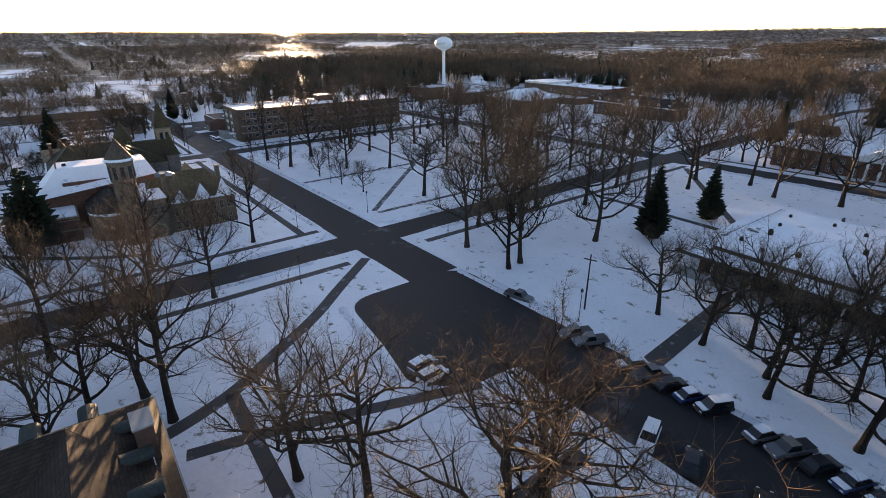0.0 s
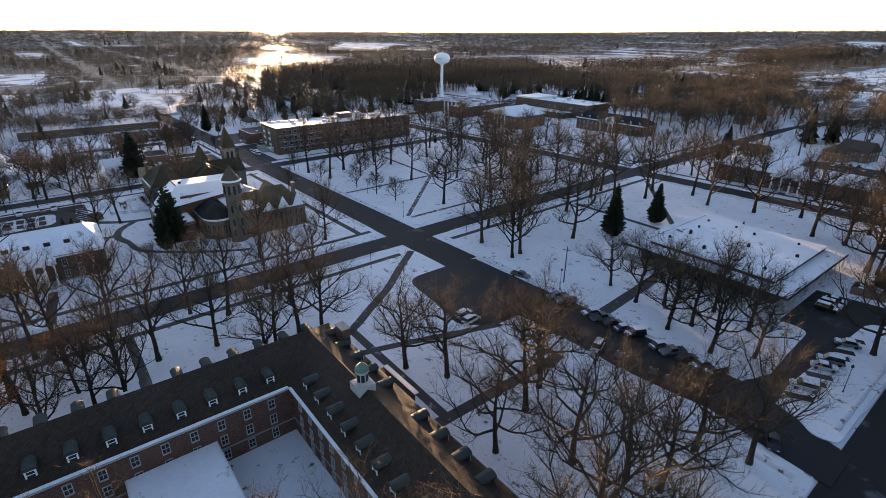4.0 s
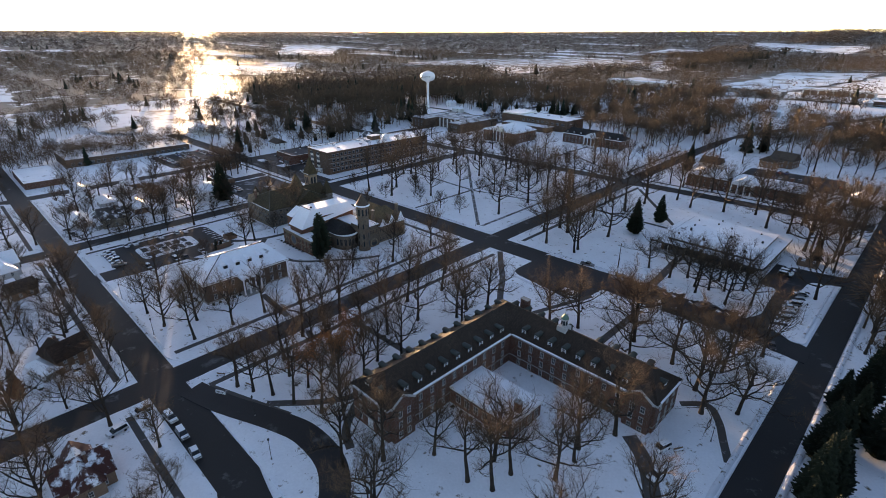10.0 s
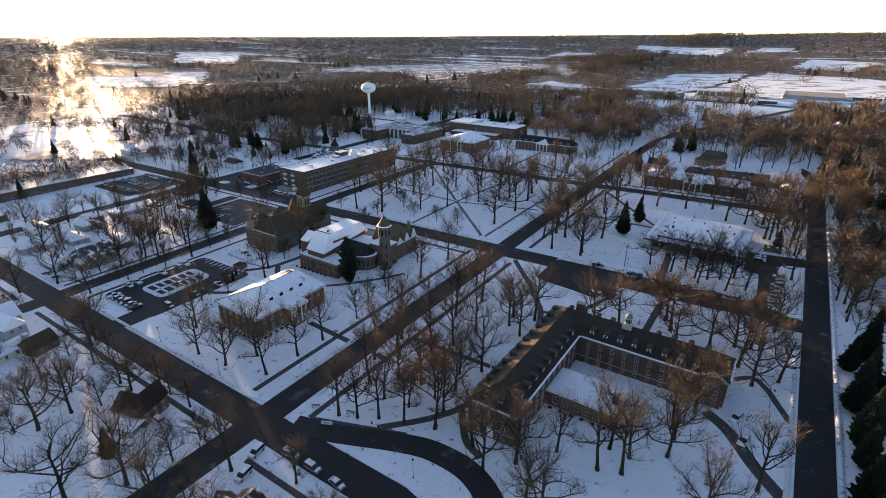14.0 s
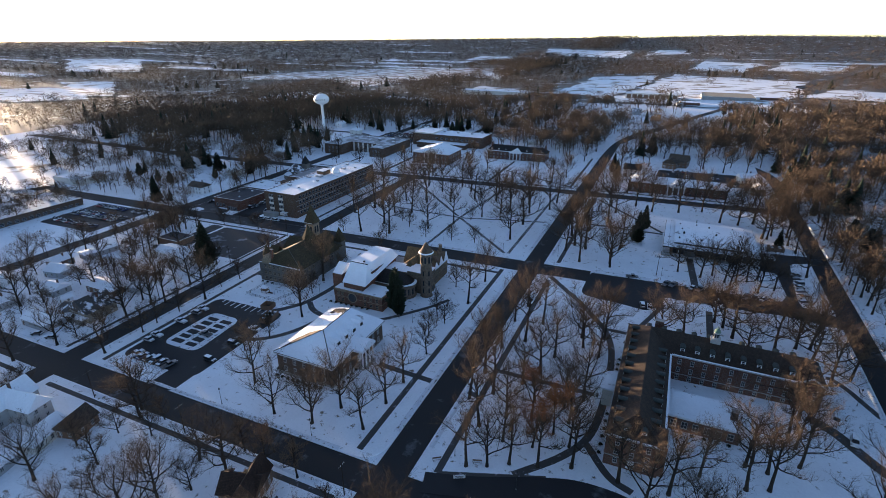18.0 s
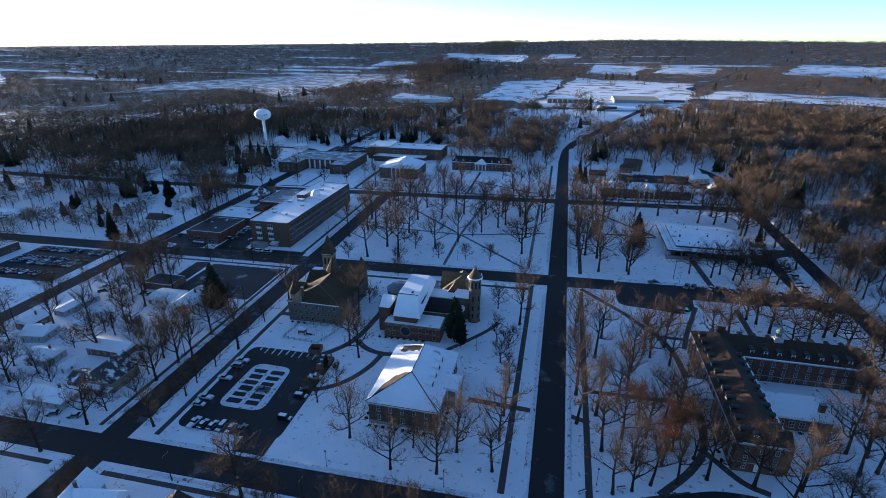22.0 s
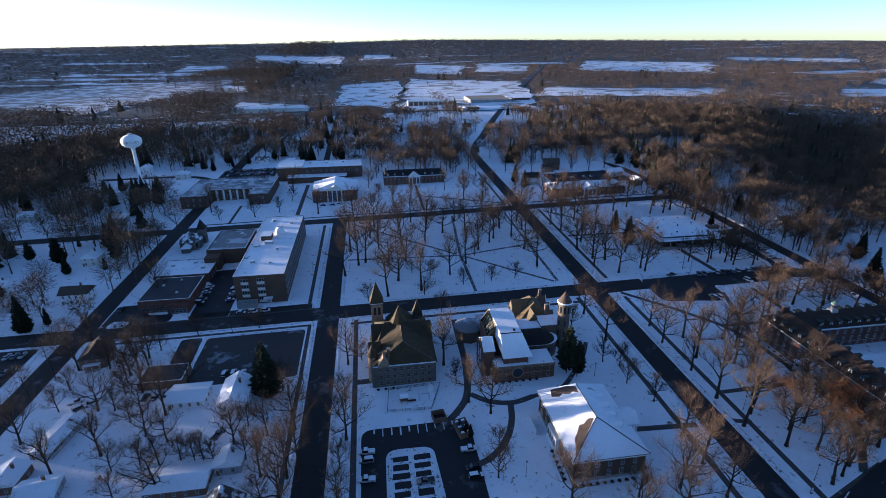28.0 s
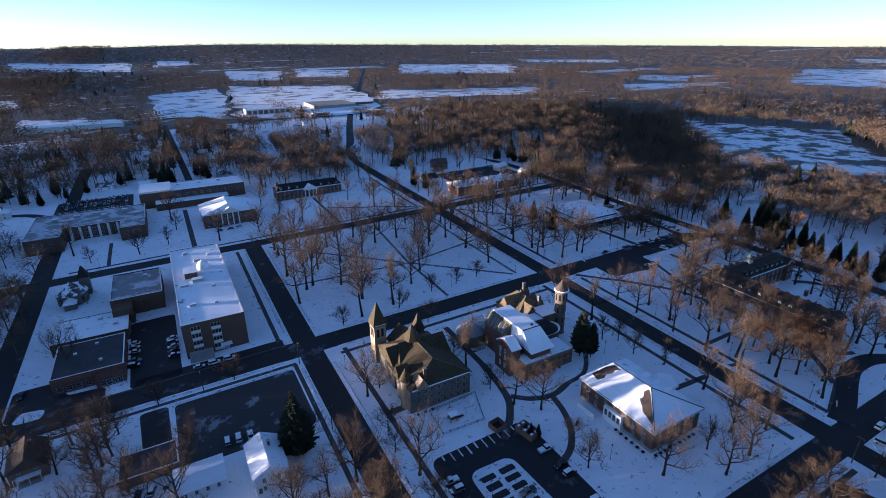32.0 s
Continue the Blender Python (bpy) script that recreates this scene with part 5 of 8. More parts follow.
def student_centre():
    cx, cy = 90.0, 51.0
    t = thing("student_centre", cx, cy, "low glass-walled hall with wide snowy roof and dark eaves", "building")
    hx, hy = 17.6, 17.4
    part("wall", box(-hx, hx, -hy, hy, -1.5, 3.9), BRICK, t)
    part("roof_slab", box(-hx - 3.6, hx + 3.6, -hy - 3.6, hy + 3.6, 3.9, 4.5), FASCIA, t, "dark overhanging roof edge")
    part("roof_snow", box(-hx - 3.45, hx + 3.45, -hy - 3.45, hy + 3.45, 4.5, 4.68, 0.05), SNOW_ROOF, t, "flat roof brim under snow")
    part("raised_roof", box(-hx + 1.4, hx - 1.4, -hy + 1.4, hy + 1.4, 4.6, 5.5), FASCIA, t)
    part("raised_snow", box(-hx + 1.2, hx - 1.2, -hy + 1.2, hy + 1.6, 5.5, 5.72, 0.06), SNOW_ROOF, t, "raised middle roof under snow")
    part("roof_seam", box(-hx - 3.4, hx + 3.4, -hy - 1.1, -hy - 0.95, 4.66, 4.80, 0.02), SNOW_WORN, t, "low roof joint")
    part("roof_seam", box(-hx - 1.1, -hx - 0.95, -hy - 3.4, hy + 3.4, 4.66, 4.80, 0.02), SNOW_WORN, t, "low roof joint")
    for f, w, a in (("S", -hy, hx), ("W", -hx, hy), ("E", hx, hy)):
        window_row(t, f, w, -a + 1, a - 1, 12, 0.3, w=2.4, h=3.1, trim=BLACK, bars=False, sill=False)
    for i in range(7):
        q = -hx - 3.1 + i * (2 * hx + 6.2) / 6
        for x, y in ((q, -hy - 3.1), (q, hy + 3.1), (-hx - 3.1, q), (hx + 3.1, q)):
            part("post", box(x - 0.13, x + 0.13, y - 0.13, y + 0.13, -1.5, 3.9), CREAM, t)
    part("terrace", box(-hx - 3.8, hx + 3.8, -hy - 3.8, -hy, -1.2, 0.1), CONCRETE, t, "paved terrace under the eaves")
    part("terrace_rail", box(-hx - 3.4, -1, -hy - 3.5, -hy - 3.4, 0.1, 1.1), STEEL, t, "thin terrace railing")
    for x, y, w, u in ((-14, -10, 0.8, 0.8), (-9, -12.5, 0.7, 0.6), (-4, -10, 1.0, 0.9), (5, -12, 0.7, 0.6), (12, -11, 0.8, 0.7), (14, 4, 0.9, 0.8), (-13, 5, 0.7, 0.7), (-12, -2, 1.0, 1.2), (0, 12, 0.8, 0.7), (3, 1, 0.9, 1.0), (-14, 13, 0.7, 0.6), (11, 14, 0.7, 0.6), (-6, 14, 0.7, 0.6)):
        part("roof_vent", lathe([(w / 2, 5.6), (w / 2, 5.7 + u * 0.6), (w * 0.32, 5.7 + u)], 8, None, x, y), SLATE, t, "small dark roof vent")
    part("entrance_canopy", box(-11.5, -6.5, -hy - 9.5, -hy - 3.6, 3.1, 3.4), FASCIA, t, "low entrance canopy")
    for x in (-11.2, -6.8):
        part("post", box(x - 0.15, x + 0.15, -hy - 9.3, -hy - 9.0, -1, 3.1), CREAM, t)


student_centre()


def northern_halls():
    # gymnasium
    t, hx, hy = flat_hall("gymnasium", -178, -103, 238, 266, 10.5, BRICK_TAN, "large tan gymnasium with snowy flat roof", SNOW_ROOF, 0.5)
    part("front_wing", box(-hx + 10, hx - 14, -hy - 11, -hy, -1.5, 4.6), BRICK_TAN, t)
    part("front_wing_snow", box(-hx + 9.8, hx - 13.8, -hy - 11.2, -hy, 4.6, 4.9, 0.05), SNOW_ROOF, t)
    part("raised_roof", box(-hx + 0.4, -hx + 22, -hy + 0.4, hy - 0.4, 10.6, 12.0), CREAM, t)
    part("raised_snow", box(-hx + 0.2, -hx + 22.2, -hy + 0.2, hy - 0.2, 12.0, 12.25, 0.05), SNOW_ROOF, t)
    window_row(t, "S", -hy, -hx + 24, hx - 2, 9, 6.5, w=2.6, h=1.8, trim=STEEL)
    for x in (-10, 5, 20):
        roof_unit(t, x, 4, 10.7, 2.2, 2.2, 1.1)
    # courtyard hall with two end wings
    t, hx, hy = flat_hall("courtyard_hall", -240, -175, 190, 226, 8.2, BRICK_TAN, "brown brick hall with projecting end wings", SNOW_WORN, 0.6)
    for x0, x1 in ((-hx, -hx + 19), (hx - 15, hx)):
        w = part("end_wing", box(x0, x1, -hy - 17, -hy + 0.2, -1.5, 8.6), BRICK_TAN, t, "projecting brick wing")
        part("wing_snow", box(x0 + 0.2, x1 - 0.2, -hy - 16.8, -hy, 8.6, 8.85, 0.05), SNOW_WORN, w)
        for z in (1.0, 4.6):
            window_row(w, "S", -hy - 17, x0 + 3, x1 - 3, 3, z, w=1.5, h=1.9, trim=STEEL)
    for i in range(6):
        part("pier", box(-11 + i * 5.2, -9.6 + i * 5.2, -hy - 0.5, -hy, -1.5, 8.2), CREAM, t, "pale pier")
    for z in (1.0, 4.6):
        window_row(t, "S", -hy, -12, 17, 7, z, w=2.0, h=2.2, trim=STEEL)
    for x, y in ((-20, 2), (-8, 5), (8, 0), (20, 6), (27, -6)):
        roof_unit(t, x, y, 8.4, 3.4, 2.6, 1.6)
    # brick hall with a gabled front
    cx, cy = -124.0, 181.0
    t = thing("gabled_hall", cx, cy, "brown brick hall with bright snowy gable roof", "building")
    part("wall", box(-17, 17, -14, 14, -1.5, 8.8), BRICK, t)
    part("cornice", box(-17.6, 17.6, -14.6, 14.6, 8.8, 9.3), WHITE, t)
    part("roof_snow", ridge_roof(-17.6, 17.6, -14.6, 14.6, 9.4, 14.0, "y", 6, 3, 0.1), SNOW_ROOF, t, "snowy hipped roof")
    part("front_gable", ridge_roof(-7, 7, -15.4, -6, 9.3, 12.8, "y", thick=0.3), CREAM, t, "white front pediment")
    for x in (-5.4, -1.8, 1.8, 5.4):
        part("column", lathe([(0.45, -1), (0.38, 8.8)], 10, None, x, -15.0), WHITE, t)
    for z in (1.0, 5.0):
        window_row(t, "S", -14, -16, 16, 9, z, w=1.3, h=2.3)
        window_row(t, "E", 17, -13, 13, 7, z, w=1.3, h=2.3)
        window_row(t, "W", -17, -13, 13, 7, z, w=1.3, h=2.3)
    # long hall with dormers and a white portico
    cx, cy = -58.5, 210.0
    t = thing("dormered_hall", cx, cy, "long brick hall with dark roof, dormers and white portico", "building")
    part("wall", box(-26, 26, -7, 7, -1.5, 6.8), BRICK, t)
    part("cornice", box(-26.5, 26.5, -7.5, 7.5, 6.8, 7.15), WHITE, t)
    part("roof", ridge_roof(-26.6, 26.6, -7.6, 7.6, 7.2, 11.4, "x", 4, 4, 0.1), SLATE, t)
    part("gutter_snow", box(-26.4, 26.4, -7.9, -7.0, 7.15, 7.4, 0.05), SNOW_ROOF, t)
    for i in range(8):
        if i not in (3, 4):
            dormer(t, "S", -22.5 + i * 6.4, -6.3, 8.0, SLATE)
    part("pediment", ridge_roof(-5.5, 5.5, -10.2, -3, 7.0, 10.2, "y", thick=0.6), WHITE, t, "white pediment")
    for x in (-4.6, -1.6, 1.6, 4.6):
        part("column", lathe([(0.42, -0.6), (0.34, 6.4)], 10, None, x, -9.6), WHITE, t)
    for z in (0.8, 3.9):
        window_row(t, "S", -7, -25, 25, 15, z, w=1.1, h=1.8)
        window_row(t, "E", 26, -6, 6, 3, z, w=1.1, h=1.8)
    for x in (-24, 24):
        chimney(t, x, 0, 9.5, 13.2, 1.4, 1.0)
    # hall on the north-east block
    cx, cy = 72.0, 148.0
    t = thing("portico_hall", cx, cy, "long dark brick hall with snowy roof and white portico", "building")
    part("wall", box(-30, 30, -9, 9, -1.5, 6.4), BRICK, t)
    part("cornice", box(-30.5, 30.5, -9.5, 9.5, 6.4, 6.8), WHITE, t)
    part("roof_snow", ridge_roof(-30.6, 30.6, -9.6, 9.6, 6.85, 9.6, "x", 8, 8, 0.1), SNOW_ROOF, t, "low snowy hipped roof")
    part("pediment", ridge_roof(-6, 6, -13, -4, 6.6, 9.6, "y", thick=0.6), WHITE, t, "white pediment")
    for x in (-5, -1.7, 1.7, 5):
        part("column", lathe([(0.42, -0.6), (0.34, 6.0)], 10, None, x, -12.4), WHITE, t)
    for z in (0.6, 3.6):
        window_row(t, "S", -9, -29, 29, 16, z, w=1.1, h=1.7)
        window_row(t, "W", -30, -8, 8, 4, z, w=1.1, h=1.7)
    for x in (-22, 20):
        chimney(t, x, 1, 7.5, 11.4, 1.6, 1.0)


northern_halls()


# ---- water tower ----
def water_tower():
    x, y = -297.0, 248.7
    t = thing("water_tower", x, y, "white pedestal water tower with a round tank", "water tower")
    st = part("stem", lathe([(4.2, -1), (3.6, 1.0), (2.4, 4.5), (1.7, 8), (1.45, 12), (1.4, 33.4), (1.9, 34.4), (3.4, 35.2)], 24), TOWER_WHITE, t, "white tapered stem")
    tank = part("tank", lathe([(3.4, 35.2), (6.0, 36.2), (7.7, 38.0), (8.3, 40.3), (7.9, 42.4), (6.3, 44.3), (3.6, 45.6), (1.0, 46.1), (0.3, 46.2), (0.25, 47.0)], 32), TOWER_WHITE, t, "white spheroid tank with dark lettering")
    for o in (st, tank):
        for p in o.data.polygons:
            p.use_smooth = True
    # lettering wrapped round the tank, facing south and south-east
    for base in (-65.0, 115.0):
        for i, ch in enumerate("OLIVET"):
            cu = bpy.data.curves.new("letter", "FONT")
            cu.body, cu.size, cu.extrude, cu.align_x = ch, 2.7, 0.04, "CENTER"
            a = radians(base + (i - 2.5) * 13.5)
            ob = new("letter", cu)
            cu.materials.append(BLACK)
            ob.parent = tank
            ob.location = (8.36 * math.cos(a), 8.36 * math.sin(a), 39.4)
            ob.rotation_euler = (radians(90), 0, a + radians(90))
    part("rail", lathe([(1.6, 46.0), (1.6, 46.9), (1.55, 46.9)], 16), STEEL, t)


water_tower()

# ---- trees ----
def grow(rng, p, d, length, steps, bend, lift):
    out = [p.copy()]
    d = d.normalized()
    for _ in range(steps):
        d = (d + Vector((rng.uniform(-1, 1), rng.uniform(-1, 1), rng.uniform(-1, 1))) * bend + Vector((0, 0, lift))).normalized()
        p = p + d * (length / steps)
        out.append(p.copy())
    return out, d


def bare_tree(seed, h, spread=1.0, limbs=7, leafy=0.0, bole=0.34, thick=1.0, rise0=0.45, bend=0.30):
    """Meshes of a leafless tree: trunk with limbs, twigs, and any leaves that still hang."""
    rng = random.Random(seed)
    tv, tf, wv, wf, lv, lf = [], [], [], [], [], []
    trunk, _ = grow(rng, Vector((0, 0, -0.4)), Vector((rng.uniform(-0.06, 0.06), rng.uniform(-0.06, 0.06), 1)), h * 0.72, 8, 0.05, 0.06)
    r0 = h * 0.021 * thick
    tube(tv, tf, trunk, [r0 * (1.35 if i == 0 else 1 - 0.09 * i) for i in range(9)], 7)
    arms = []
    for i in range(limbs + 3):
        f = bole + (0.97 - bole) * (i + rng.random() * 0.6) / (limbs + 3)
        k = f * 8
        base = trunk[int(k)].lerp(trunk[min(8, int(k) + 1)], k % 1)
        a = i * 2.4 + rng.uniform(-0.5, 0.5)
        rise = rise0 + 0.8 * f + rng.uniform(-0.15, 0.25)
        d = Vector((math.cos(a), math.sin(a), rise))
        ln = h * (0.50 - 0.22 * f) * spread * rng.uniform(0.8, 1.15)
        path, _ = grow(rng, base, d, ln, 5, bend, 0.05)
        ra = r0 * (0.60 - 0.3 * f)
        tube(tv, tf, path, [ra * (1 - 0.16 * j) for j in range(6)], 5)
        arms.append((path, ra, ln))
    arms.append((trunk[5:], r0 * 0.4, h * 0.3))
    for path, ra, ln in arms:
        for j in range(7):
            f = 0.25 + 0.75 * (j + rng.random()) / 7
            k = f * (len(path) - 1)
            base = path[int(k)].lerp(path[min(len(path) - 1, int(k) + 1)], k % 1)
            along = (path[min(len(path) - 1, int(k) + 1)] - path[max(0, int(k) - 1)]).normalized()
            side = Vector((rng.uniform(-1, 1), rng.uniform(-1, 1), rng.uniform(-0.2, 0.9)))
            sub, sd = grow(rng, base, along * 0.7 + side * 0.8, ln * rng.uniform(0.3, 0.5), 3, 0.28, 0.08)
            rs = ra * 0.42
            tube(tv, tf, sub, [rs, rs * 0.75, rs * 0.5, rs * 0.3], 4)
            for m in range(9):
                q = sub[1 + m % 3]
                tw, td = grow(rng, q, sd * 0.5 + Vector((rng.uniform(-1, 1), rng.uniform(-1, 1), rng.uniform(-0.3, 1))), ln * rng.uniform(0.14, 0.26), 1, 0.3, 0.06)
                rt = max(0.020, rs * 0.26)
                tube(wv, wf, tw, [rt, rt * 0.35], 3)
                for _ in range(6):
                    e = tw[0].lerp(tw[1], rng.choice((0.4, 0.7, 1.0)))
                    tip = e + (td * 0.4 + Vector((rng.uniform(-1, 1), rng.uniform(-1, 1), rng.uniform(-0.4, 0.9)))).normalized() * ln * rng.uniform(0.08, 0.16)
                    c = len(wv)
                    s = Vector((rng.uniform(-1, 1), rng.uniform(-1, 1), 0.1)).normalized() * 0.017
                    wv.extend([tuple(e + s), tuple(e - s), tuple(tip)])
                    wf.append((c, c + 1, c + 2))
                    if leafy and rng.random() < leafy:
                        for _ in range(3):
                            o = tip + Vector((rng.uniform(-0.5, 0.5), rng.uniform(-0.5, 0.5), rng.uniform(-0.5, 0.3)))
                            u, v = Vector((rng.uniform(-1, 1), rng.uniform(-1, 1), rng.uniform(-1, 1))) * 0.16, Vector((rng.uniform(-1, 1), rng.uniform(-1, 1), rng.uniform(-1, 1))) * 0.16
                            c = len(lv)
                            lv.extend([tuple(o - u), tuple(o + v), tuple(o + u), tuple(o - v)])
                            lf.append((c, c + 1, c + 2, c + 3))
    return (tv, tf), (wv, wf), (lv, lf)


def tree_proto(seed, h, label, **kw):
    a, b, c = bare_tree(seed, h, **kw)
    t = new("tree")
    tagged(t, label, "tree", "bare trees of the campus")
    part("trunk", poly_mesh("trunk", *a, BARK), None, t)
    part("crown", poly_mesh("crown", *b, TWIG), None, t)
    if c[0]:
        part("leaves", poly_mesh("leaves", *c, RUSSET), None, t, "a few clinging russet leaves")
    return t


TALL = "tall leafless oak with dark trunk standing in snow"
TREES = [tree_proto(11, 24, TALL, limbs=7, spread=0.95), tree_proto(12, 26, TALL, limbs=8, spread=0.85, bole=0.4), tree_proto(13, 22, TALL, limbs=8, spread=1.1, bole=0.28),
         tree_proto(14, 25, TALL, limbs=6, spread=0.9, bole=0.45), tree_proto(15, 21, TALL, limbs=9, spread=1.15, bole=0.25)]
OAKS = [tree_proto(51, 22, "spreading leafless oak with crooked limbs in snow", limbs=8, spread=1.25, bole=0.26, rise0=0.1, bend=0.46, thick=1.15), tree_proto(52, 24, "spreading leafless oak with crooked limbs in snow", limbs=9, spread=1.15, bole=0.3, rise0=0.15, bend=0.44, thick=1.1),
        tree_proto(53, 21, "spreading leafless oak with crooked limbs in snow", limbs=8, spread=1.3, bole=0.24, rise0=0.05, bend=0.5, thick=1.2)]
SMALL = [tree_proto(21, 13, "small leafless maple with fine twigs in snow", limbs=9, spread=1.1, bole=0.2), tree_proto(22, 11, "small leafless maple with fine twigs in snow", limbs=8, spread=1.25, bole=0.16),
         tree_proto(23, 15, "slender leafless tree with upright limbs in snow", limbs=8, spread=0.8, bole=0.25)]
LEAFY = [tree_proto(31, 22, "leafless oak with some russet leaves still clinging", limbs=8, spread=0.95, leafy=0.35), tree_proto(32, 19, "leafless oak with some russet leaves still clinging", limbs=8, spread=1.05, leafy=0.5)]


def conifer_mesh(seed, h, r, droop=0.25, gap=0.55, fall=0.85, bare=0.07):
    """Trunk and needled boughs of a spruce."""
    rng = random.Random(seed)
    tv, tf, nv, nf = [], [], [], []
    tube(tv, tf, [Vector((0, 0, -0.4)), Vector((0, 0, h * 0.5)), Vector((0, 0, h))], [h * 0.016, h * 0.009, 0.02], 6)
    z = h * bare
    while z < h * 0.985:
        f = z / h
        reach = r * (1 - f) ** fall * min(1.0, 0.55 + 3 * (f - bare)) + 0.12
        n = max(5, int(9 + reach * 3.0))
        for k in range(n):
            a = rng.uniform(0, 2 * math.pi)
            ln = reach * rng.uniform(0.68, 1.1)
            d = Vector((math.cos(a), math.sin(a), 0))
            s = Vector((-d.y, d.x, 0))
            base = Vector((0, 0, z + rng.uniform(-0.3, 0.3)))
            mid = base + d * ln * 0.6 + Vector((0, 0, -droop * ln * 0.35))
            tip = base + d * ln + Vector((0, 0, -droop * ln * 0.4 + rng.uniform(0, 0.25)))
            w = 0.16 + 0.2 * ln
            c = len(nv)
            nv.extend([tuple(base), tuple(mid + s * w - Vector((0, 0, 0.18 * ln))), tuple(tip), tuple(mid - s * w - Vector((0, 0, 0.18 * ln))), tuple(mid + Vector((0, 0, 0.12)))])
            nf.extend([(c, c + 1, c + 4), (c + 1, c + 2, c + 4), (c + 2, c + 3, c + 4), (c + 3, c, c + 4)])
            for _ in range(3):
                g = rng.uniform(0.35, 0.95)
                q = base.lerp(tip, g)
                o = s * rng.choice((-1, 1)) * rng.uniform(0.25, 0.5) * ln * (1.1 - g) * 1.3
                c = len(nv)
                nv.extend([tuple(q), tuple(q + o + d * 0.3 * ln * 0.4 - Vector((0, 0, 0.15))), tuple(q + d * 0.35), tuple(q + o * 0.6 - d * 0.1 - Vector((0, 0, 0.4)))])
                nf.extend([(c, c + 1, c + 2), (c, c + 3, c + 1)])
        z += gap * (0.55 + 0.6 * (1 - f))
    return (tv, tf), (nv, nf)


def conifer_proto(seed, h, r, label, needles=NEEDLE, **kw):
    a, b = conifer_mesh(seed, h, r, **kw)
    t = new("conifer")
    tagged(t, label, "conifer", "evergreens of the campus")
    part("trunk", poly_mesh("trunk", *a, BARK), None, t)
    part("needles", poly_mesh("needles", *b, needles), None, t)
    return t


SPRUCE = [conifer_proto(41, 20, 5.4, "dark green spruce with drooping boughs in snow"), conifer_proto(42, 16, 4.6, "dark green spruce with drooping boughs in snow"), conifer_proto(43, 10, 2.9, "young dark green spruce in snow"),
          conifer_proto(44, 18, 6.2, "broad dark green pine standing in snow", fall=0.55, bare=0.16, droop=0.12, gap=0.95)]
RUSTY = conifer_proto(45, 12, 3.6, "rusty brown conifer beside the porch in snow", material("rusty_needles", (0.045, 0.020, 0.012), (0.085, 0.040, 0.022), 3.0, 0.8, 0.0, island=0.4))
USED = set()


def plant(proto, x, y, size=1.0, turn=None, dz=LAWN_Z):
    """Stands one tree at a place; the first of each kind is the model itself."""
    turn = random.uniform(0, 360) if turn is None else turn
    m = pose(x, y, gz(x, y) + dz, 0, 0, turn)
    if proto.name not in USED:
        USED.add(proto.name)
        ob = proto
        ob.matrix_basis = m
    else:
        ob = copy_thing(proto, m)
    ob.scale = (size, size, size * random.uniform(0.92, 1.08))
    return ob

# ---- where the trees stand ----
random.seed(5)


SQUARE = [(-93, 65), (-105, 44), (-101, 47), (-114 + 2, 31), (-90, 4), (-88, 40), (-78, 44), (-73, 7), (-56, 22), (-45, 34), (-7, 23), (-25, 62), (-21, 68), (-7, 48), (-36, 85), (-9, 69), (-13, 84), (-79, 68),
          (-110, 65), (-51, 84), (-64, 73), (-25, 82), (-108, 106), (-79, 93), (-98, 84), (-60, 100), (-40, 104), (-20, 106), (-95, 104), (-70, 108), (2, 96), (1, 80), (-84, 20), (-34, 52)]
SQUARE_SMALL = [(-36, 10), (-23, 11), (-38, 44), (-72, 2), (-76, 28), (-67, 20), (-51, 9), (-66, -16), (-100, 1)]
EAST_NORTH = [(23, 40), (33, 24), (24, 18), (27, 27), (25, 73), (22, 84), (33, 7), (47.5, 6.2), (49, 32), (97, 91), (114, 95), (127, 100), (47, 10), (40, 88), (36, 100),
              (60, 98), (75, 102), (88, 108), (50, 106), (108, 106), (30, 52), (38, 70), (128, 78), (116, 72)]
YARD = [(54, -70), (53, -94), (51, -106), (48, -99), (34, -94), (41, -109), (34, -111), (27, -102), (55, -122), (53, -115), (47, -125), (35, -130), (30, -132), (40, -127), (28, -117), (54, -58), (31, -56),
        (36, -120), (22, -45), (20.5, -58), (21.5, -77), (38, -87), (21, -107), (28, -70), (21, -93), (40, -76)]
YARD_EAST = [(72.5, -49), (80, -44.5), (90.5, -30), (99.8, -50.5), (108.8, -43), (117.6, -50.2), (119.9, -37.4), (96.1, -39.7), (93.3, -33.2), (128.3, -52.3), (119.1, -26), (125.7, -22.2), (115.5, -38.8), (122, -58), (46.5, -60), (48, -66),
             (127, 66), (121, 78), (128.9, 26.4), (106, 90), (118.4, 72), (118.6, 84)]
CENTRE_LAWN = [(76.8, 12.7), (86, 9.6), (95.6, 8.4), (100.2, 9.4), (107.8, 2.3), (114.3, 7.2), (100.3, 19.4), (91, 14), (109, 17), (104.5, 12), (97.5, 4)]
COURT = [(95, -112.3), (95.3, -104.2), (100.3, -104.6), (108, -92.3), (110.6, -79), (66.5, -122), (84.1, -128.4), (84.8, -112.1), (100.1, -110.4), (107.8, -99.3), (106.8, -88.6), (126.7, -98.8), (78, -121), (118, -116), (73, -128), (90, -133)]
MAIN_WEST = [(-1.5, -91), (-1.5, -108), (-2, -131), (-1.5, -52), (-1.5, -119), (-26, -127), (-13, -126), (-30, -136), (-17, -135), (-46, -127), (-65.5, -80), (-71, -57), (-59, -87), (-108, -91), (-108.5, -50), (-2, -30), (-109, -120)]
MAIN_SMALL = [(-9, -66), (-6, -80), (-60.5, -104), (-63, -114), (-103, -48), (-68, -69), (-70, -46), (-12, -40), (-109, -70), (-4, -70)]
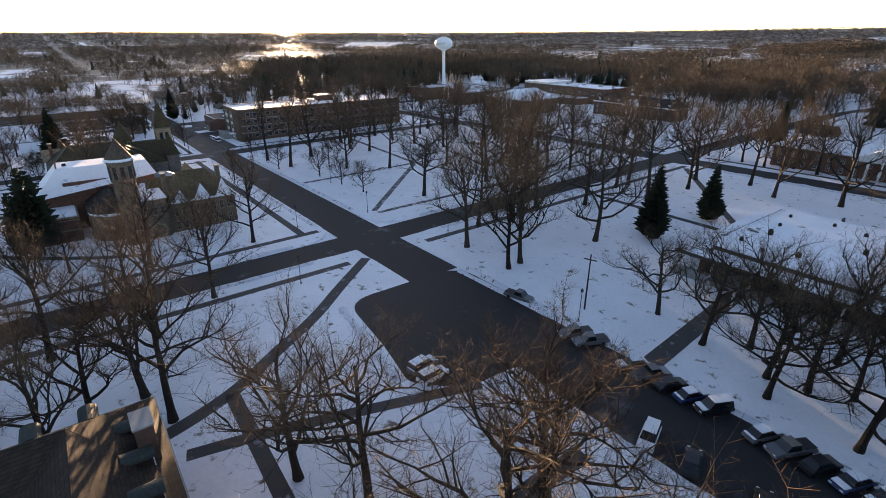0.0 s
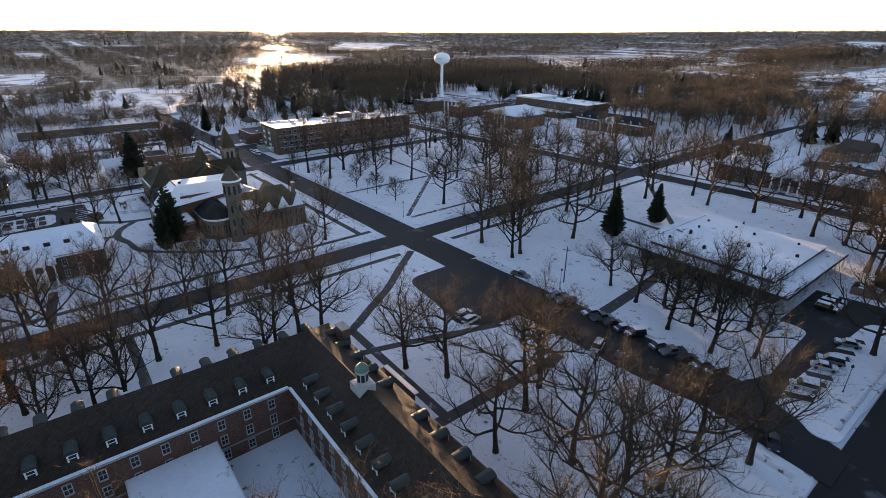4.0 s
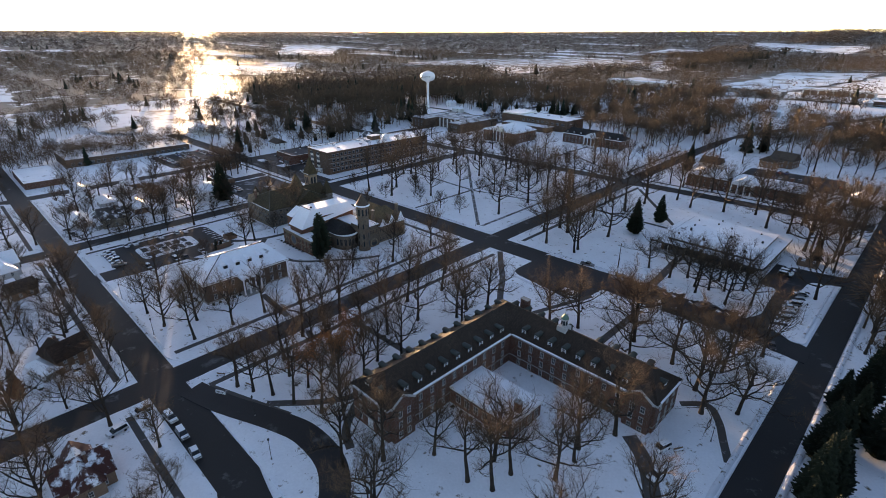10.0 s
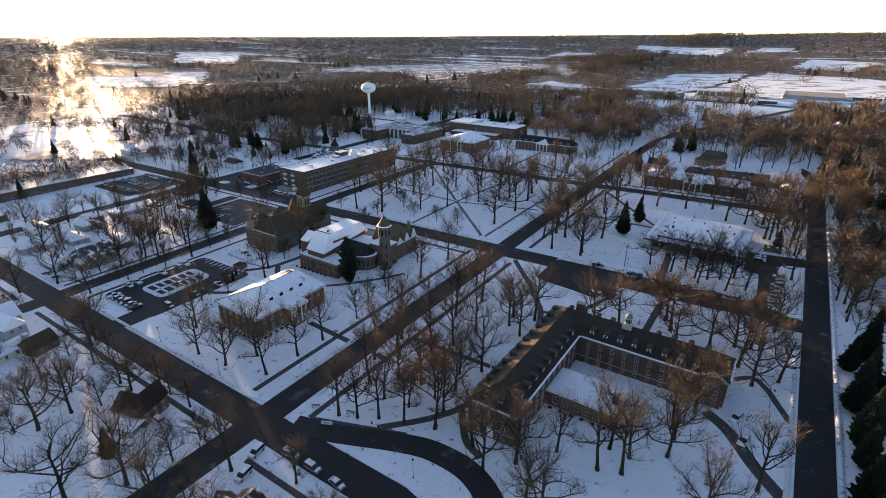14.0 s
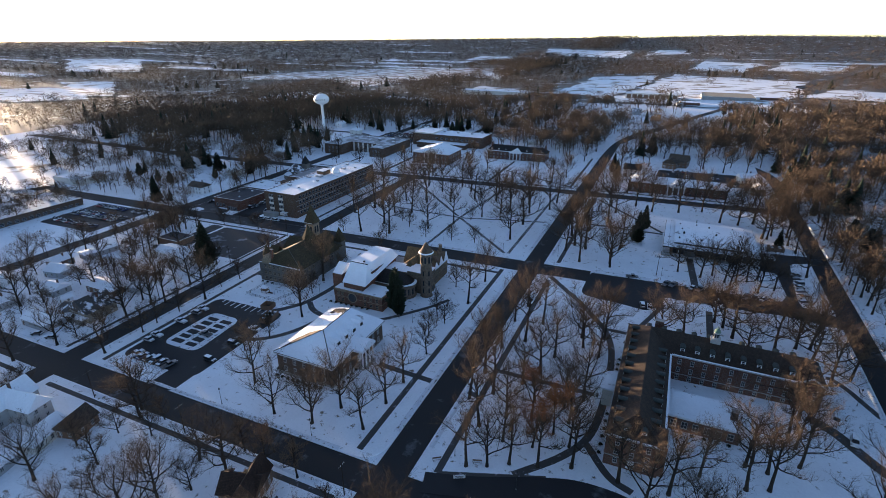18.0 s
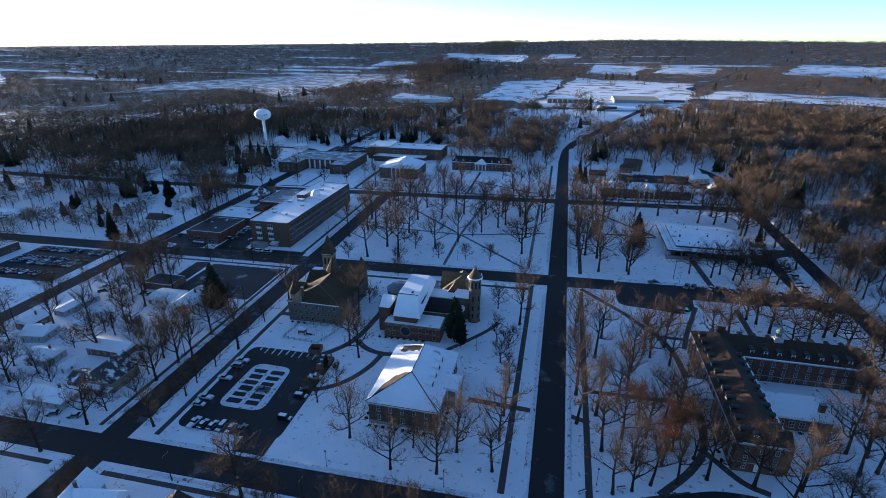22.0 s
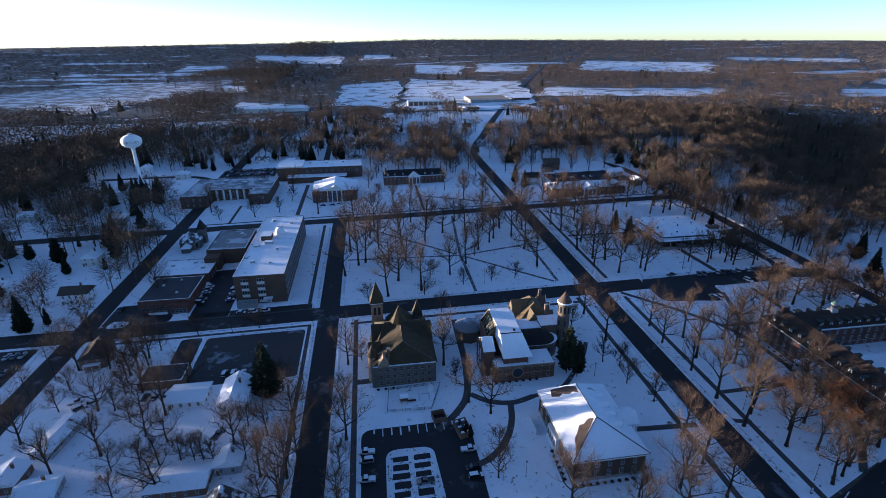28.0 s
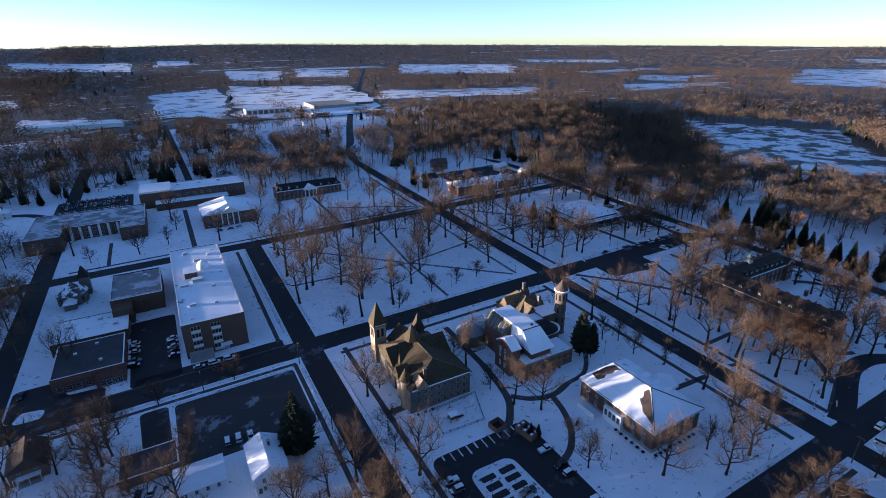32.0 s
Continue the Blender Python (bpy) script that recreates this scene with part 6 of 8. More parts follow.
YARDS = [(-24, -160), (-30, -166), (-36, -158), (-38, -184), (-34, -180), (-44, -168), (-52, -176), (-66, -160), (-72, -168), (-66, -153), (-118, -182), (-92, -194), (-110, -160), (-48, -186), (-2, -186), (8 - 2, -158), (24, -172), (40, -176), (36, -186), (56, -176), (64, -166), (-62, -190), (-140, -160), (-160, -172), (-176, -162), (-150, -182), (-196, -168), (-186, -180)]
SOUTH = [(-18, -152.4), (-8, -152.4), (7, -166), (22, -160), (-56, -157), (-34, -172), (5, -176), (19, -176), (38, -154), (52, -158), (-60, -170), (-70, -180), (-113, -163), (-109, -185), (26, -190), (46, -186), (-40, -190), (-132, -170), (-150, -165)]
WEST_TALL = [(-195, -92.7), (-161, -103.5), (-122, -99.6), (-171, -68.4), (-154.7, -91.8), (-167, -55), (-133, -102), (-148, -94.3), (-133.8, -84.7), (-131, -138.6), (-135, -151), (-112.5, -122), (-116.7 + 6, -79.5), (-109, -135), (-68.5, -150.6), (-58, -151), (-27, -150.8), (-182, -70), (-212, -48), (-204, -110), (-126, -72), (-160, -125), (-172, -120), (-141, -79), (-185, -85), (-218, -100), (-200, -24), (-216, -20)]
WEST = [(-190, -63), (-203, -36), (-190, -54), (-192, -47), (-191, -39), (-190, -31), (-187, -26), (-152, -92), (-144, -87), (-139, -94), (-125, -104), (-125, -115), (-125, -84), (-125, -124), (-131, -112), (-179, -92), (-171, -91), (-165, -92),
        (-159, -91), (-174, -103), (-109.5, -103), (-110, -113), (-175, -16), (-149, -15), (-206, 27), (-210, -60), (-214, -75), (-186, -118), (-206, -104), (-178, -126), (-165, -132), (-196, -132), (-216, -120), (-130, -132), (-132, -62), (-215, -35)]
NORTH = [(-135, 140), (-110, 142), (-96, 150), (-80, 146), (-66, 150), (-40, 142), (-25, 150), (-12, 142), (-5, 160), (-20, 172), (-36, 178), (-8, 188), (-14, 205), (-2, 218), (-90, 172), (-98, 200), (-164, 150), (-180, 142), (-205, 142), (-215, 160),
         (-158, 176), (-160, 200), (-20, 232), (-45, 235), (-70, 238), (-90, 230), (-4, 240), (25, 140), (34, 136), (50, 138), (95, 139), (110, 140), (122, 150), (24, 180), (30, 200), (28, 225), (44, 242), (60, 250), (90, 222), (110, 232)]
for x, y in SQUARE + EAST_NORTH:
    plant(random.choice(TREES + OAKS), x, y, random.uniform(1.0, 1.3))
for x, y in YARD:
    plant(random.choice(TREES), x, y, random.uniform(0.82, 1.05))
for x, y in YARD_EAST:
    plant(random.choice(OAKS + TREES[2:3]), x, y, random.uniform(0.85, 1.05))
for x, y in COURT:
    plant(random.choice(TREES + OAKS[1:2]), x, y, random.uniform(0.78, 0.98))
for x, y in CENTRE_LAWN:
    plant(random.choice(OAKS + TREES[:1]), x, y, random.uniform(0.72, 0.92))
for x, y in MAIN_WEST:
    plant(random.choice(TREES[2:] + SMALL[2:]), x, y, random.uniform(0.8, 1.05))
for x, y in SQUARE_SMALL + MAIN_SMALL:
    plant(random.choice(SMALL), x, y, random.uniform(0.75, 1.0))
for x, y in SOUTH + WEST:
    plant(random.choice(SMALL + TREES[2:3] + TREES[4:]), x, y, random.uniform(0.8, 1.05))
for x, y in WEST_TALL:
    plant(random.choice(SMALL + TREES[:2] + OAKS[1:2]), x, y, random.uniform(0.7, 0.9))
for x, y in YARDS:
    plant(random.choice(SMALL + OAKS[:2] + TREES[4:]), x, y, random.uniform(0.75, 1.0))
for x, y in NORTH:
    plant(random.choice(TREES + SMALL), x, y, random.uniform(0.8, 1.05))
for x, y in ((48, -112), (40, -101), (44, -119)):
    plant(random.choice(LEAFY), x, y, random.uniform(0.7, 0.9))
for x, y in ((-188.5, -36), (-193, -42), (-184, -54), (-180, -66), (-196, -62), (-174, -78), (-166, -82)):
    plant(random.choice(OAKS), x, y, random.uniform(0.62, 0.78))
for x, y, k, s in ((-254, 0, 0, 1.0), (56, 43, 0, 0.95), (58, 65, 1, 0.95), (-308, 236, 1, 1.0), (-290, 223, 1, 0.9), (-282, 221, 2, 1.2), (-272, 220, 1, 1.0),
                   (-262, 102, 0, 0.9), (-262, 112, 0, 1.0), (173, -26, 0, 1.0), (181, -18, 0, 0.9), (30, 172, 1, 0.9), (26, 186, 0, 0.8), (50, 262, 0, 0.9), (122, 60, 2, 1.0), (84, 70, 2, 0.6), (-69, -94, 2, 0.45), (-68, -96.5, 2, 0.5), (-108, 96, 2, 0.5)):
    plant(SPRUCE[k], x, y, s)
for i in range(15):
    plant(SPRUCE[i % 2], 147.5 + 2.4 * math.sin(i * 2.3), -128 + i * 7.2, random.uniform(0.75, 1.0), dz=0)
for i in range(16):
    plant(random.choice(LEAFY + SMALL[2:] + SPRUCE[:1]), random.uniform(152, 185), -120 + i * 11, random.uniform(0.6, 0.9), dz=0)
plant(RUSTY, -7.5, -174, 0.8)
plant(SPRUCE[3], -25.5, -70, 1.0).scale = (0.92, 0.92, 1.15)
plant(SPRUCE[3], -22.5, -73, 0.8, 120).scale = (0.6, 0.6, 0.9)
plant(SPRUCE[0], -137, -63.5, 1.1).scale = (1.45, 1.45, 1.15)
verge = random.Random(44)
for i in range(26):
    plant(verge.choice(TREES + SMALL), 143.5 + verge.uniform(1.5, 8), -8 + i * 7.5, verge.uniform(0.62, 0.9), dz=0)
for x, y in ((20.5, 138), (42, 134.5), (58, 135), (84, 134.5), (102, 134.5), (118, 135), (127, 142), (22, 152), (21, 168), (36, 212), (50, 216), (46, 172), (88, 214), (104, 214), (120, 216), (129, 56), (131, 92), (130, 108)):
    plant(verge.choice(TREES), x, y, verge.uniform(0.7, 0.92))
grove = random.Random(17)
for x0, x1, y0, y1, n in ((-335, -240, 4, 112, 16), (-330, -240, 130, 330, 12), (144, 178, -110, 240, 26), (-330, 130, 260, 480, 26), (180, 330, -120, 320, 22), (-200, -100, 300, 330, 5)):
    for _ in range(n):
        x, y = grove.uniform(x0, x1), grove.uniform(y0, y1)
        if abs(x + 285) > 32 or abs(y - 252) > 30:
            plant(grove.choice(SPRUCE), x, y, grove.uniform(0.6, 1.05), dz=0)
# ---- woods all round ----
FIELDS_NORTH = [((644, 1566), (991, 1346), (1326, 1809), (886, 2108)), ((1463, 1930), (1816, 1640), (1988, 1805), (1613, 2131)), ((-548, 1209), (-391, 1124), (-425, 1330), (-606, 1428)),
                ((-629, 2524), (-201, 2306), (-207, 2868), (-722, 3093)), ((-99, 2688), (33, 2584), (54, 2874), (-91, 2988)), ((-168, 791), (-47, 705), (5, 1319), (-164, 1250)),
                ((69, 1614), (209, 1488), (303, 1927), (128, 2080)), ((281, 1602), (426, 1493), (548, 1852), (366, 1954)), ((-45, 660), (190, 618), (307, 1141), (32, 1385)), ((-338, 760), (-202, 715), (-206, 814), (-357, 917))]
FIELDS_NORTH += [((230, 800), (560, 700), (690, 840), (330, 950)), ((1277, 571), (1312, 330), (2150, 670), (1963, 883)), ((2553, 974), (2589, 840), (2900, 960), (2868, 1131)),
                 ((1108, 894), (1156, 770), (1364, 927), (1274, 1039)), ((788, 651), (1103, 643), (1226, 704), (935, 799))]
FIELDS_WEST = [((-1671, 794), (-1465, 893), (-2088, 1376), (-2336, 1210)), ((-1005, 380), (-903, 417), (-1190, 626), (-1323, 578)), ((-1015, 739), (-1037, 1113), (-865, 1403), (-811, 920)), ((-811, 920), (-865, 1403), (-512, 1582), (-495, 1200)), ((-811, 920), (-700, 1045), (-495, 1200), (-601, 774)), ((-830, 1976), (-641, 2046), (-717, 2307), (-877, 2320)),
               ((-448, -65), (-366, 4), (-538, 74), (-648, -17)), ((-392, -110), (-300, -27), (-362, -8), (-446, -79)), ((-1026, 261), (-890, 374), (-1148, 517), (-1297, 369)), ((-826, -146), (-771, -76), (-983, -63), (-1051, -148)), ((-568, -143), (-527, -91), (-625, -85), (-671, -144))]
MARSH = ((285, 62), (335, -92), (605, 140), (500, 292))
VALLEY = ((241, 80), (290, 50), (470, 250), (540, 380), (342, 335), (262, 165))
HILL = ((178, -6), (206, -24), (270, 12), (236, 34))
OVALS = []
rng = random.Random(9)
for _ in range(45):
    a, r = rng.uniform(-0.2, math.pi + 0.5), rng.uniform(1600, 4300)
    OVALS.append((r * math.cos(a), r * math.sin(a), rng.uniform(60, 360), rng.uniform(15, 60)))


def inside(x, y, quad):
    side = [(b[0] - a[0]) * (y - a[1]) - (b[1] - a[1]) * (x - a[0]) for a, b in zip(quad, (*quad[1:], quad[0]))]
    return min(side) > 0 or max(side) < 0


def in_field(x, y):
    x, y = x + 18 * noise.noise((x / 60, y / 60, 0.5)), y + 18 * noise.noise((x / 60, y / 60, 4.5))
    # winding rows of trees cross the open ground
    if abs(noise.noise((x / 110, y / 110, 6.5))) < 0.085 or noise.noise((x / 45, y / 45, 11.5)) > 0.33:
        return False
    return any(inside(x, y, q) for q in ALL_FIELDS)


ALL_FIELDS = FIELDS_NORTH + FIELDS_WEST + [HILL] + [((x - a, y - b), (x + a, y - 0.6 * b), (x + 0.8 * a, y + b), (x - a, y + 0.8 * b)) for x, y, a, b in OVALS]


def snow_field(quad, mat, label):
    """Open snow between the woods, with a wandering edge."""
    snow_field.count += 1
    n = 14
    p = [Vector(q) for q in quad]
    size = (p[2] - p[0]).length
    verts = []
    for j in range(n + 1):
        for i in range(n + 1):
            q = p[0].lerp(p[1], i / n).lerp(p[3].lerp(p[2], i / n), j / n)
            q += Vector((noise.noise((q.x / 70, q.y / 70, 2)), noise.noise((q.x / 70, q.y / 70, 9)))) * size * 0.05 + Vector((noise.noise((q.x / 25, q.y / 25, 3)), noise.noise((q.x / 25, q.y / 25, 6)))) * 9
            verts.append((q.x, q.y, gz(q.x, q.y) + (0.25 if size < 500 else 0.7) + 0.07 * (snow_field.count % 12)))
    faces = [(j * (n + 1) + i, j * (n + 1) + i + 1, (j + 1) * (n + 1) + i + 1, (j + 1) * (n + 1) + i) for j in range(n) for i in range(n)]
    tagged(new("field", poly_mesh("field", verts, faces, mat)), label, "field", "open fields", "structure")


snow_field.count = 0
for q in ALL_FIELDS:
    snow_field(q, SNOW_STUBBLE if q in FIELDS_WEST[2:5] else SNOW_FIELD, "open field under snow with bare stubble showing")
snow_field(MARSH, SNOW_MARSH, "marsh with brown scrub showing through snow")


def in_town(x, y):
    if -225 < x < 141 and -330 < y < 130 or -300 < x < -230 and -150 < y < -8 or -345 < x < -240 and 212 < y < 296:
        return True
    if -245 < x < 135 and 125 < y < 305:
        # lawns, halls and car parks of the northern blocks
        return y < 232 or x < -95 and y < 296 or 15 < x < 130 and y < 255 or abs(x) < 12 and y < 255
    return any(abs(x - a) < 12 and abs(y - b) < 12 for a, b in FAR_HOUSES)


FAR_HOUSES = [(-30, 262), (-60, 275), (-110, 306), (-175, 308), (-205, 318), (-15, 300), (30, 340), (75, 360), (10, 380), (-60, 350), (-110, 380), (-180, 370), (-240, 350), (100, 420), (-20, 440), (-90, 460), (-170, 450), (150, 380), (40, 480), (160, 520),
              (-230, 440), (200, 560), (-245, 29), (-260, 78), (-290, 45), (-275, 150), (-250, 190), (-345, 170), (165, 110), (176, 60), (-368, 19)]


more = random.Random(31)
while len(FAR_HOUSES) < 66:
    a, b = more.uniform(-320, 235), more.uniform(262, 640)
    if min(math.dist((a, b), q) for q in FAR_HOUSES) > 27 and abs(a - 13 - max(0, b - 240) * 0.27) > 26 and abs(a + 142) > 13 and not (-245 < a < -95 and b < 310):
        FAR_HOUSES.append((a, b))


def bare_template(r, limbs, count, wide):
    """A small far tree: a trunk, rising limbs and a round crown of fine twigs."""
    v, f = [], []

    def spike(p, q, w):
        d = q - p
        s = d.cross(Vector((r.uniform(-1, 1), r.uniform(-1, 1), r.uniform(-1, 1)))).normalized() * w
        c = len(v)
        v.extend((tuple(p + s), tuple(p - s), tuple(q)))
        f.append((c, c + 1, c + 2))

    for k in range(3):
        a = 2 * math.pi * k / 3
        v.append((0.016 * math.cos(a), 0.016 * math.sin(a), -0.02))
    v.append((0, 0, 0.8))
    f += [(0, 1, 3), (1, 2, 3), (2, 0, 3)]
    for i in range(limbs):
        a, z = 2.4 * i + r.uniform(-0.4, 0.4), r.uniform(0.22, 0.55)
        p = Vector((0, 0, z))
        reach = 0.26 * (1.25 - z) * r.uniform(0.7, 1.1)
        spike(p, Vector((reach * math.cos(a), reach * math.sin(a), min(0.9, z + r.uniform(0.2, 0.4)))), 0.008)
    # fine twigs fill a rounded crown, pointing outwards and up
    lean = Vector((r.uniform(-0.04, 0.04), r.uniform(-0.04, 0.04), 0))
    for i in range(count):
        a, e, q = r.uniform(0, 6.283), r.uniform(-0.75, 1.0), r.uniform(0.35, 1.0)
        c = math.sqrt(1 - e * e)
        out = Vector((c * math.cos(a), c * math.sin(a), e))
        bulge = 1 + 0.22 * math.sin(2 * a + 5 * e + i % 2)
        b = lean + Vector((0.27 * q * bulge * out.x, 0.27 * q * bulge * out.y, 0.63 + 0.30 * q * out.z))
        d = (out + Vector((r.uniform(-1, 1), r.uniform(-1, 1), r.uniform(-0.2, 1.0))) * 0.55).normalized()
        spike(b, b + d * r.uniform(0.06, 0.12), wide * r.uniform(0.6, 1.2))
    return np.array(v), np.array(f)


def crown_template(r, count, size):
    """A still farther tree: a trunk and a loose crown of small twig clumps."""
    v, f = [(-0.012, 0, 0), (0.012, 0, 0), (0, 0, 0.8)], [(0, 1, 2)]
    for i in range(count):
        a, q, e = r.uniform(0, 6.283), r.random() ** 0.4, r.uniform(-1, 1)
        c = math.sqrt(1 - e * e)
        p = Vector((0.29 * q * c * math.cos(a), 0.29 * q * c * math.sin(a), 0.62 + 0.34 * q * e))
        d = Vector((r.uniform(-1, 1), r.uniform(-1, 1), r.uniform(-0.3, 1))).normalized() * size * r.uniform(0.6, 1.3)
        s = d.cross(Vector((r.uniform(-1, 1), r.uniform(-1, 1), r.uniform(-1, 1)))).normalized() * size * 0.55
        c = len(v)
        v += [tuple(p + s), tuple(p - s), tuple(p + d)]
        f.append((c, c + 1, c + 2))
    return np.array(v), np.array(f)


def cone_template(r):
    v, f = [], []
    for j, (z, q) in enumerate(((0.06, 0.24), (0.2, 0.225), (0.34, 0.19), (0.48, 0.15), (0.62, 0.11), (0.76, 0.065))):
        c = len(v)
        n = 7
        for k in range(n):
            a = 6.283 * k / n + j
            w = q * r.uniform(0.75, 1.15)
            v.append((w * math.cos(a), w * math.sin(a), z - r.uniform(0, 0.05)))
        v.append((0, 0, z + 0.26))
        f += [(c + k, c + (k + 1) % n, c + n) for k in range(n)]
    return np.array(v), np.array(f)


def scatter(name, templates, places, mat, label, category):
    """Many far trees in one mesh."""
    r = random.Random(3)
    vs, fs, n = [], [], 0
    for x, y, h, wide in places:
        v, f = r.choice(templates)
        a = r.uniform(0, 6.283)
        c, s = math.cos(a) * h * wide, math.sin(a) * h * wide
        vs.append(np.stack([v[:, 0] * c - v[:, 1] * s + x, v[:, 0] * s + v[:, 1] * c + y, v[:, 2] * h + gz(x, y) - 0.2], 1))
        fs.append(f + n)
        n += len(v)
    v, f = np.concatenate(vs), np.concatenate(fs)
    me = bpy.data.meshes.new(name)
    me.vertices.add(len(v))
    me.vertices.foreach_set("co", v.ravel())
    me.loops.add(f.size)
    me.loops.foreach_set("vertex_index", f.ravel().astype(np.int32))
    me.polygons.add(len(f))
    me.polygons.foreach_set("loop_start", np.arange(0, f.size, 3, dtype=np.int32))
    me.update(calc_edges=True)
    me.materials.append(mat)
    tagged(new(name, me), label, category, kind="stuff")


def lane_x(y):
    """Where the main street runs beyond the town."""
    pts = ((235, 13), (300, 16), (345, 25), (400, 45), (470, 69), (585, 110), (710, 159), (1089, 313), (1659, 540), (2030, 690))
    for (y0, x0), (y1, x1) in zip(pts, pts[1:]):
        if y <= y1:
            return x0 + (x1 - x0) * (y - y0) / (y1 - y0)
    return pts[-1][1]


def woods():
    r = random.Random(7)
    near = [bare_template(r, 12, 480, 0.0050) for _ in range(8)]
    edge = [bare_template(r, 10, 190, 0.0110) for _ in range(8)]
    mid = [crown_template(r, 42, 0.06) for _ in range(8)]
    far = [crown_template(r, 24, 0.11) for _ in range(8)]
    cones = [cone_template(r) for _ in range(4)]
    a, e, b, c, d = [], [], [], [], []
    for step, r0, r1, out in ((9.5, 0, 430, a), (9.5, 430, 620, e), (15, 620, 2000, b), (40, 2000, 4550, c)):
        n = int(r1 / step)
        for i in range(-n, n + 1):
            for j in range(-n, n + 1):
                x, y = (i + r.uniform(-0.5, 0.5)) * step, (j + r.uniform(-0.5, 0.5)) * step
                q = math.hypot(x, y)
                if not r0 <= q < r1 or y < -380 - 0.1 * abs(x):
                    continue
                if in_town(x, y) or 140 <= x < 195 and y < 10 or in_field(x, y) or q > 560 and y > -150 and (in_field(x + 55 * x / q, y + 55 * (y + 200) / q) or in_field(x + 110 * x / q, y + 110 * (y + 200) / q)):
                    continue
                if y > 235 and abs(x - lane_x(y)) < 10.5 and y < 2000 or abs(x + 142) < 6 and y < 700 or x < -230 and (abs(y + 7) < 9 or abs(y - 123) < 9):
                    continue
                clump = noise.noise((x / 140, y / 140, 3.1)) + 0.5 * noise.noise((x / 45, y / 45, 1.7))
                if clump < (-0.28 if q < 620 and -225 < x < 140 else -0.46) or inside(x, y, MARSH) and clump < 0.5:
                    continue
                odds = 0.1 if q > 520 and noise.noise((x / 160, y / 160, 8.0)) > 0.30 else 0.0
                if q < 620 and noise.noise((x / 60, y / 60, 5.0)) > 0.12:
                    odds = 0.16
                if inside(x, y, VALLEY):
                    odds = 0.10
                green = r.random() < odds
                # gardens and yards keep open ground between their trees
                if -345 < x < 140 and 230 < y < 560 and r.random() < 0.28 or -345 < x < -225 and -20 < y < 330 and r.random() < 0.12 or 140 < x < 230 and y < 300 and r.random() < 0.15 or -650 < x < -345 and 0.93 * y + 0.36 * x < 40 and r.random() < 0.3:
                    continue
                # western heights are set to steer sunlight: low towards the church, tall to shade lawns
                low = 0.93 * y + 0.36 * x < -55
                h = r.uniform(12, 17) if low and -900 < x < -225 else r.uniform(21, 28) if -650 < x < -345 else r.uniform(16, 24) if q < 800 else r.uniform(11, 18)
                if green:
                    d.append((x, y, h, 1.0 if q < 900 else 1.6))
                else:
                    out.append((x, y, h, 1.3 if q < 620 else 1.7 if q < 2000 else 4.0))
    scrub = []
    for _ in range(2600):
        x, y = r.uniform(285, 605), r.uniform(-92, 292)
        if inside(x, y, MARSH) and noise.noise((x / 38, y / 26, 2.2)) + 0.4 * noise.noise((x / 12, y / 12, 7.7)) > 0.16:
            scrub.append((x, y, r.uniform(1.6, 3.6), 1.9))
    scatter("marsh_scrub", mid, scrub, WOODS, "low brown scrub standing in the snowy marsh", "scrub")
    scatter("near_woods", near, a, WOODS, "leafless brown woods in snow", "woods")
    scatter("edge_woods", edge, e, WOODS, "leafless brown woods in snow", "woods")
    scatter("middle_woods", mid, b, WOODS, "leafless brown woods", "woods")
    scatter("distant_woods", far, c, WOODS_HAZED, "distant leafless woods reaching the horizon", "woods")
    scatter("evergreen_woods", cones, d, WOODS_GREEN, "dark conifers among the woods", "woods")


woods()

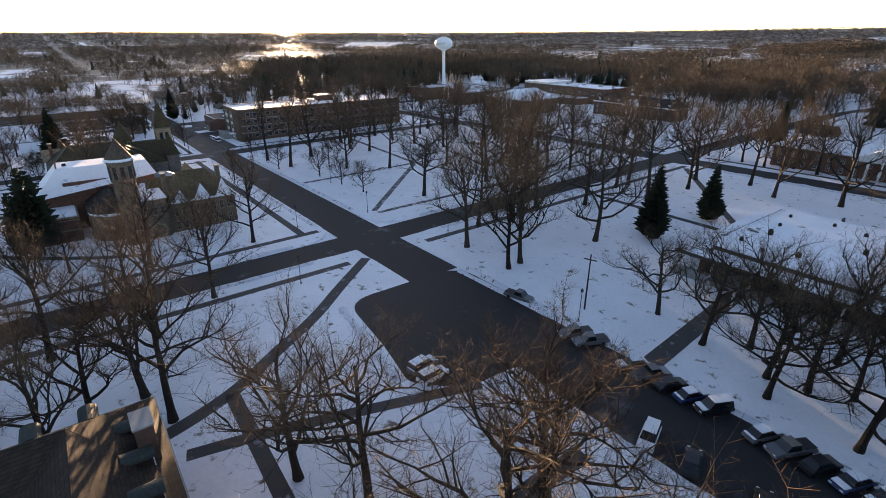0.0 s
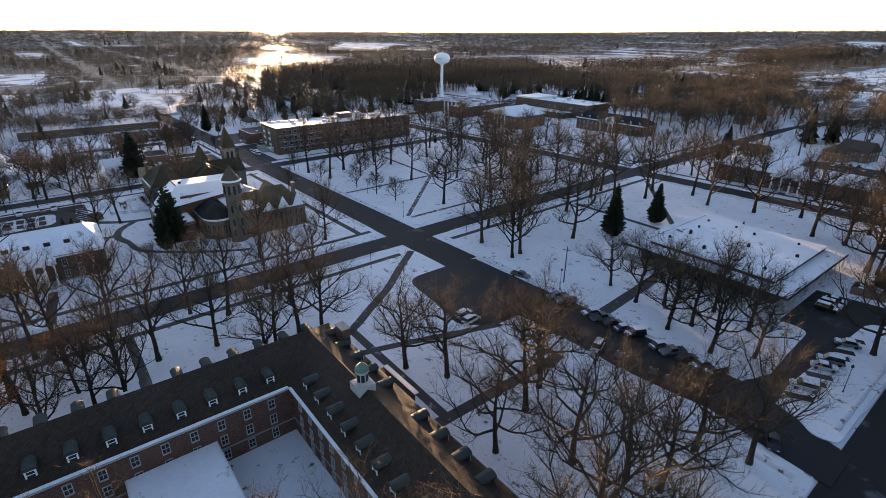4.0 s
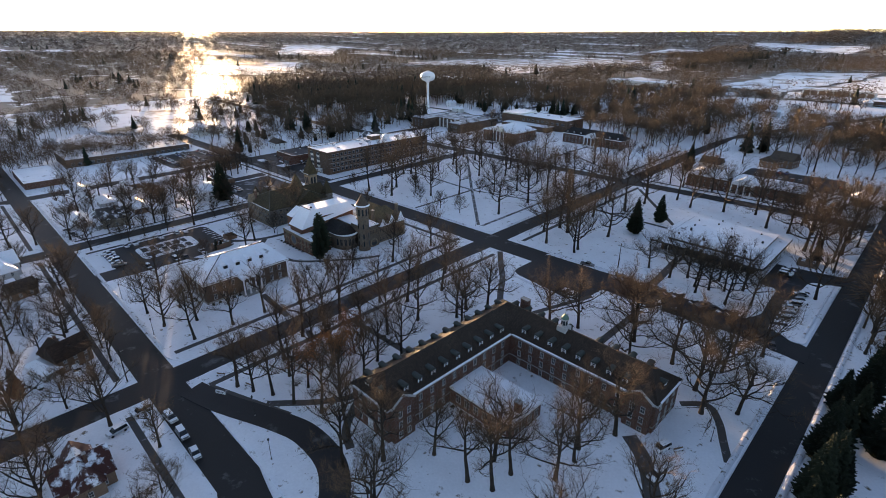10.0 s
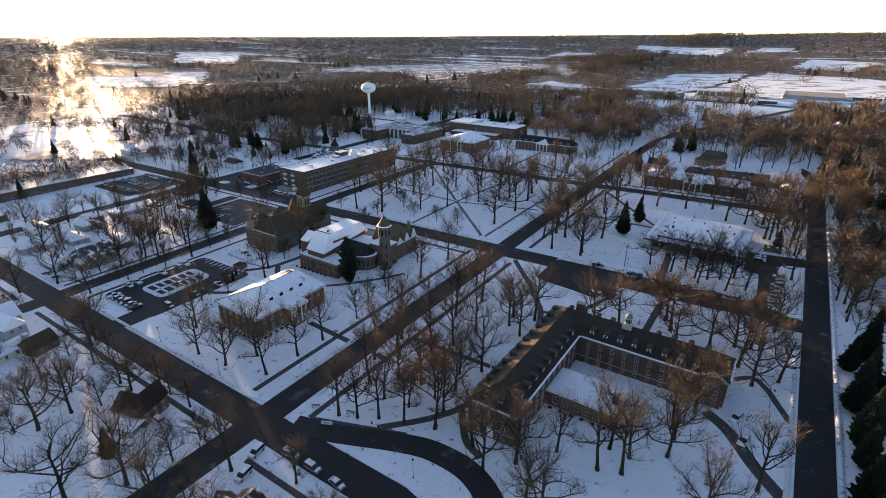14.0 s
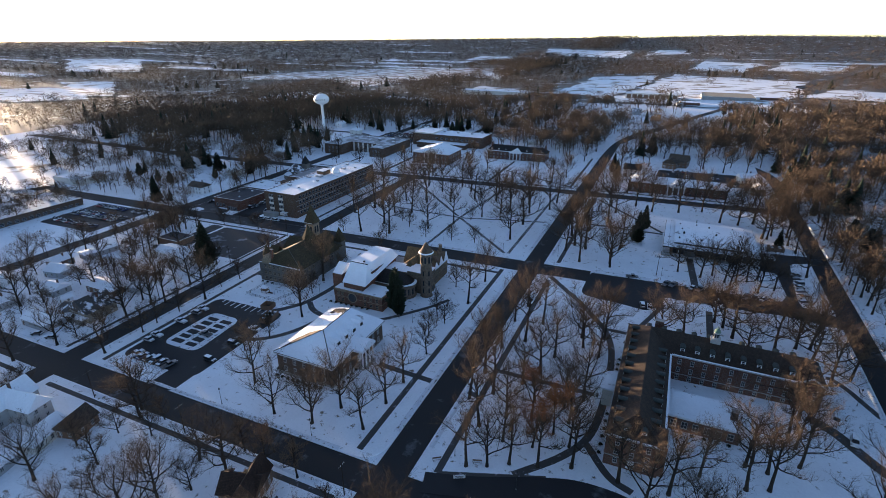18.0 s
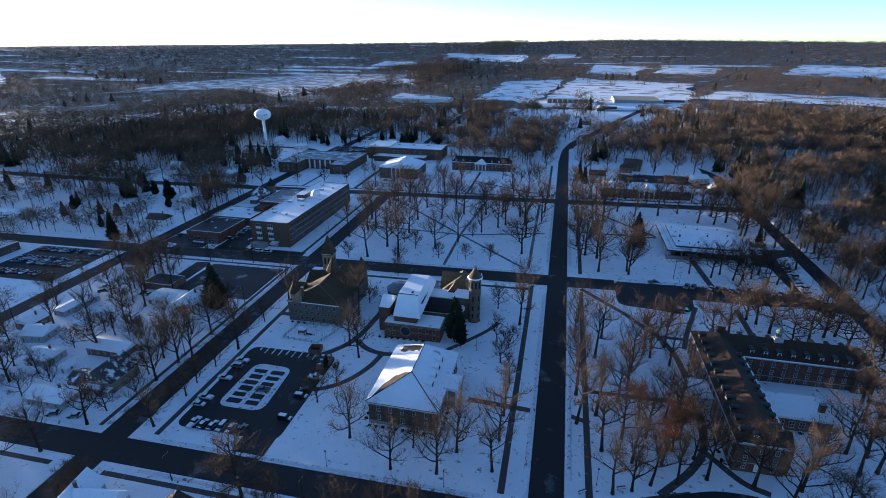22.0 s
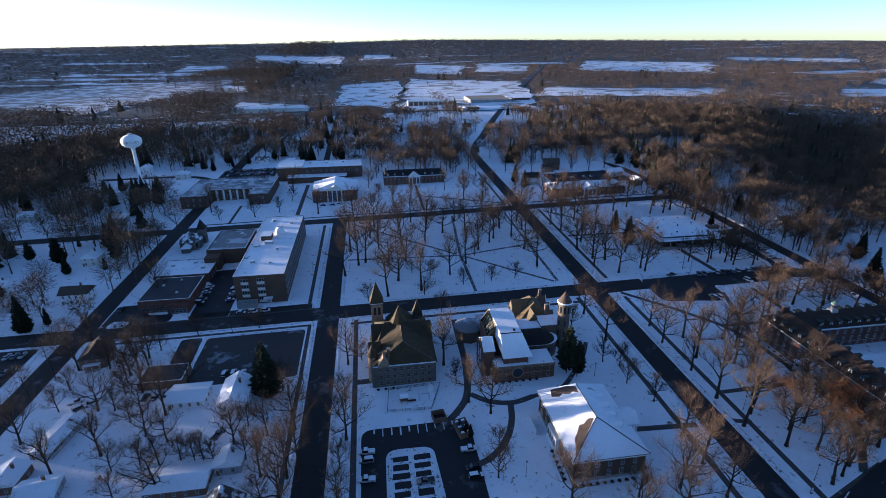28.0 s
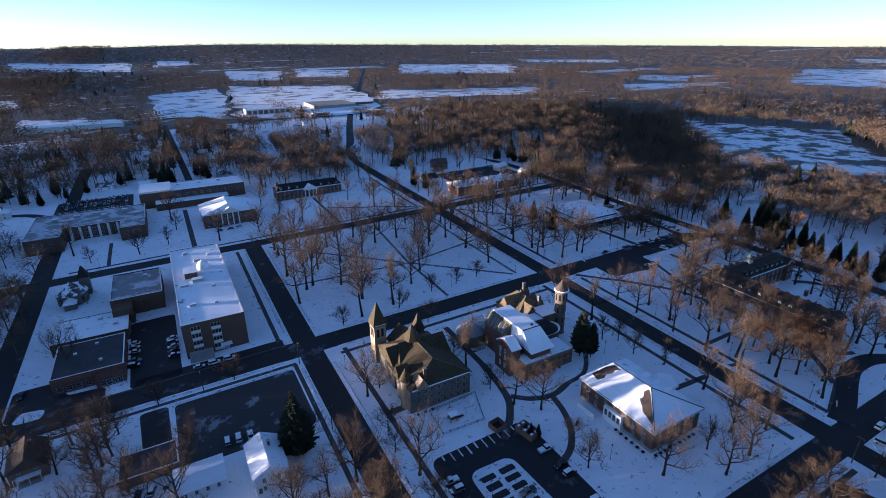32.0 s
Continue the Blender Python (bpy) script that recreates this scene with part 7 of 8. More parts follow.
# ---- houses ----
def house(x, y, w, d, h, rise, wall, roof, label, axis="y", turn=0.0, windows=2, snow=0.0, porch=None, chim=True, category="house", group="houses round the campus", far=False):
    """A gabled house w wide and d deep with its roof, windows, door and chimney."""
    t = thing("house", x, y, label, category, group, turn=turn, dz=0.1)
    part("wall", box(-w / 2, w / 2, -d / 2, d / 2, -1.5, h), wall, t)
    o = 0.45
    part("roof", ridge_roof(-w / 2 - o, w / 2 + o, -d / 2 - o, d / 2 + o, h, h + rise, axis, thick=0.15), roof, t)
    if axis == "y":
        for s in (-1, 1):
            part("gable", ridge_roof(-w / 2, w / 2, s * d / 2 - 0.08, s * d / 2 + 0.08, h - 0.02, h + rise * 0.9, "y", thick=0.05), wall, t)
    else:
        for s in (-1, 1):
            part("gable", ridge_roof(s * w / 2 - 0.08, s * w / 2 + 0.08, -d / 2, d / 2, h - 0.02, h + rise * 0.9, "x", thick=0.05), wall, t)
    floors = [1.0] if h < 4.5 else [0.9, 3.7]
    for z in floors:
        n = max(1, int(w / (5 if far else 3.2)))
        window_row(t, "S", -d / 2, -w / 2 + 0.6, w / 2 - 0.6, n, z, w=0.95, h=1.4)
        if far:
            continue
        n = max(1, int(d / 3.2))
        window_row(t, "E", w / 2, -d / 2 + 0.6, d / 2 - 0.6, n, z, w=0.95, h=1.4)
        window_row(t, "W", -w / 2, -d / 2 + 0.6, d / 2 - 0.6, n, z, w=0.95, h=1.4)
    door(t, "S", -w / 2 + 1.3 if w > 5 else 0, -d / 2 - 0.01, 0.05, 0.95, 2.05, BROWN)
    if chim:
        chimney(t, w * 0.16, d * 0.12, h + rise * 0.4, h + rise + 0.9, 0.7, 0.6)
    if porch:
        pw, pd = porch
        part("porch_roof", box(-pw / 2, pw / 2, -d / 2 - pd, -d / 2, 2.6, 2.85, 0.05), SNOW_ROOF, t, "snow on the porch roof")
        for px in (-pw / 2 + 0.2, 0, pw / 2 - 0.2):
            part("porch_post", box(px - 0.08, px + 0.08, -d / 2 - pd + 0.1, -d / 2 - pd + 0.26, -0.6, 2.6), WHITE, t)
        part("porch_floor", box(-pw / 2, pw / 2, -d / 2 - pd, -d / 2, -1, 0.05), CONCRETE, t)
    return t


TAN_SIDING = material("tan_siding", (0.22, 0.19, 0.145), (0.30, 0.26, 0.20), 1.0, 0.7, 0.1)
PATCHY = worn_snow("patchy_roof_snow", (0.07, 0.065, 0.06), 0.50, 0.35)
MAROON_SNOW = worn_snow("maroon_roof_with_snow", (0.075, 0.026, 0.020), 0.515, 0.30)
MAROON = courses("maroon_shingle", (0.055, 0.020, 0.016), (0.095, 0.034, 0.026), (0.03, 0.015, 0.014), 0.35, 0.2, 0.85)
house(-147, -67, 9.5, 15, 6.0, 3.0, WHITE, SNOW_ROOF, "white two-storey clapboard house with snowy gable roof", "y", windows=3)
house(-165, -61, 13, 10.5, 3.0, 1.2, WHITE, SNOW_ROOF, "low white garage with snow-covered roof", "x", chim=False, category="garage")
t, hx, hy = flat_hall("workshop", -186, -170, -53, -42, 3.2, BROWN, "low brown workshop with bare dark roof", TAR, 0.2)
house(-140.5, -118, 11.5, 12, 4.6, 4.6, TAN_SIDING, PATCHY, "tan two-storey house with snow-streaked gable roof", "y", porch=(12.5, 2.6))
house(-150, -121, 7, 7, 3.2, 1.6, BROWN, PATCHY, "small brown annexe with snow-streaked roof", "x", chim=False, category="annexe")
house(-156, -101.5, 17, 9, 3.2, 1.6, BROWN, SNOW_ROOF, "long low outbuilding with clean snow on its roof", "x", chim=False, category="outbuilding")
house(-143, -96, 8, 7, 3.4, 1.8, GREY, SNOW_ROOF, "small house with snow-covered gable roof", "y")
house(-202, -75, 7, 17, 3.0, 0.9, GREY, SNOW_ROOF, "long grey mobile home with snowy roof", "y", -8, chim=False)
house(-195, -99, 10, 9, 3.4, 2.2, GREY, SNOW_ROOF, "grey house with snowy gable roof", "x", 10)
house(-177, -112, 10, 8, 3.2, 2.0, GREY, SNOW_ROOF, "grey bungalow with snowy gable roof", "x")
house(-163, -116, 4, 4, 2.4, 1.0, WHITE, SNOW_ROOF, "small white shed under snow", "y", chim=False, category="shed")
house(-152, -131, 15, 8, 3.2, 2.2, GREY, SNOW_ROOF, "low house with wide snowy roof beside parked cars", "x")
house(-185, -130, 9, 9, 3.6, 2.4, GREY, SNOW_ROOF, "grey house with snowy gable roof", "y")
house(-207, -92, 8, 9, 3.4, 2.2, BROWN, SNOW_ROOF, "brown house with snowy gable roof", "y")
house(-210, -118, 9, 9, 4.8, 2.8, WHITE, SNOW_ROOF, "white house with snowy gable roof", "x")
def corner_house(x, y, turn):
    """A steep cross-gabled house with a wide snowy porch."""
    t = thing("house", x, y, "dark brown gabled house with wide snowy porch at the crossing", "house", "houses round the campus", turn=turn, dz=0.1)
    part("wall", box(-4.6, 4.6, -3.6, 3.6, -1.5, 4.4), BROWN, t)
    part("roof", ridge_roof(-5.1, 5.1, -4.1, 4.1, 4.4, 7.6, "x", thick=0.15), DARK_SHINGLE, t, "steep dark brown shingled roof")
    for sx in (-1, 1):
        part("gable", ridge_roof(sx * 4.6 - 0.08, sx * 4.6 + 0.08, -3.6, 3.6, 4.38, 7.2, "x", thick=0.05), BROWN, t)
    wing = part("cross_wing", box(-0.2, 4.6, -3.6, 5.4, -1.5, 4.6), BROWN, t, "taller brown cross wing")
    part("wing_roof", ridge_roof(-0.7, 5.1, -4.3, 5.9, 4.7, 8.8, "y", thick=0.15), DARK_SHINGLE, wing, "steep dark brown gable roof")
    for sy in (-3.6, 5.4):
        part("gable", ridge_roof(-0.2, 4.6, sy - 0.08, sy + 0.08, 4.6, 8.2, "y", thick=0.05), BROWN, wing)
    part("valley_snow", prism([(-2.6, 0.2), (-0.3, 0.2), (-0.3, 2.6), (-2.6, 2.6)], 6.35, 6.75), SNOW_ROOF, t, "snow lying in the roof valley")
    part("porch_roof", ridge_roof(-5.2, 5.2, -7.8, -2.8, 2.7, 3.9, "x", 2.2, 2.2, thick=0.2), SNOW_ROOF, t, "snow on the hipped porch roof")
    part("porch_floor", box(-5, 5, -7.6, -3.6, -1.2, 0.1), CONCRETE, t)
    for i in range(6):
        part("porch_post", box(-4.9 + i * 1.94, -4.74 + i * 1.94, -7.5, -7.34, 0.1, 2.6), WHITE, t)
    part("porch_rail", box(-4.9, 4.9, -7.46, -7.4, 0.85, 0.95), WHITE, t)
    for z in (0.9, 3.0):
        window_row(t, "E", 4.6, -3.2, 5.0, 3, z, w=0.9, h=1.3)
        window_row(t, "W", -4.6, -3.2, 3.2, 2, z, w=0.9, h=1.3)
    window_row(t, "S", -3.6, -4.4, 4.4, 4, 0.9, w=0.9, h=1.4)
    door(t, "S", 0, -3.62, 0.1, 0.95, 2.05, WHITE)
    chimney(t, -3.0, 0.6, 5.6, 8.4, 0.7, 0.6)


DARK_SHINGLE = courses("dark_brown_shingle", (0.040, 0.024, 0.017), (0.072, 0.044, 0.030), (0.02, 0.014, 0.012), 0.35, 0.2, 0.85)
corner_house(-16.0, -162.0, 18)
for k in range(3):
    sh = thing("planter", -10.6 + 1.7 * k, -171.0 + 0.9 * k, "round clipped bush capped with snow before the porch", "bush", "snowy bushes before the porch", dz=0.1)
    part("foliage", lathe([(0.5, -0.2), (0.75, 0.4), (0.6, 0.9), (0.1, 1.1)], 10), NEEDLE, sh)
    part("snow_cap", lathe([(0.72, 0.75), (0.68, 1.0), (0.3, 1.25), (0.05, 1.3)], 10), SNOW_ROOF, sh, "cap of snow")
house(37.5, -168.5, 9, 10, 3.6, 3.8, BROWN, MAROON_SNOW, "brown house with maroon gables patched with snow", "y")
house(37.5, -168.5, 12.5, 5.6, 3.62, 3.4, BROWN, MAROON_SNOW, "steep maroon cross wing of the maroon-roofed house", "x", chim=False, category="house wing")
# these clapboards take the duller white: shade is put into their paint
house(-104, -168, 8, 14, 5.6, 4.4, DULL_WHITE, SNOW_ROOF, "white two-storey clapboard house with snowy gable roof", "y", 8)
house(-97, -166, 11, 6.5, 5.62, 3.8, DULL_WHITE, SNOW_ROOF, "white cross wing of the clapboard house", "x", 8, chim=False, category="house wing")
house(-100, -177, 7, 4, 2.6, 1.2, DULL_WHITE, SNOW_ROOF, "white lean-to of the clapboard house under snow", "x", 8, chim=False, category="lean-to")
house(-83.5, -170, 6.5, 11, 2.9, 2.4, CREAM, SNOW_ROOF, "cream garage with snowy gable roof", "y", 14, chim=False, category="garage")
house(-78.5, -163.5, 7, 8, 3.0, 3.2, BROWN, SHINGLE, "dark brown garage with bare shingled gable roof", "y", 14, chim=False, category="garage")
house(-86, -182, 12, 7, 2.8, 1.6, GREY, SNOW_ROOF, "low shed with wide snowy roof", "x", 14, chim=False, category="shed")
house(-210, -29, 9.5, 12, 4.8, 3.4, BROWN, SHINGLE, "brown house with a bare dark shingled roof beside the street", "y", 6, porch=(6, 2.0))
house(-245, 29, 13, 9, 5.6, 2.8, WHITE, SHINGLE, "large white house with many windows beside the woods", "x")
house(-260, 78, 9, 10, 5.0, 3.0, CREAM, SNOW_ROOF, "cream house among bare trees", "y")
house(-290, 45, 10, 9, 4.8, 2.8, WHITE, SNOW_ROOF, "white house among bare trees", "x")
house(-275, 150, 10, 9, 4.6, 2.8, GREY, SNOW_ROOF, "grey house under bare trees", "y")
house(-250, 190, 9, 9, 4.8, 2.8, WHITE, SNOW_ROOF, "white house beside the courtyard hall", "x")
house(-345, 170, 11, 9, 4.6, 2.8, CREAM, SNOW_ROOF, "cream house in the woods", "x")
house(40, 185, 12, 10, 5.4, 3.4, CREAM, SLATE, "cream house with dark hipped roof and snowy porch", "x", porch=(10, 2.6))
house(72, 226, 14, 11, 5.2, 4.4, BROWN, SHINGLE, "large brown gabled house beside the car park", "x", -12)
house(66, 218, 10, 9, 4.6, 3.6, BROWN, SHINGLE, "steep brown cross wing of the gabled house", "y", -12, chim=False, category="house wing")
house(118, 190, 12, 8, 4.2, 2.6, CREAM, SNOW_ROOF, "cream cottage with snowy roof at the lane", "x", 20)
house(122, 160, 8, 8, 4.6, 2.6, TILE, SNOW_ROOF, "small tan cottage with snowy roof", "y")
house(165, 110, 9, 8, 4.2, 2.6, CREAM, SNOW_ROOF, "cream house among the trees east of the lane", "y", 15)
house(176, 60, 9, 8, 4.2, 2.6, GREY, SNOW_ROOF, "grey house among the trees", "x", -10)
random.seed(12)
for x, y in FAR_HOUSES[:22] + FAR_HOUSES[31:]:
    w, d = random.uniform(8, 13), random.uniform(8, 11)
    house(x, y, w, d, random.choice((3.4, 5.0)), random.uniform(2.2, 3.2), random.choice((WHITE, CREAM, GREY, BROWN)), random.choice((SNOW_ROOF, SNOW_ROOF, PATCHY)), "far house with snowy gable roof among bare trees", random.choice("xy"), random.uniform(-8, 8), group="far houses of the town", far=True)


def outlying():
    # the school beyond the car park
    t, hx, hy = flat_hall("school", -338, -300, -108, -22, 5.2, BRICK_TAN, "long low tan brick school with snowy flat roof", SNOW_ROOF, 0.6)
    window_row(t, "E", hx, -hy + 2, hy - 2, 20, 1.2, w=2.4, h=2.0, trim=STEEL)
    for x, y in ((-8, -20), (6, -5), (-4, 14), (8, 30)):
        roof_unit(t, x, y, 5.4, 2.4, 2.0, 1.2)
    t, hx, hy = flat_hall("school_wing", -300, -252, -139, -118, 4.2, BRICK, "low school wing with snowy flat roof", SNOW_ROOF, 0.4)
    # works and halls on the northern edge of the town
    t, hx, hy = flat_hall("factory", -22, 60, 722, 745, 9.0, CREAM, "long pale factory with dark window bays", SNOW_ROOF, 0.4)
    for i in range(9):
        part("bay", box(-hx + 2 + i * 9, -hx + 9 + i * 9, -hy - 0.2, -hy, 1.0, 7.4), BROWN, t, "dark window bay")
    t, hx, hy = flat_hall("warehouse", 95, 172, 725, 800, 6.0, CONCRETE, "wide warehouse with bare tan roof", material("tan_roof", (0.34, 0.27, 0.19), (0.44, 0.36, 0.26), 0.4), 0.3)
    t, hx, hy = flat_hall("store_row", -330, -200, 730, 760, 6.5, CREAM, "long pale store with snowy roof", SNOW_ROOF, 0.4)
    t, hx, hy = flat_hall("barn_row", 180, 212, 740, 752, 5.0, BRICK_RED, "row of red sheds by the road", SNOW_ROOF, 0.2)
    t, hx, hy = flat_hall("depot", 60, 92, 640, 660, 5.0, BRICK, "low brick depot with snowy roof", SNOW_ROOF, 0.3)
    t, hx, hy = flat_hall("garden_hall", -384, -352, 8, 30, 4.4, CREAM, "low pale hall with snowy roof beside the woods", SNOW_ROOF, 0.3)


outlying()

# ---- cars ----
def car_proto(kind, paint, snowy, label):
    t = new("car")
    tagged(t, label, "car", "parked cars")
    tall = {"sedan": 1.44, "van": 1.78, "pickup": 1.75}[kind]
    ln, wd = {"sedan": (4.6, 1.8), "van": (4.7, 1.88), "pickup": (5.5, 1.95)}[kind]
    sill, belt = 0.32, 0.88 if kind == "sedan" else 1.0
    side = [(-ln / 2, sill + 0.1), (-ln / 2 + 0.1, belt - 0.12), (-ln / 2 + 0.5, belt), (ln / 2 - 1.1, belt), (ln / 2 - 0.15, belt - 0.18), (ln / 2, sill + 0.15), (ln / 2 - 0.1, sill), (-ln / 2 + 0.1, sill)]
    bm = bmesh.new()
    a, b = [bm.verts.new((x, -wd / 2, z)) for x, z in side], [bm.verts.new((x, wd / 2, z)) for x, z in side]
    bm.faces.new(a)
    bm.faces.new(b[::-1])
    for i in range(len(side)):
        bm.faces.new((a[i - 1], b[i - 1], b[i], a[i]))
    bmesh.ops.recalc_face_normals(bm, faces=bm.faces[:])
    bmesh.ops.bevel(bm, geom=bm.edges[:], offset=0.06, segments=2, affect="EDGES")
    body = part("body", bm, paint, t)
    x0, x1, x2, x3 = {"sedan": (-1.75, -1.05, 0.45, 1.15), "van": (-2.2, -2.0, 0.55, 1.3), "pickup": (-0.55, -0.4, 0.75, 1.35)}[kind]
    bm = bmesh.new()
    lo = [bm.verts.new(p) for p in ((x0, -wd / 2 + 0.08, belt - 0.02), (x3, -wd / 2 + 0.08, belt - 0.02), (x3, wd / 2 - 0.08, belt - 0.02), (x0, wd / 2 - 0.08, belt - 0.02))]
    hi = [bm.verts.new(p) for p in ((x1, -wd / 2 + 0.24, tall - 0.06), (x2, -wd / 2 + 0.24, tall - 0.06), (x2, wd / 2 - 0.24, tall - 0.06), (x1, wd / 2 - 0.24, tall - 0.06))]
    bm.faces.new(hi)
    for i in range(4):
        bm.faces.new((lo[i], lo[(i + 1) % 4], hi[(i + 1) % 4], hi[i]))
    bm.faces.new(lo[::-1])
    part("window", bm, SMOKED, t, "dark car window glass")
    part("roof", box(x1 - 0.05, x2 + 0.05, -wd / 2 + 0.2, wd / 2 - 0.2, tall - 0.08, tall, 0.03), paint, t)
    if snowy:
        part("roof_snow", box(x1 - 0.02, x2 + 0.02, -wd / 2 + 0.22, wd / 2 - 0.22, tall, tall + 0.12, 0.05), SNOW_ROOF, t, "cap of snow on the roof")
        part("bonnet_snow", box(x3 + 0.05, ln / 2 - 0.2, -wd / 2 + 0.12, wd / 2 - 0.12, belt - 0.08, belt + 0.09, 0.05), SNOW_ROOF, t, "snow on the bonnet")
        part("rear_snow", box(-ln / 2 + 0.2, x0 - 0.02, -wd / 2 + 0.12, wd / 2 - 0.12, belt - 0.08, belt + 0.08, 0.05), SNOW_ROOF, t, "snow on the boot")
    elif kind == "pickup":
        part("load_bed", box(-ln / 2 + 0.15, x0 - 0.1, -wd / 2 + 0.15, wd / 2 - 0.15, belt, belt + 0.05), BLACK, t)
    wheel = bmesh.new()
    bmesh.ops.create_cone(wheel, cap_ends=True, segments=14, radius1=0.33, radius2=0.33, depth=0.24)
    bmesh.ops.rotate(wheel, verts=wheel.verts[:], matrix=Matrix.Rotation(radians(90), 3, "X"))
    wm = as_mesh("wheel", wheel, TYRE)
    for x in (-ln * 0.3, ln * 0.3):
        for y in (-wd / 2 + 0.1, wd / 2 - 0.1):
            part("wheel", wm, None, t, "", (x, y, 0.33))
    for y in (-wd / 2 + 0.3, wd / 2 - 0.3):
        part("headlight", box(ln / 2 - 0.1, ln / 2 + 0.01, y - 0.16, y + 0.16, belt - 0.32, belt - 0.2, 0.01), WHITE, t)
    return t


def far_car_proto(paint, label):
    """A plainer car for the far car parks."""
    t = new("car")
    tagged(t, label, "car", "cars in the far car parks")
    part("body", box(-2.3, 2.3, -0.9, 0.9, 0.25, 0.92, 0.12), paint, t)
    part("cabin", pyramid(-1.5, 1.3, -0.8, 0.8, 0.9, 2.1), SMOKED, t)
    part("roof", box(-1.1, 0.6, -0.66, 0.66, 1.36, 1.48, 0.05), SNOW_ROOF, t, "snow on the car roof")
    return t


FAR_CARS = [far_car_proto(p, n + " car with snow on its roof") for p, n in zip(PAINTS, ("black", "grey", "silver", "red", "blue", "white"))]
NAMES = ("black", "grey", "silver", "red", "blue", "white")
CARS = []
for i, (kind, p, sn) in enumerate((("sedan", 0, False), ("sedan", 2, True), ("van", 1, True), ("van", 0, True), ("pickup", 1, False), ("sedan", 1, True), ("van", 5, False), ("pickup", 2, True), ("sedan", 4, True), ("sedan", 5, True), ("van", 2, True))):
    what = {"sedan": "saloon car", "van": "estate van", "pickup": "pickup truck"}[kind]
    CARS.append(car_proto(kind, PAINTS[p], sn, f"{NAMES[p]} {what} " + ("capped with snow in a car park" if sn else "parked clear of snow")))


def park(x, y, turn, k=None, up=0.17, far=False):
    proto = random.choice(FAR_CARS if far else CARS) if k is None else CARS[k]
    m = pose(x, y, gz(x, y) + up, 0, 0, turn + random.choice((0, 180)) + random.uniform(-3, 3))
    if proto.name not in USED:
        USED.add(proto.name)
        proto.matrix_basis = m
        return proto
    return copy_thing(proto, m)


random.seed(21)
for i in range(6):
    for x in (-91.2, -84.4):
        if (i, x) == (3, -84.4):
            park(x, -102.3 - i * 3.3, 4, 4, 0.24)
        else:
            w = random.uniform(1.9, 2.5)
            laid("bare_bay", rounded(rect(x - 2.4 + random.uniform(-0.3, 0.3), x + 2.4 + random.uniform(-0.3, 0.3), -102.3 - i * 3.3 - w / 2, -102.3 - i * 3.3 + w / 2), 0.4), 0.1, LOT_Z + 0.085, LOT, "bare wet asphalt bay where a car kept off the snow", "parking bay")
for i in range(9):
    if i in (1, 3, 4, 7):
        park(-69.5, -98.5 - i * 3.6, 2)
for i in (0, 1, 3, 6, 7):
    park(-101.5, -98 - i * 3.6, 0)
for i in range(6):
    park(-97 + i * 3.3, -131.4, 84)
for i in range(11):
    w = random.uniform(-1.6, 0.6)
    laid("snow_rib", rounded(rect(-99 + i * 2.9 - 0.2, -99 + i * 2.9 + random.uniform(0.0, 0.35), -91.6 - w, -88.2), 0.2), 0.0, LOT_Z + 0.07, SNOW_BANK, "rib of old snow between parking bays", "snow")
# the dormitory car parks
park(58.2, -1.6, 12)
for i in range(12):
    if i not in (0, 6):
        park(80.0 + i * 2.9, -3.6 - 0.05 * i, 66, (0, 5, 4, 0, 8, 3)[i % 6])
for x in (72.5, 75.4):
    park(x, -3.4, 66, 4)
for x, y in ((92.5, -14.6), (97.5, -14.4), (104.9, -14.2), (108, -14), (119.5, -14.2), (122.8, -14.8), (126.2, -15.2)):
    park(x, y, 112, 6 if x < 94 else 0)
park(64.6, -27.2, 100)
park(67.4, -27.4, 98)
for i in range(10):
    if i in (1, 4, 5, 8):
        park(124.2 + 0.04 * i, 0.5 + i * 3.2, 22, None, 0.34)
    else:
        c, sn = math.cos(radians(22)), math.sin(radians(22))
        laid("bare_bay", [(124.6 + u * c - v * sn, 0.5 + i * 3.2 + u * sn + v * c) for u, v in ((-2.0, -0.9), (2.2, -0.8), (2.0, 0.9), (-2.1, 0.8))], 0.1, LOT_Z + 0.175, LOT, "bare wet asphalt bay where a car kept off the snow", "parking bay")
for i in range(3):
    park(116.5, 40 + i * 3.0, 8)
# beside the science hall and its drive
for i in range(5):
    park(-168.2, 14 + i * 3.6, 12)
for i in range(6):
    if i != 2:
        park(-182.6, 14 + i * 3.6, 172)
park(-219, 14, 80, 0)
for i in range(3):
    park(-160 + i * 5.6, -0.2, 0, None, 0.2)
# the school car park
for r, y in enumerate((-20, -32, -37, -49)):
    for i in range(15):
        if random.random() < 0.82:
            park(-286 + i * 3.0, y, 90, far=True)
# behind the courtyard hall
for r, y in enumerate((240, 252, 257, 270, 275, 286)):
    for i in range(15):
        if random.random() < 0.85:
            park(-232 + i * 3.1, y, 90, far=True)
for r, y in enumerate((176, 190, 204)):
    for i in range(18):
        if random.random() < 0.6:
            park(62 + i * 3.4, y, 90, far=True)
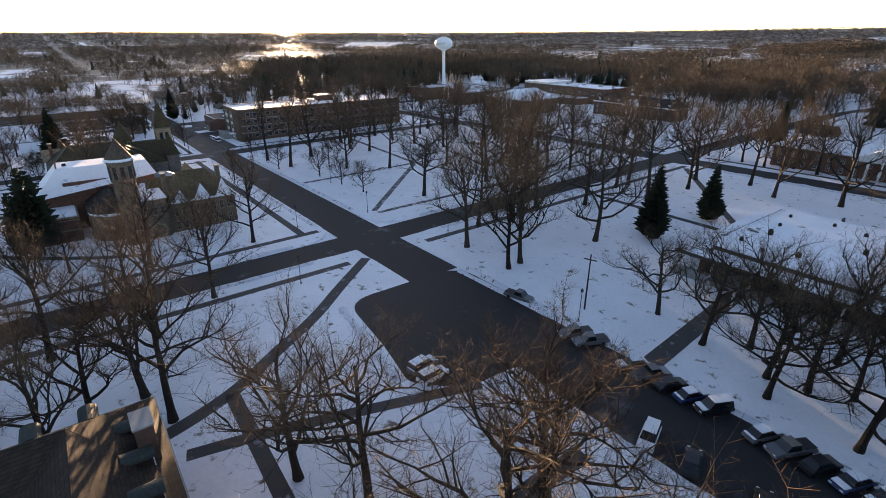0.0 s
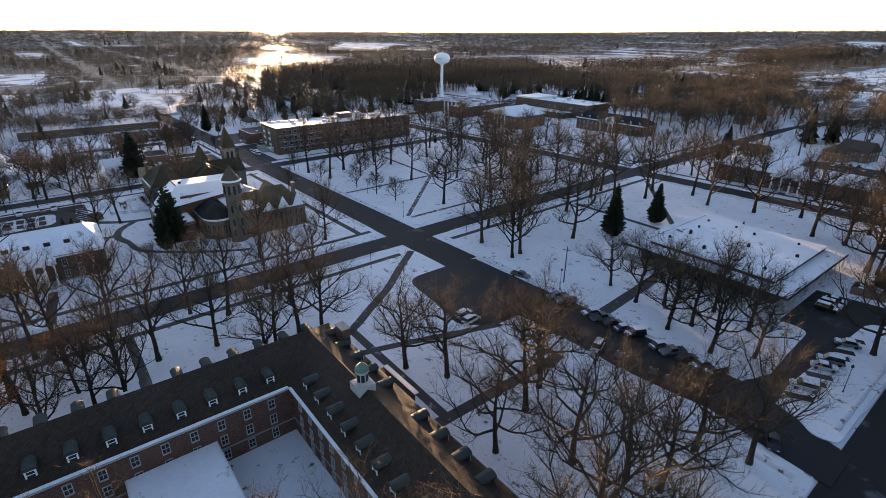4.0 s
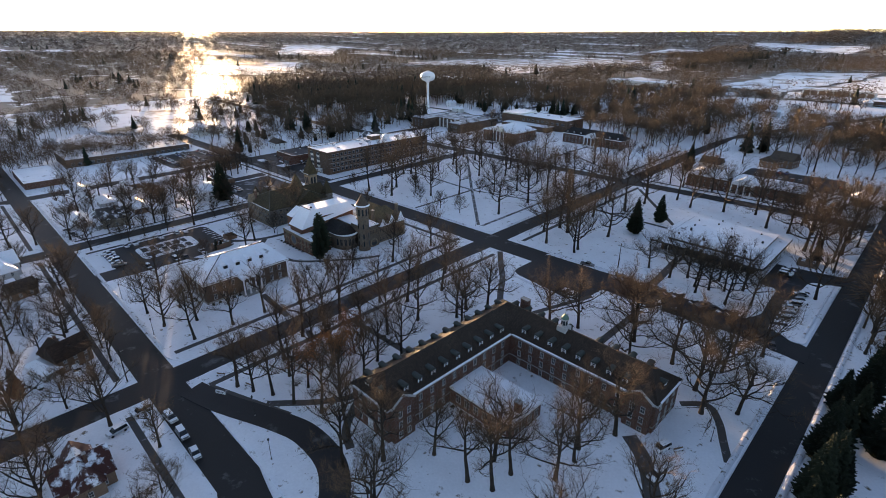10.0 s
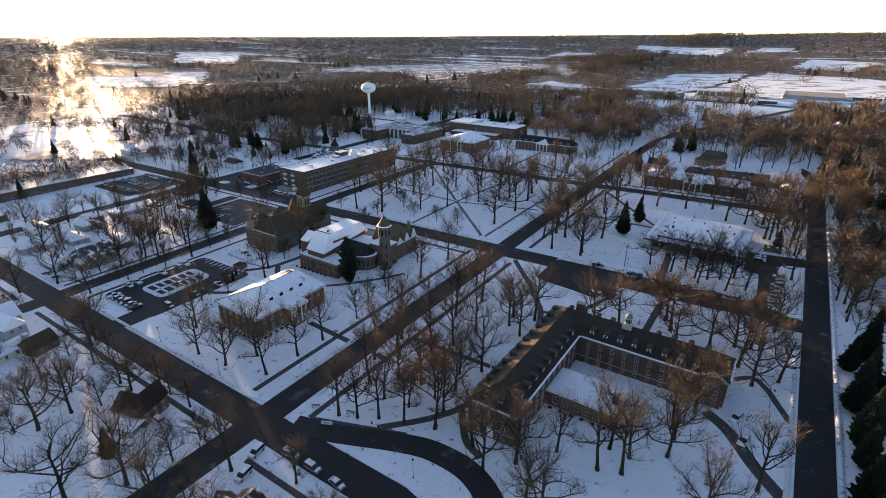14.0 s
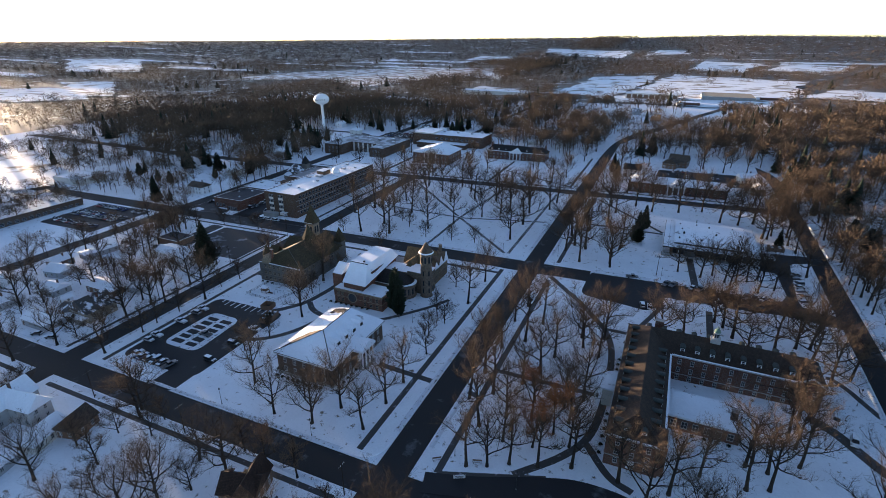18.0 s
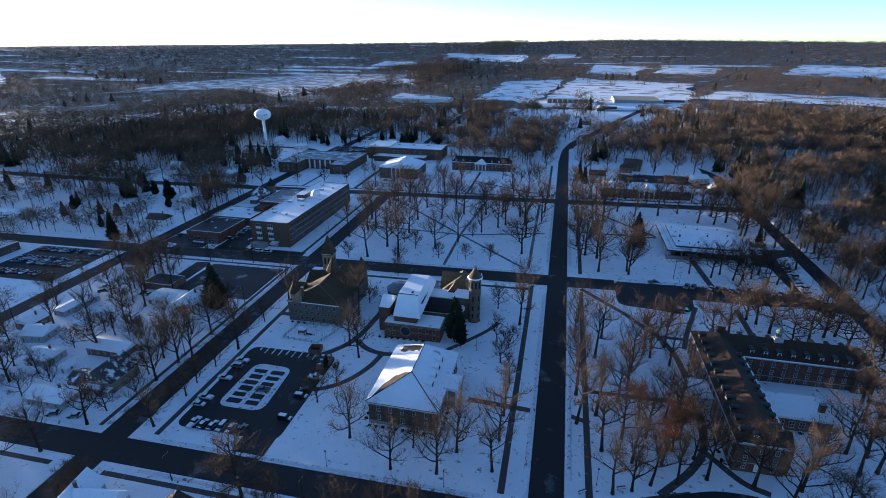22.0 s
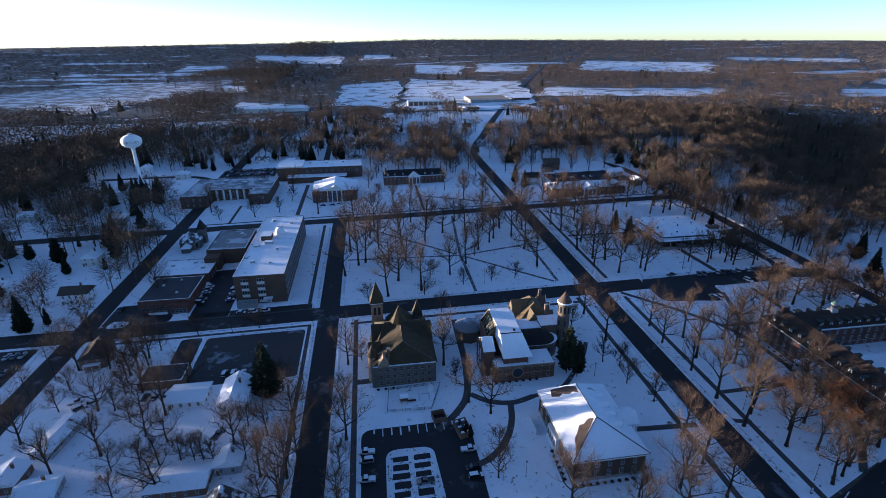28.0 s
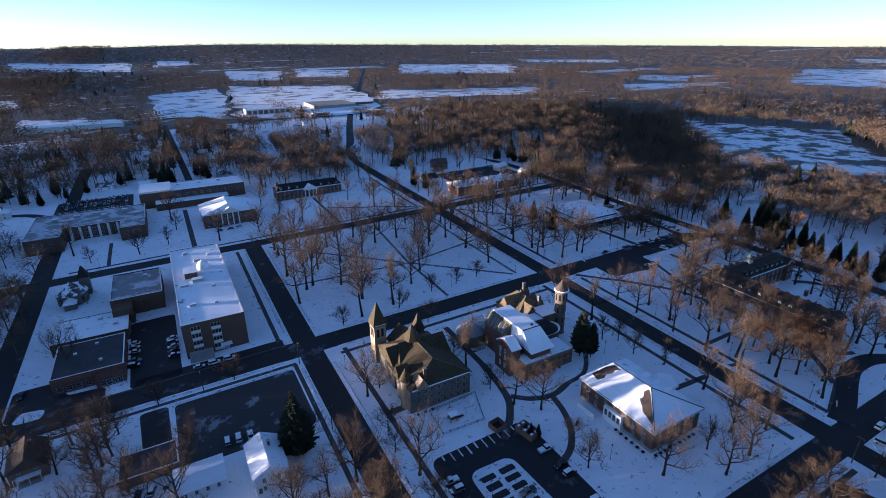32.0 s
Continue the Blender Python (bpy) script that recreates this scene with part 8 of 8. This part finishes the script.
# along the streets and in the yards
for x, y, a in ((22.5, -153.2, 98), (26, -159.5, 100), (29.5, -166, 100), (-138, -136.5, 20), (-146, -137, 25), (-150, -82, 60), (-156, -48.5, 90), (-152.6, -48.5, 90), (-149, -49, 90), (-178, -58, 80), (-181.5, -58, 82), (-174, -58, 80),
                (-200, -58, 30), (-206, -56, 20), (-203, -60, 40), (120, -76, 75), (122.5, -84, 80), (30.4, -149, 4), (38.2, -149, 2), (46.4, -149.2, -3), (-10, -160.5, 0), (110, 136.8, 0), (-120, 158, 0), (-126, 158, 0), (-133, 158, 0)):
    park(x, y, a)


# ---- lamps, poles and small things ----
def street_lamp():
    t = new("street_lamp")
    tagged(t, "dark metal lamp post with a small head in snow", "street lamp", "lamp posts of the campus")
    part("post", lathe([(0.12, -0.4), (0.12, 0.5), (0.07, 0.55), (0.05, 5.4)], 8), BLACK, t)
    part("base", lathe([(0.2, -0.4), (0.2, 0.15), (0.14, 0.3)], 8), CONCRETE, t)
    part("lamp_head", lathe([(0.08, 5.4), (0.22, 5.5), (0.26, 5.8), (0.1, 6.05), (0.03, 6.2)], 10), BLACK, t)
    return t


def utility_pole():
    t = new("utility_pole")
    tagged(t, "weathered wooden utility pole with a cross arm", "utility pole", "utility poles")
    part("pole", lathe([(0.16, -0.5), (0.15, 3), (0.1, 10.4)], 8), BARK, t)
    part("cross_arm", box(-1.1, 1.1, -0.07, 0.07, 9.3, 9.45), BARK, t)
    for x in (-0.95, -0.4, 0.4, 0.95):
        part("insulator", lathe([(0.04, 9.45), (0.06, 9.5), (0.06, 9.6), (0.02, 9.66)], 6, None, x, 0), WHITE, t)
    return t


def place(proto, spots):
    for i, (x, y, a) in enumerate(spots):
        m = pose(x, y, gz(x, y) + LAWN_Z, 0, 0, a)
        if i == 0:
            proto.matrix_basis = m
        else:
            copy_thing(proto, m)


place(street_lamp(), [(-55, -115, 0), (-95, -110, 0), (-48, -139, 0), (-14, -139, 0), (-4.5, -18, 0), (-4, 2, 0), (-44, 44, 0), (-100, 3, 0), (-40, 8, 0), (27, -30, 0), (26, -64, 0), (26, -100, 0), (26, -130, 0), (92, -36, 0), (127, -66, 0),
                      (22, 10, 0), (22, 48, 0), (129, 8, 0), (128, 34, 0), (70, 0.5, 0), (-16, -74, 0), (-63, -70, 0), (-110, -30, 0), (-110, 40, 0), (-130, 40, 0), (-130, 90, 0), (-200, 130, 0), (-80, 130, 0), (60, -138, 0), (44, -134, 0)])
place(utility_pole(), [(68, 4.5, 20), (-124.8, -18, 0), (-124.8, -60, 0), (-124.8, -100, 0), (-160, -17.5, 90), (-196, -17.5, 90), (-221, -40, 0), (-221, -90, 0), (-236, 40, 0), (-236, 80, 0), (-48, -152.5, 90), (-88, -152.5, 90), (6, -152, 90)])


def playground():
    x, y = -84, -75
    t = thing("playground_fence", x, y, "low dark metal fence round the snowy play yard", "fence", dz=LAWN_Z)
    pts = [(-9.2, 6.2), (10, 7), (5.2, -6.4), (-10.2, -5.8)]
    for i, (a, b) in enumerate(zip(pts, pts[1:] + pts[:1])):
        n = 6
        for k in range(n):
            px, py = a[0] + (b[0] - a[0]) * k / n, a[1] + (b[1] - a[1]) * k / n
            part("post", box(px - 0.05, px + 0.05, py - 0.05, py + 0.05, -0.3, 1.2), BLACK, t)
        ln, an = math.dist(a, b), math.degrees(math.atan2(b[1] - a[1], b[0] - a[0]))
        for z in (0.2, 0.6, 1.0):
            part("rail", box(0, ln, -0.03, 0.03, z, z + 0.07), BLACK, t, "", (a[0], a[1], 0), an)
    t = thing("play_set", x - 4, y - 1, "dark wooden climbing set half covered with snow", "play set", dz=LAWN_Z)
    for px in (-1.2, 1.2):
        for py in (-1, 1):
            part("post", box(px - 0.1, px + 0.1, py - 0.1, py + 0.1, -0.3, 2.6), BROWN, t)
    part("deck", box(-1.4, 1.4, -1.2, 1.2, 1.2, 1.35), BROWN, t)
    part("canopy", ridge_roof(-1.5, 1.5, -1.3, 1.3, 2.6, 3.5, "x", thick=0.1), SNOW_ROOF, t)
    part("slide", prism([(1.4, -0.4), (4.2, -0.4), (4.2, 0.4), (1.4, 0.4)], 0.3, 0.45), MAROON, t)
    t = thing("swing", x + 3.2, y - 0.5, "metal swing frame standing in snow", "swing", dz=LAWN_Z)
    for px in (-1.8, 1.8):
        for s in (-1, 1):
            part("leg", prism([(px - 0.05, s * 0.9), (px + 0.05, s * 0.9), (px + 0.05, s * 0.9 + 0.1), (px - 0.05, s * 0.9 + 0.1)], -0.2, 2.1), STEEL, t)
    part("top_bar", box(-1.9, 1.9, -0.06, 0.06, 2.1, 2.22), STEEL, t)
    t = thing("playhouse", x + 6, y + 3.5, "small white playhouse with snow on its roof", "playhouse", dz=LAWN_Z)
    part("wall", box(-0.9, 0.9, -0.9, 0.9, -0.3, 1.5), WHITE, t)
    part("roof", ridge_roof(-1.1, 1.1, -1.1, 1.1, 1.5, 2.2, "y", thick=0.1), SNOW_ROOF, t)


playground()


def enclosure(x, y, w, d, h, label, turn=0.0, lids=0):
    t = thing("bin_enclosure", x, y, label, "bin enclosure", dz=LAWN_Z, turn=turn)
    for i, a in enumerate(((-w / 2, w / 2, -d / 2, -d / 2 + 0.15), (-w / 2, w / 2, d / 2 - 0.15, d / 2), (-w / 2, -w / 2 + 0.15, -d / 2 + 0.15, d / 2 - 0.15), (w / 2 - 0.15, w / 2, -d / 2 + 0.15, d / 2 - 0.15))):
        part("panel", box(*a, -0.3, h), BROWN, t)
    part("floor", box(-w / 2 + 0.2, w / 2 - 0.2, -d / 2 + 0.2, d / 2 - 0.2, -0.1, 0.1), BLACK, t)
    for i in range(lids):
        px, py = -w / 4 + (i % 2) * w / 2, -d / 2 + 0.9 + (i // 2) * (d - 1.6) / max(1, lids // 2 - 1)
        part("bin", box(px - 0.6, px + 0.6, py - 0.45, py + 0.45, 0.1, h - 0.3, 0.05), STEEL, t, "metal bin with snow on its lid")
        part("bin_snow", box(px - 0.55, px + 0.55, py - 0.4, py + 0.4, h - 0.3, h - 0.15, 0.05), SNOW_ROOF, t)


enclosure(-77, -86.5, 4.4, 4.2, 2.0, "brown wooden bin enclosure beside the car park", 8)
enclosure(-70, -93.5, 4.4, 7.0, 2.2, "brown enclosure with snow-lidded machines inside", 12, 6)
enclosure(120.5, 56.5, 7, 4, 2.0, "dark bin enclosure beside the low hall", 4, 4)


def bench(x, y, turn):
    t = thing("bench", x, y, "dark slatted bench with snow on its seat", "bench", "benches beside the walks", dz=LAWN_Z, turn=turn)
    part("seat", box(-1.2, 1.2, -0.25, 0.25, 0.42, 0.48, 0.01), BROWN, t)
    part("backrest", box(-1.2, 1.2, 0.24, 0.3, 0.5, 0.95, 0.01), BROWN, t)
    part("seat_snow", box(-1.15, 1.15, -0.22, 0.2, 0.48, 0.58, 0.04), SNOW_ROOF, t)
    for px in (-1.0, 1.0):
        part("leg", box(px - 0.05, px + 0.05, -0.22, 0.26, -0.1, 0.42), BLACK, t)


for b in ((22.3, -133.3, 35), (32.3, -130, 20), (123, -74, 60), (86, -40, 90), (92, -46, 90), (-44, 30, 90)):
    bench(*b)


def sign_board():
    t = thing("sign", 30, -136.5, "low white campus sign in snow beside the drive", "sign", dz=LAWN_Z, turn=28)
    part("board", box(-1.5, 1.5, -0.12, 0.12, 0.3, 1.3, 0.02), WHITE, t)
    for px in (-1.3, 1.3):
        part("post", box(px - 0.1, px + 0.1, -0.1, 0.1, -0.3, 1.5), BRICK, t)
    part("line", box(-1.1, 1.1, -0.135, -0.12, 0.85, 1.0), BLACK, t)
    part("line", box(-0.8, 0.8, -0.135, -0.12, 0.55, 0.65), BLACK, t)


sign_board()


# ---- shrubs along the hall ----
def shrub_proto():
    r = random.Random(77)
    v, f = [], []
    for _ in range(260):
        a, e, q = r.uniform(0, 6.283), r.uniform(0.1, 1.5), r.uniform(0.5, 1.0)
        p = Vector((math.cos(a) * math.cos(e), math.sin(a) * math.cos(e), math.sin(e))) * 0.62 * q
        u, w = Vector((r.uniform(-1, 1), r.uniform(-1, 1), r.uniform(-1, 1))) * 0.13, Vector((r.uniform(-1, 1), r.uniform(-1, 1), r.uniform(-1, 1))) * 0.13
        c = len(v)
        v.extend([tuple(p - u), tuple(p + w), tuple(p + u), tuple(p - w)])
        f.append((c, c + 1, c + 2, c + 3))
    t = new("shrub")
    tagged(t, "small clipped dark shrub at the foot of a wall", "shrub", "shrubs along the walls")
    part("foliage", poly_mesh("foliage", v, f, NEEDLE), None, t)
    part("stem", box(-0.05, 0.05, -0.05, 0.05, -0.3, 0.4), BARK, t)
    return t


spots = [(-44.2, -118 + 2.2 * i, 40 * i) for i in range(6)] + [(-42 + 2.2 * i, -121, 50 * i) for i in range(9)] + [(-56 + 2.6 * i, -72, 30 * i) for i in range(8)] + [(-97 + 2.8 * i, -68, 30 * i) for i in range(3)] + [(-19.3, -118 + 2.4 * i, 30 * i) for i in range(5)]
spots += [(60.6, -114 + 3.2 * i, 20 * i) for i in range(6)] + [(77 + 3 * i, -98.2, 20 * i) for i in range(6)] + [(60.6, -84 + 3.0 * i, 20 * i) for i in range(6)]
place(shrub_proto(), spots)
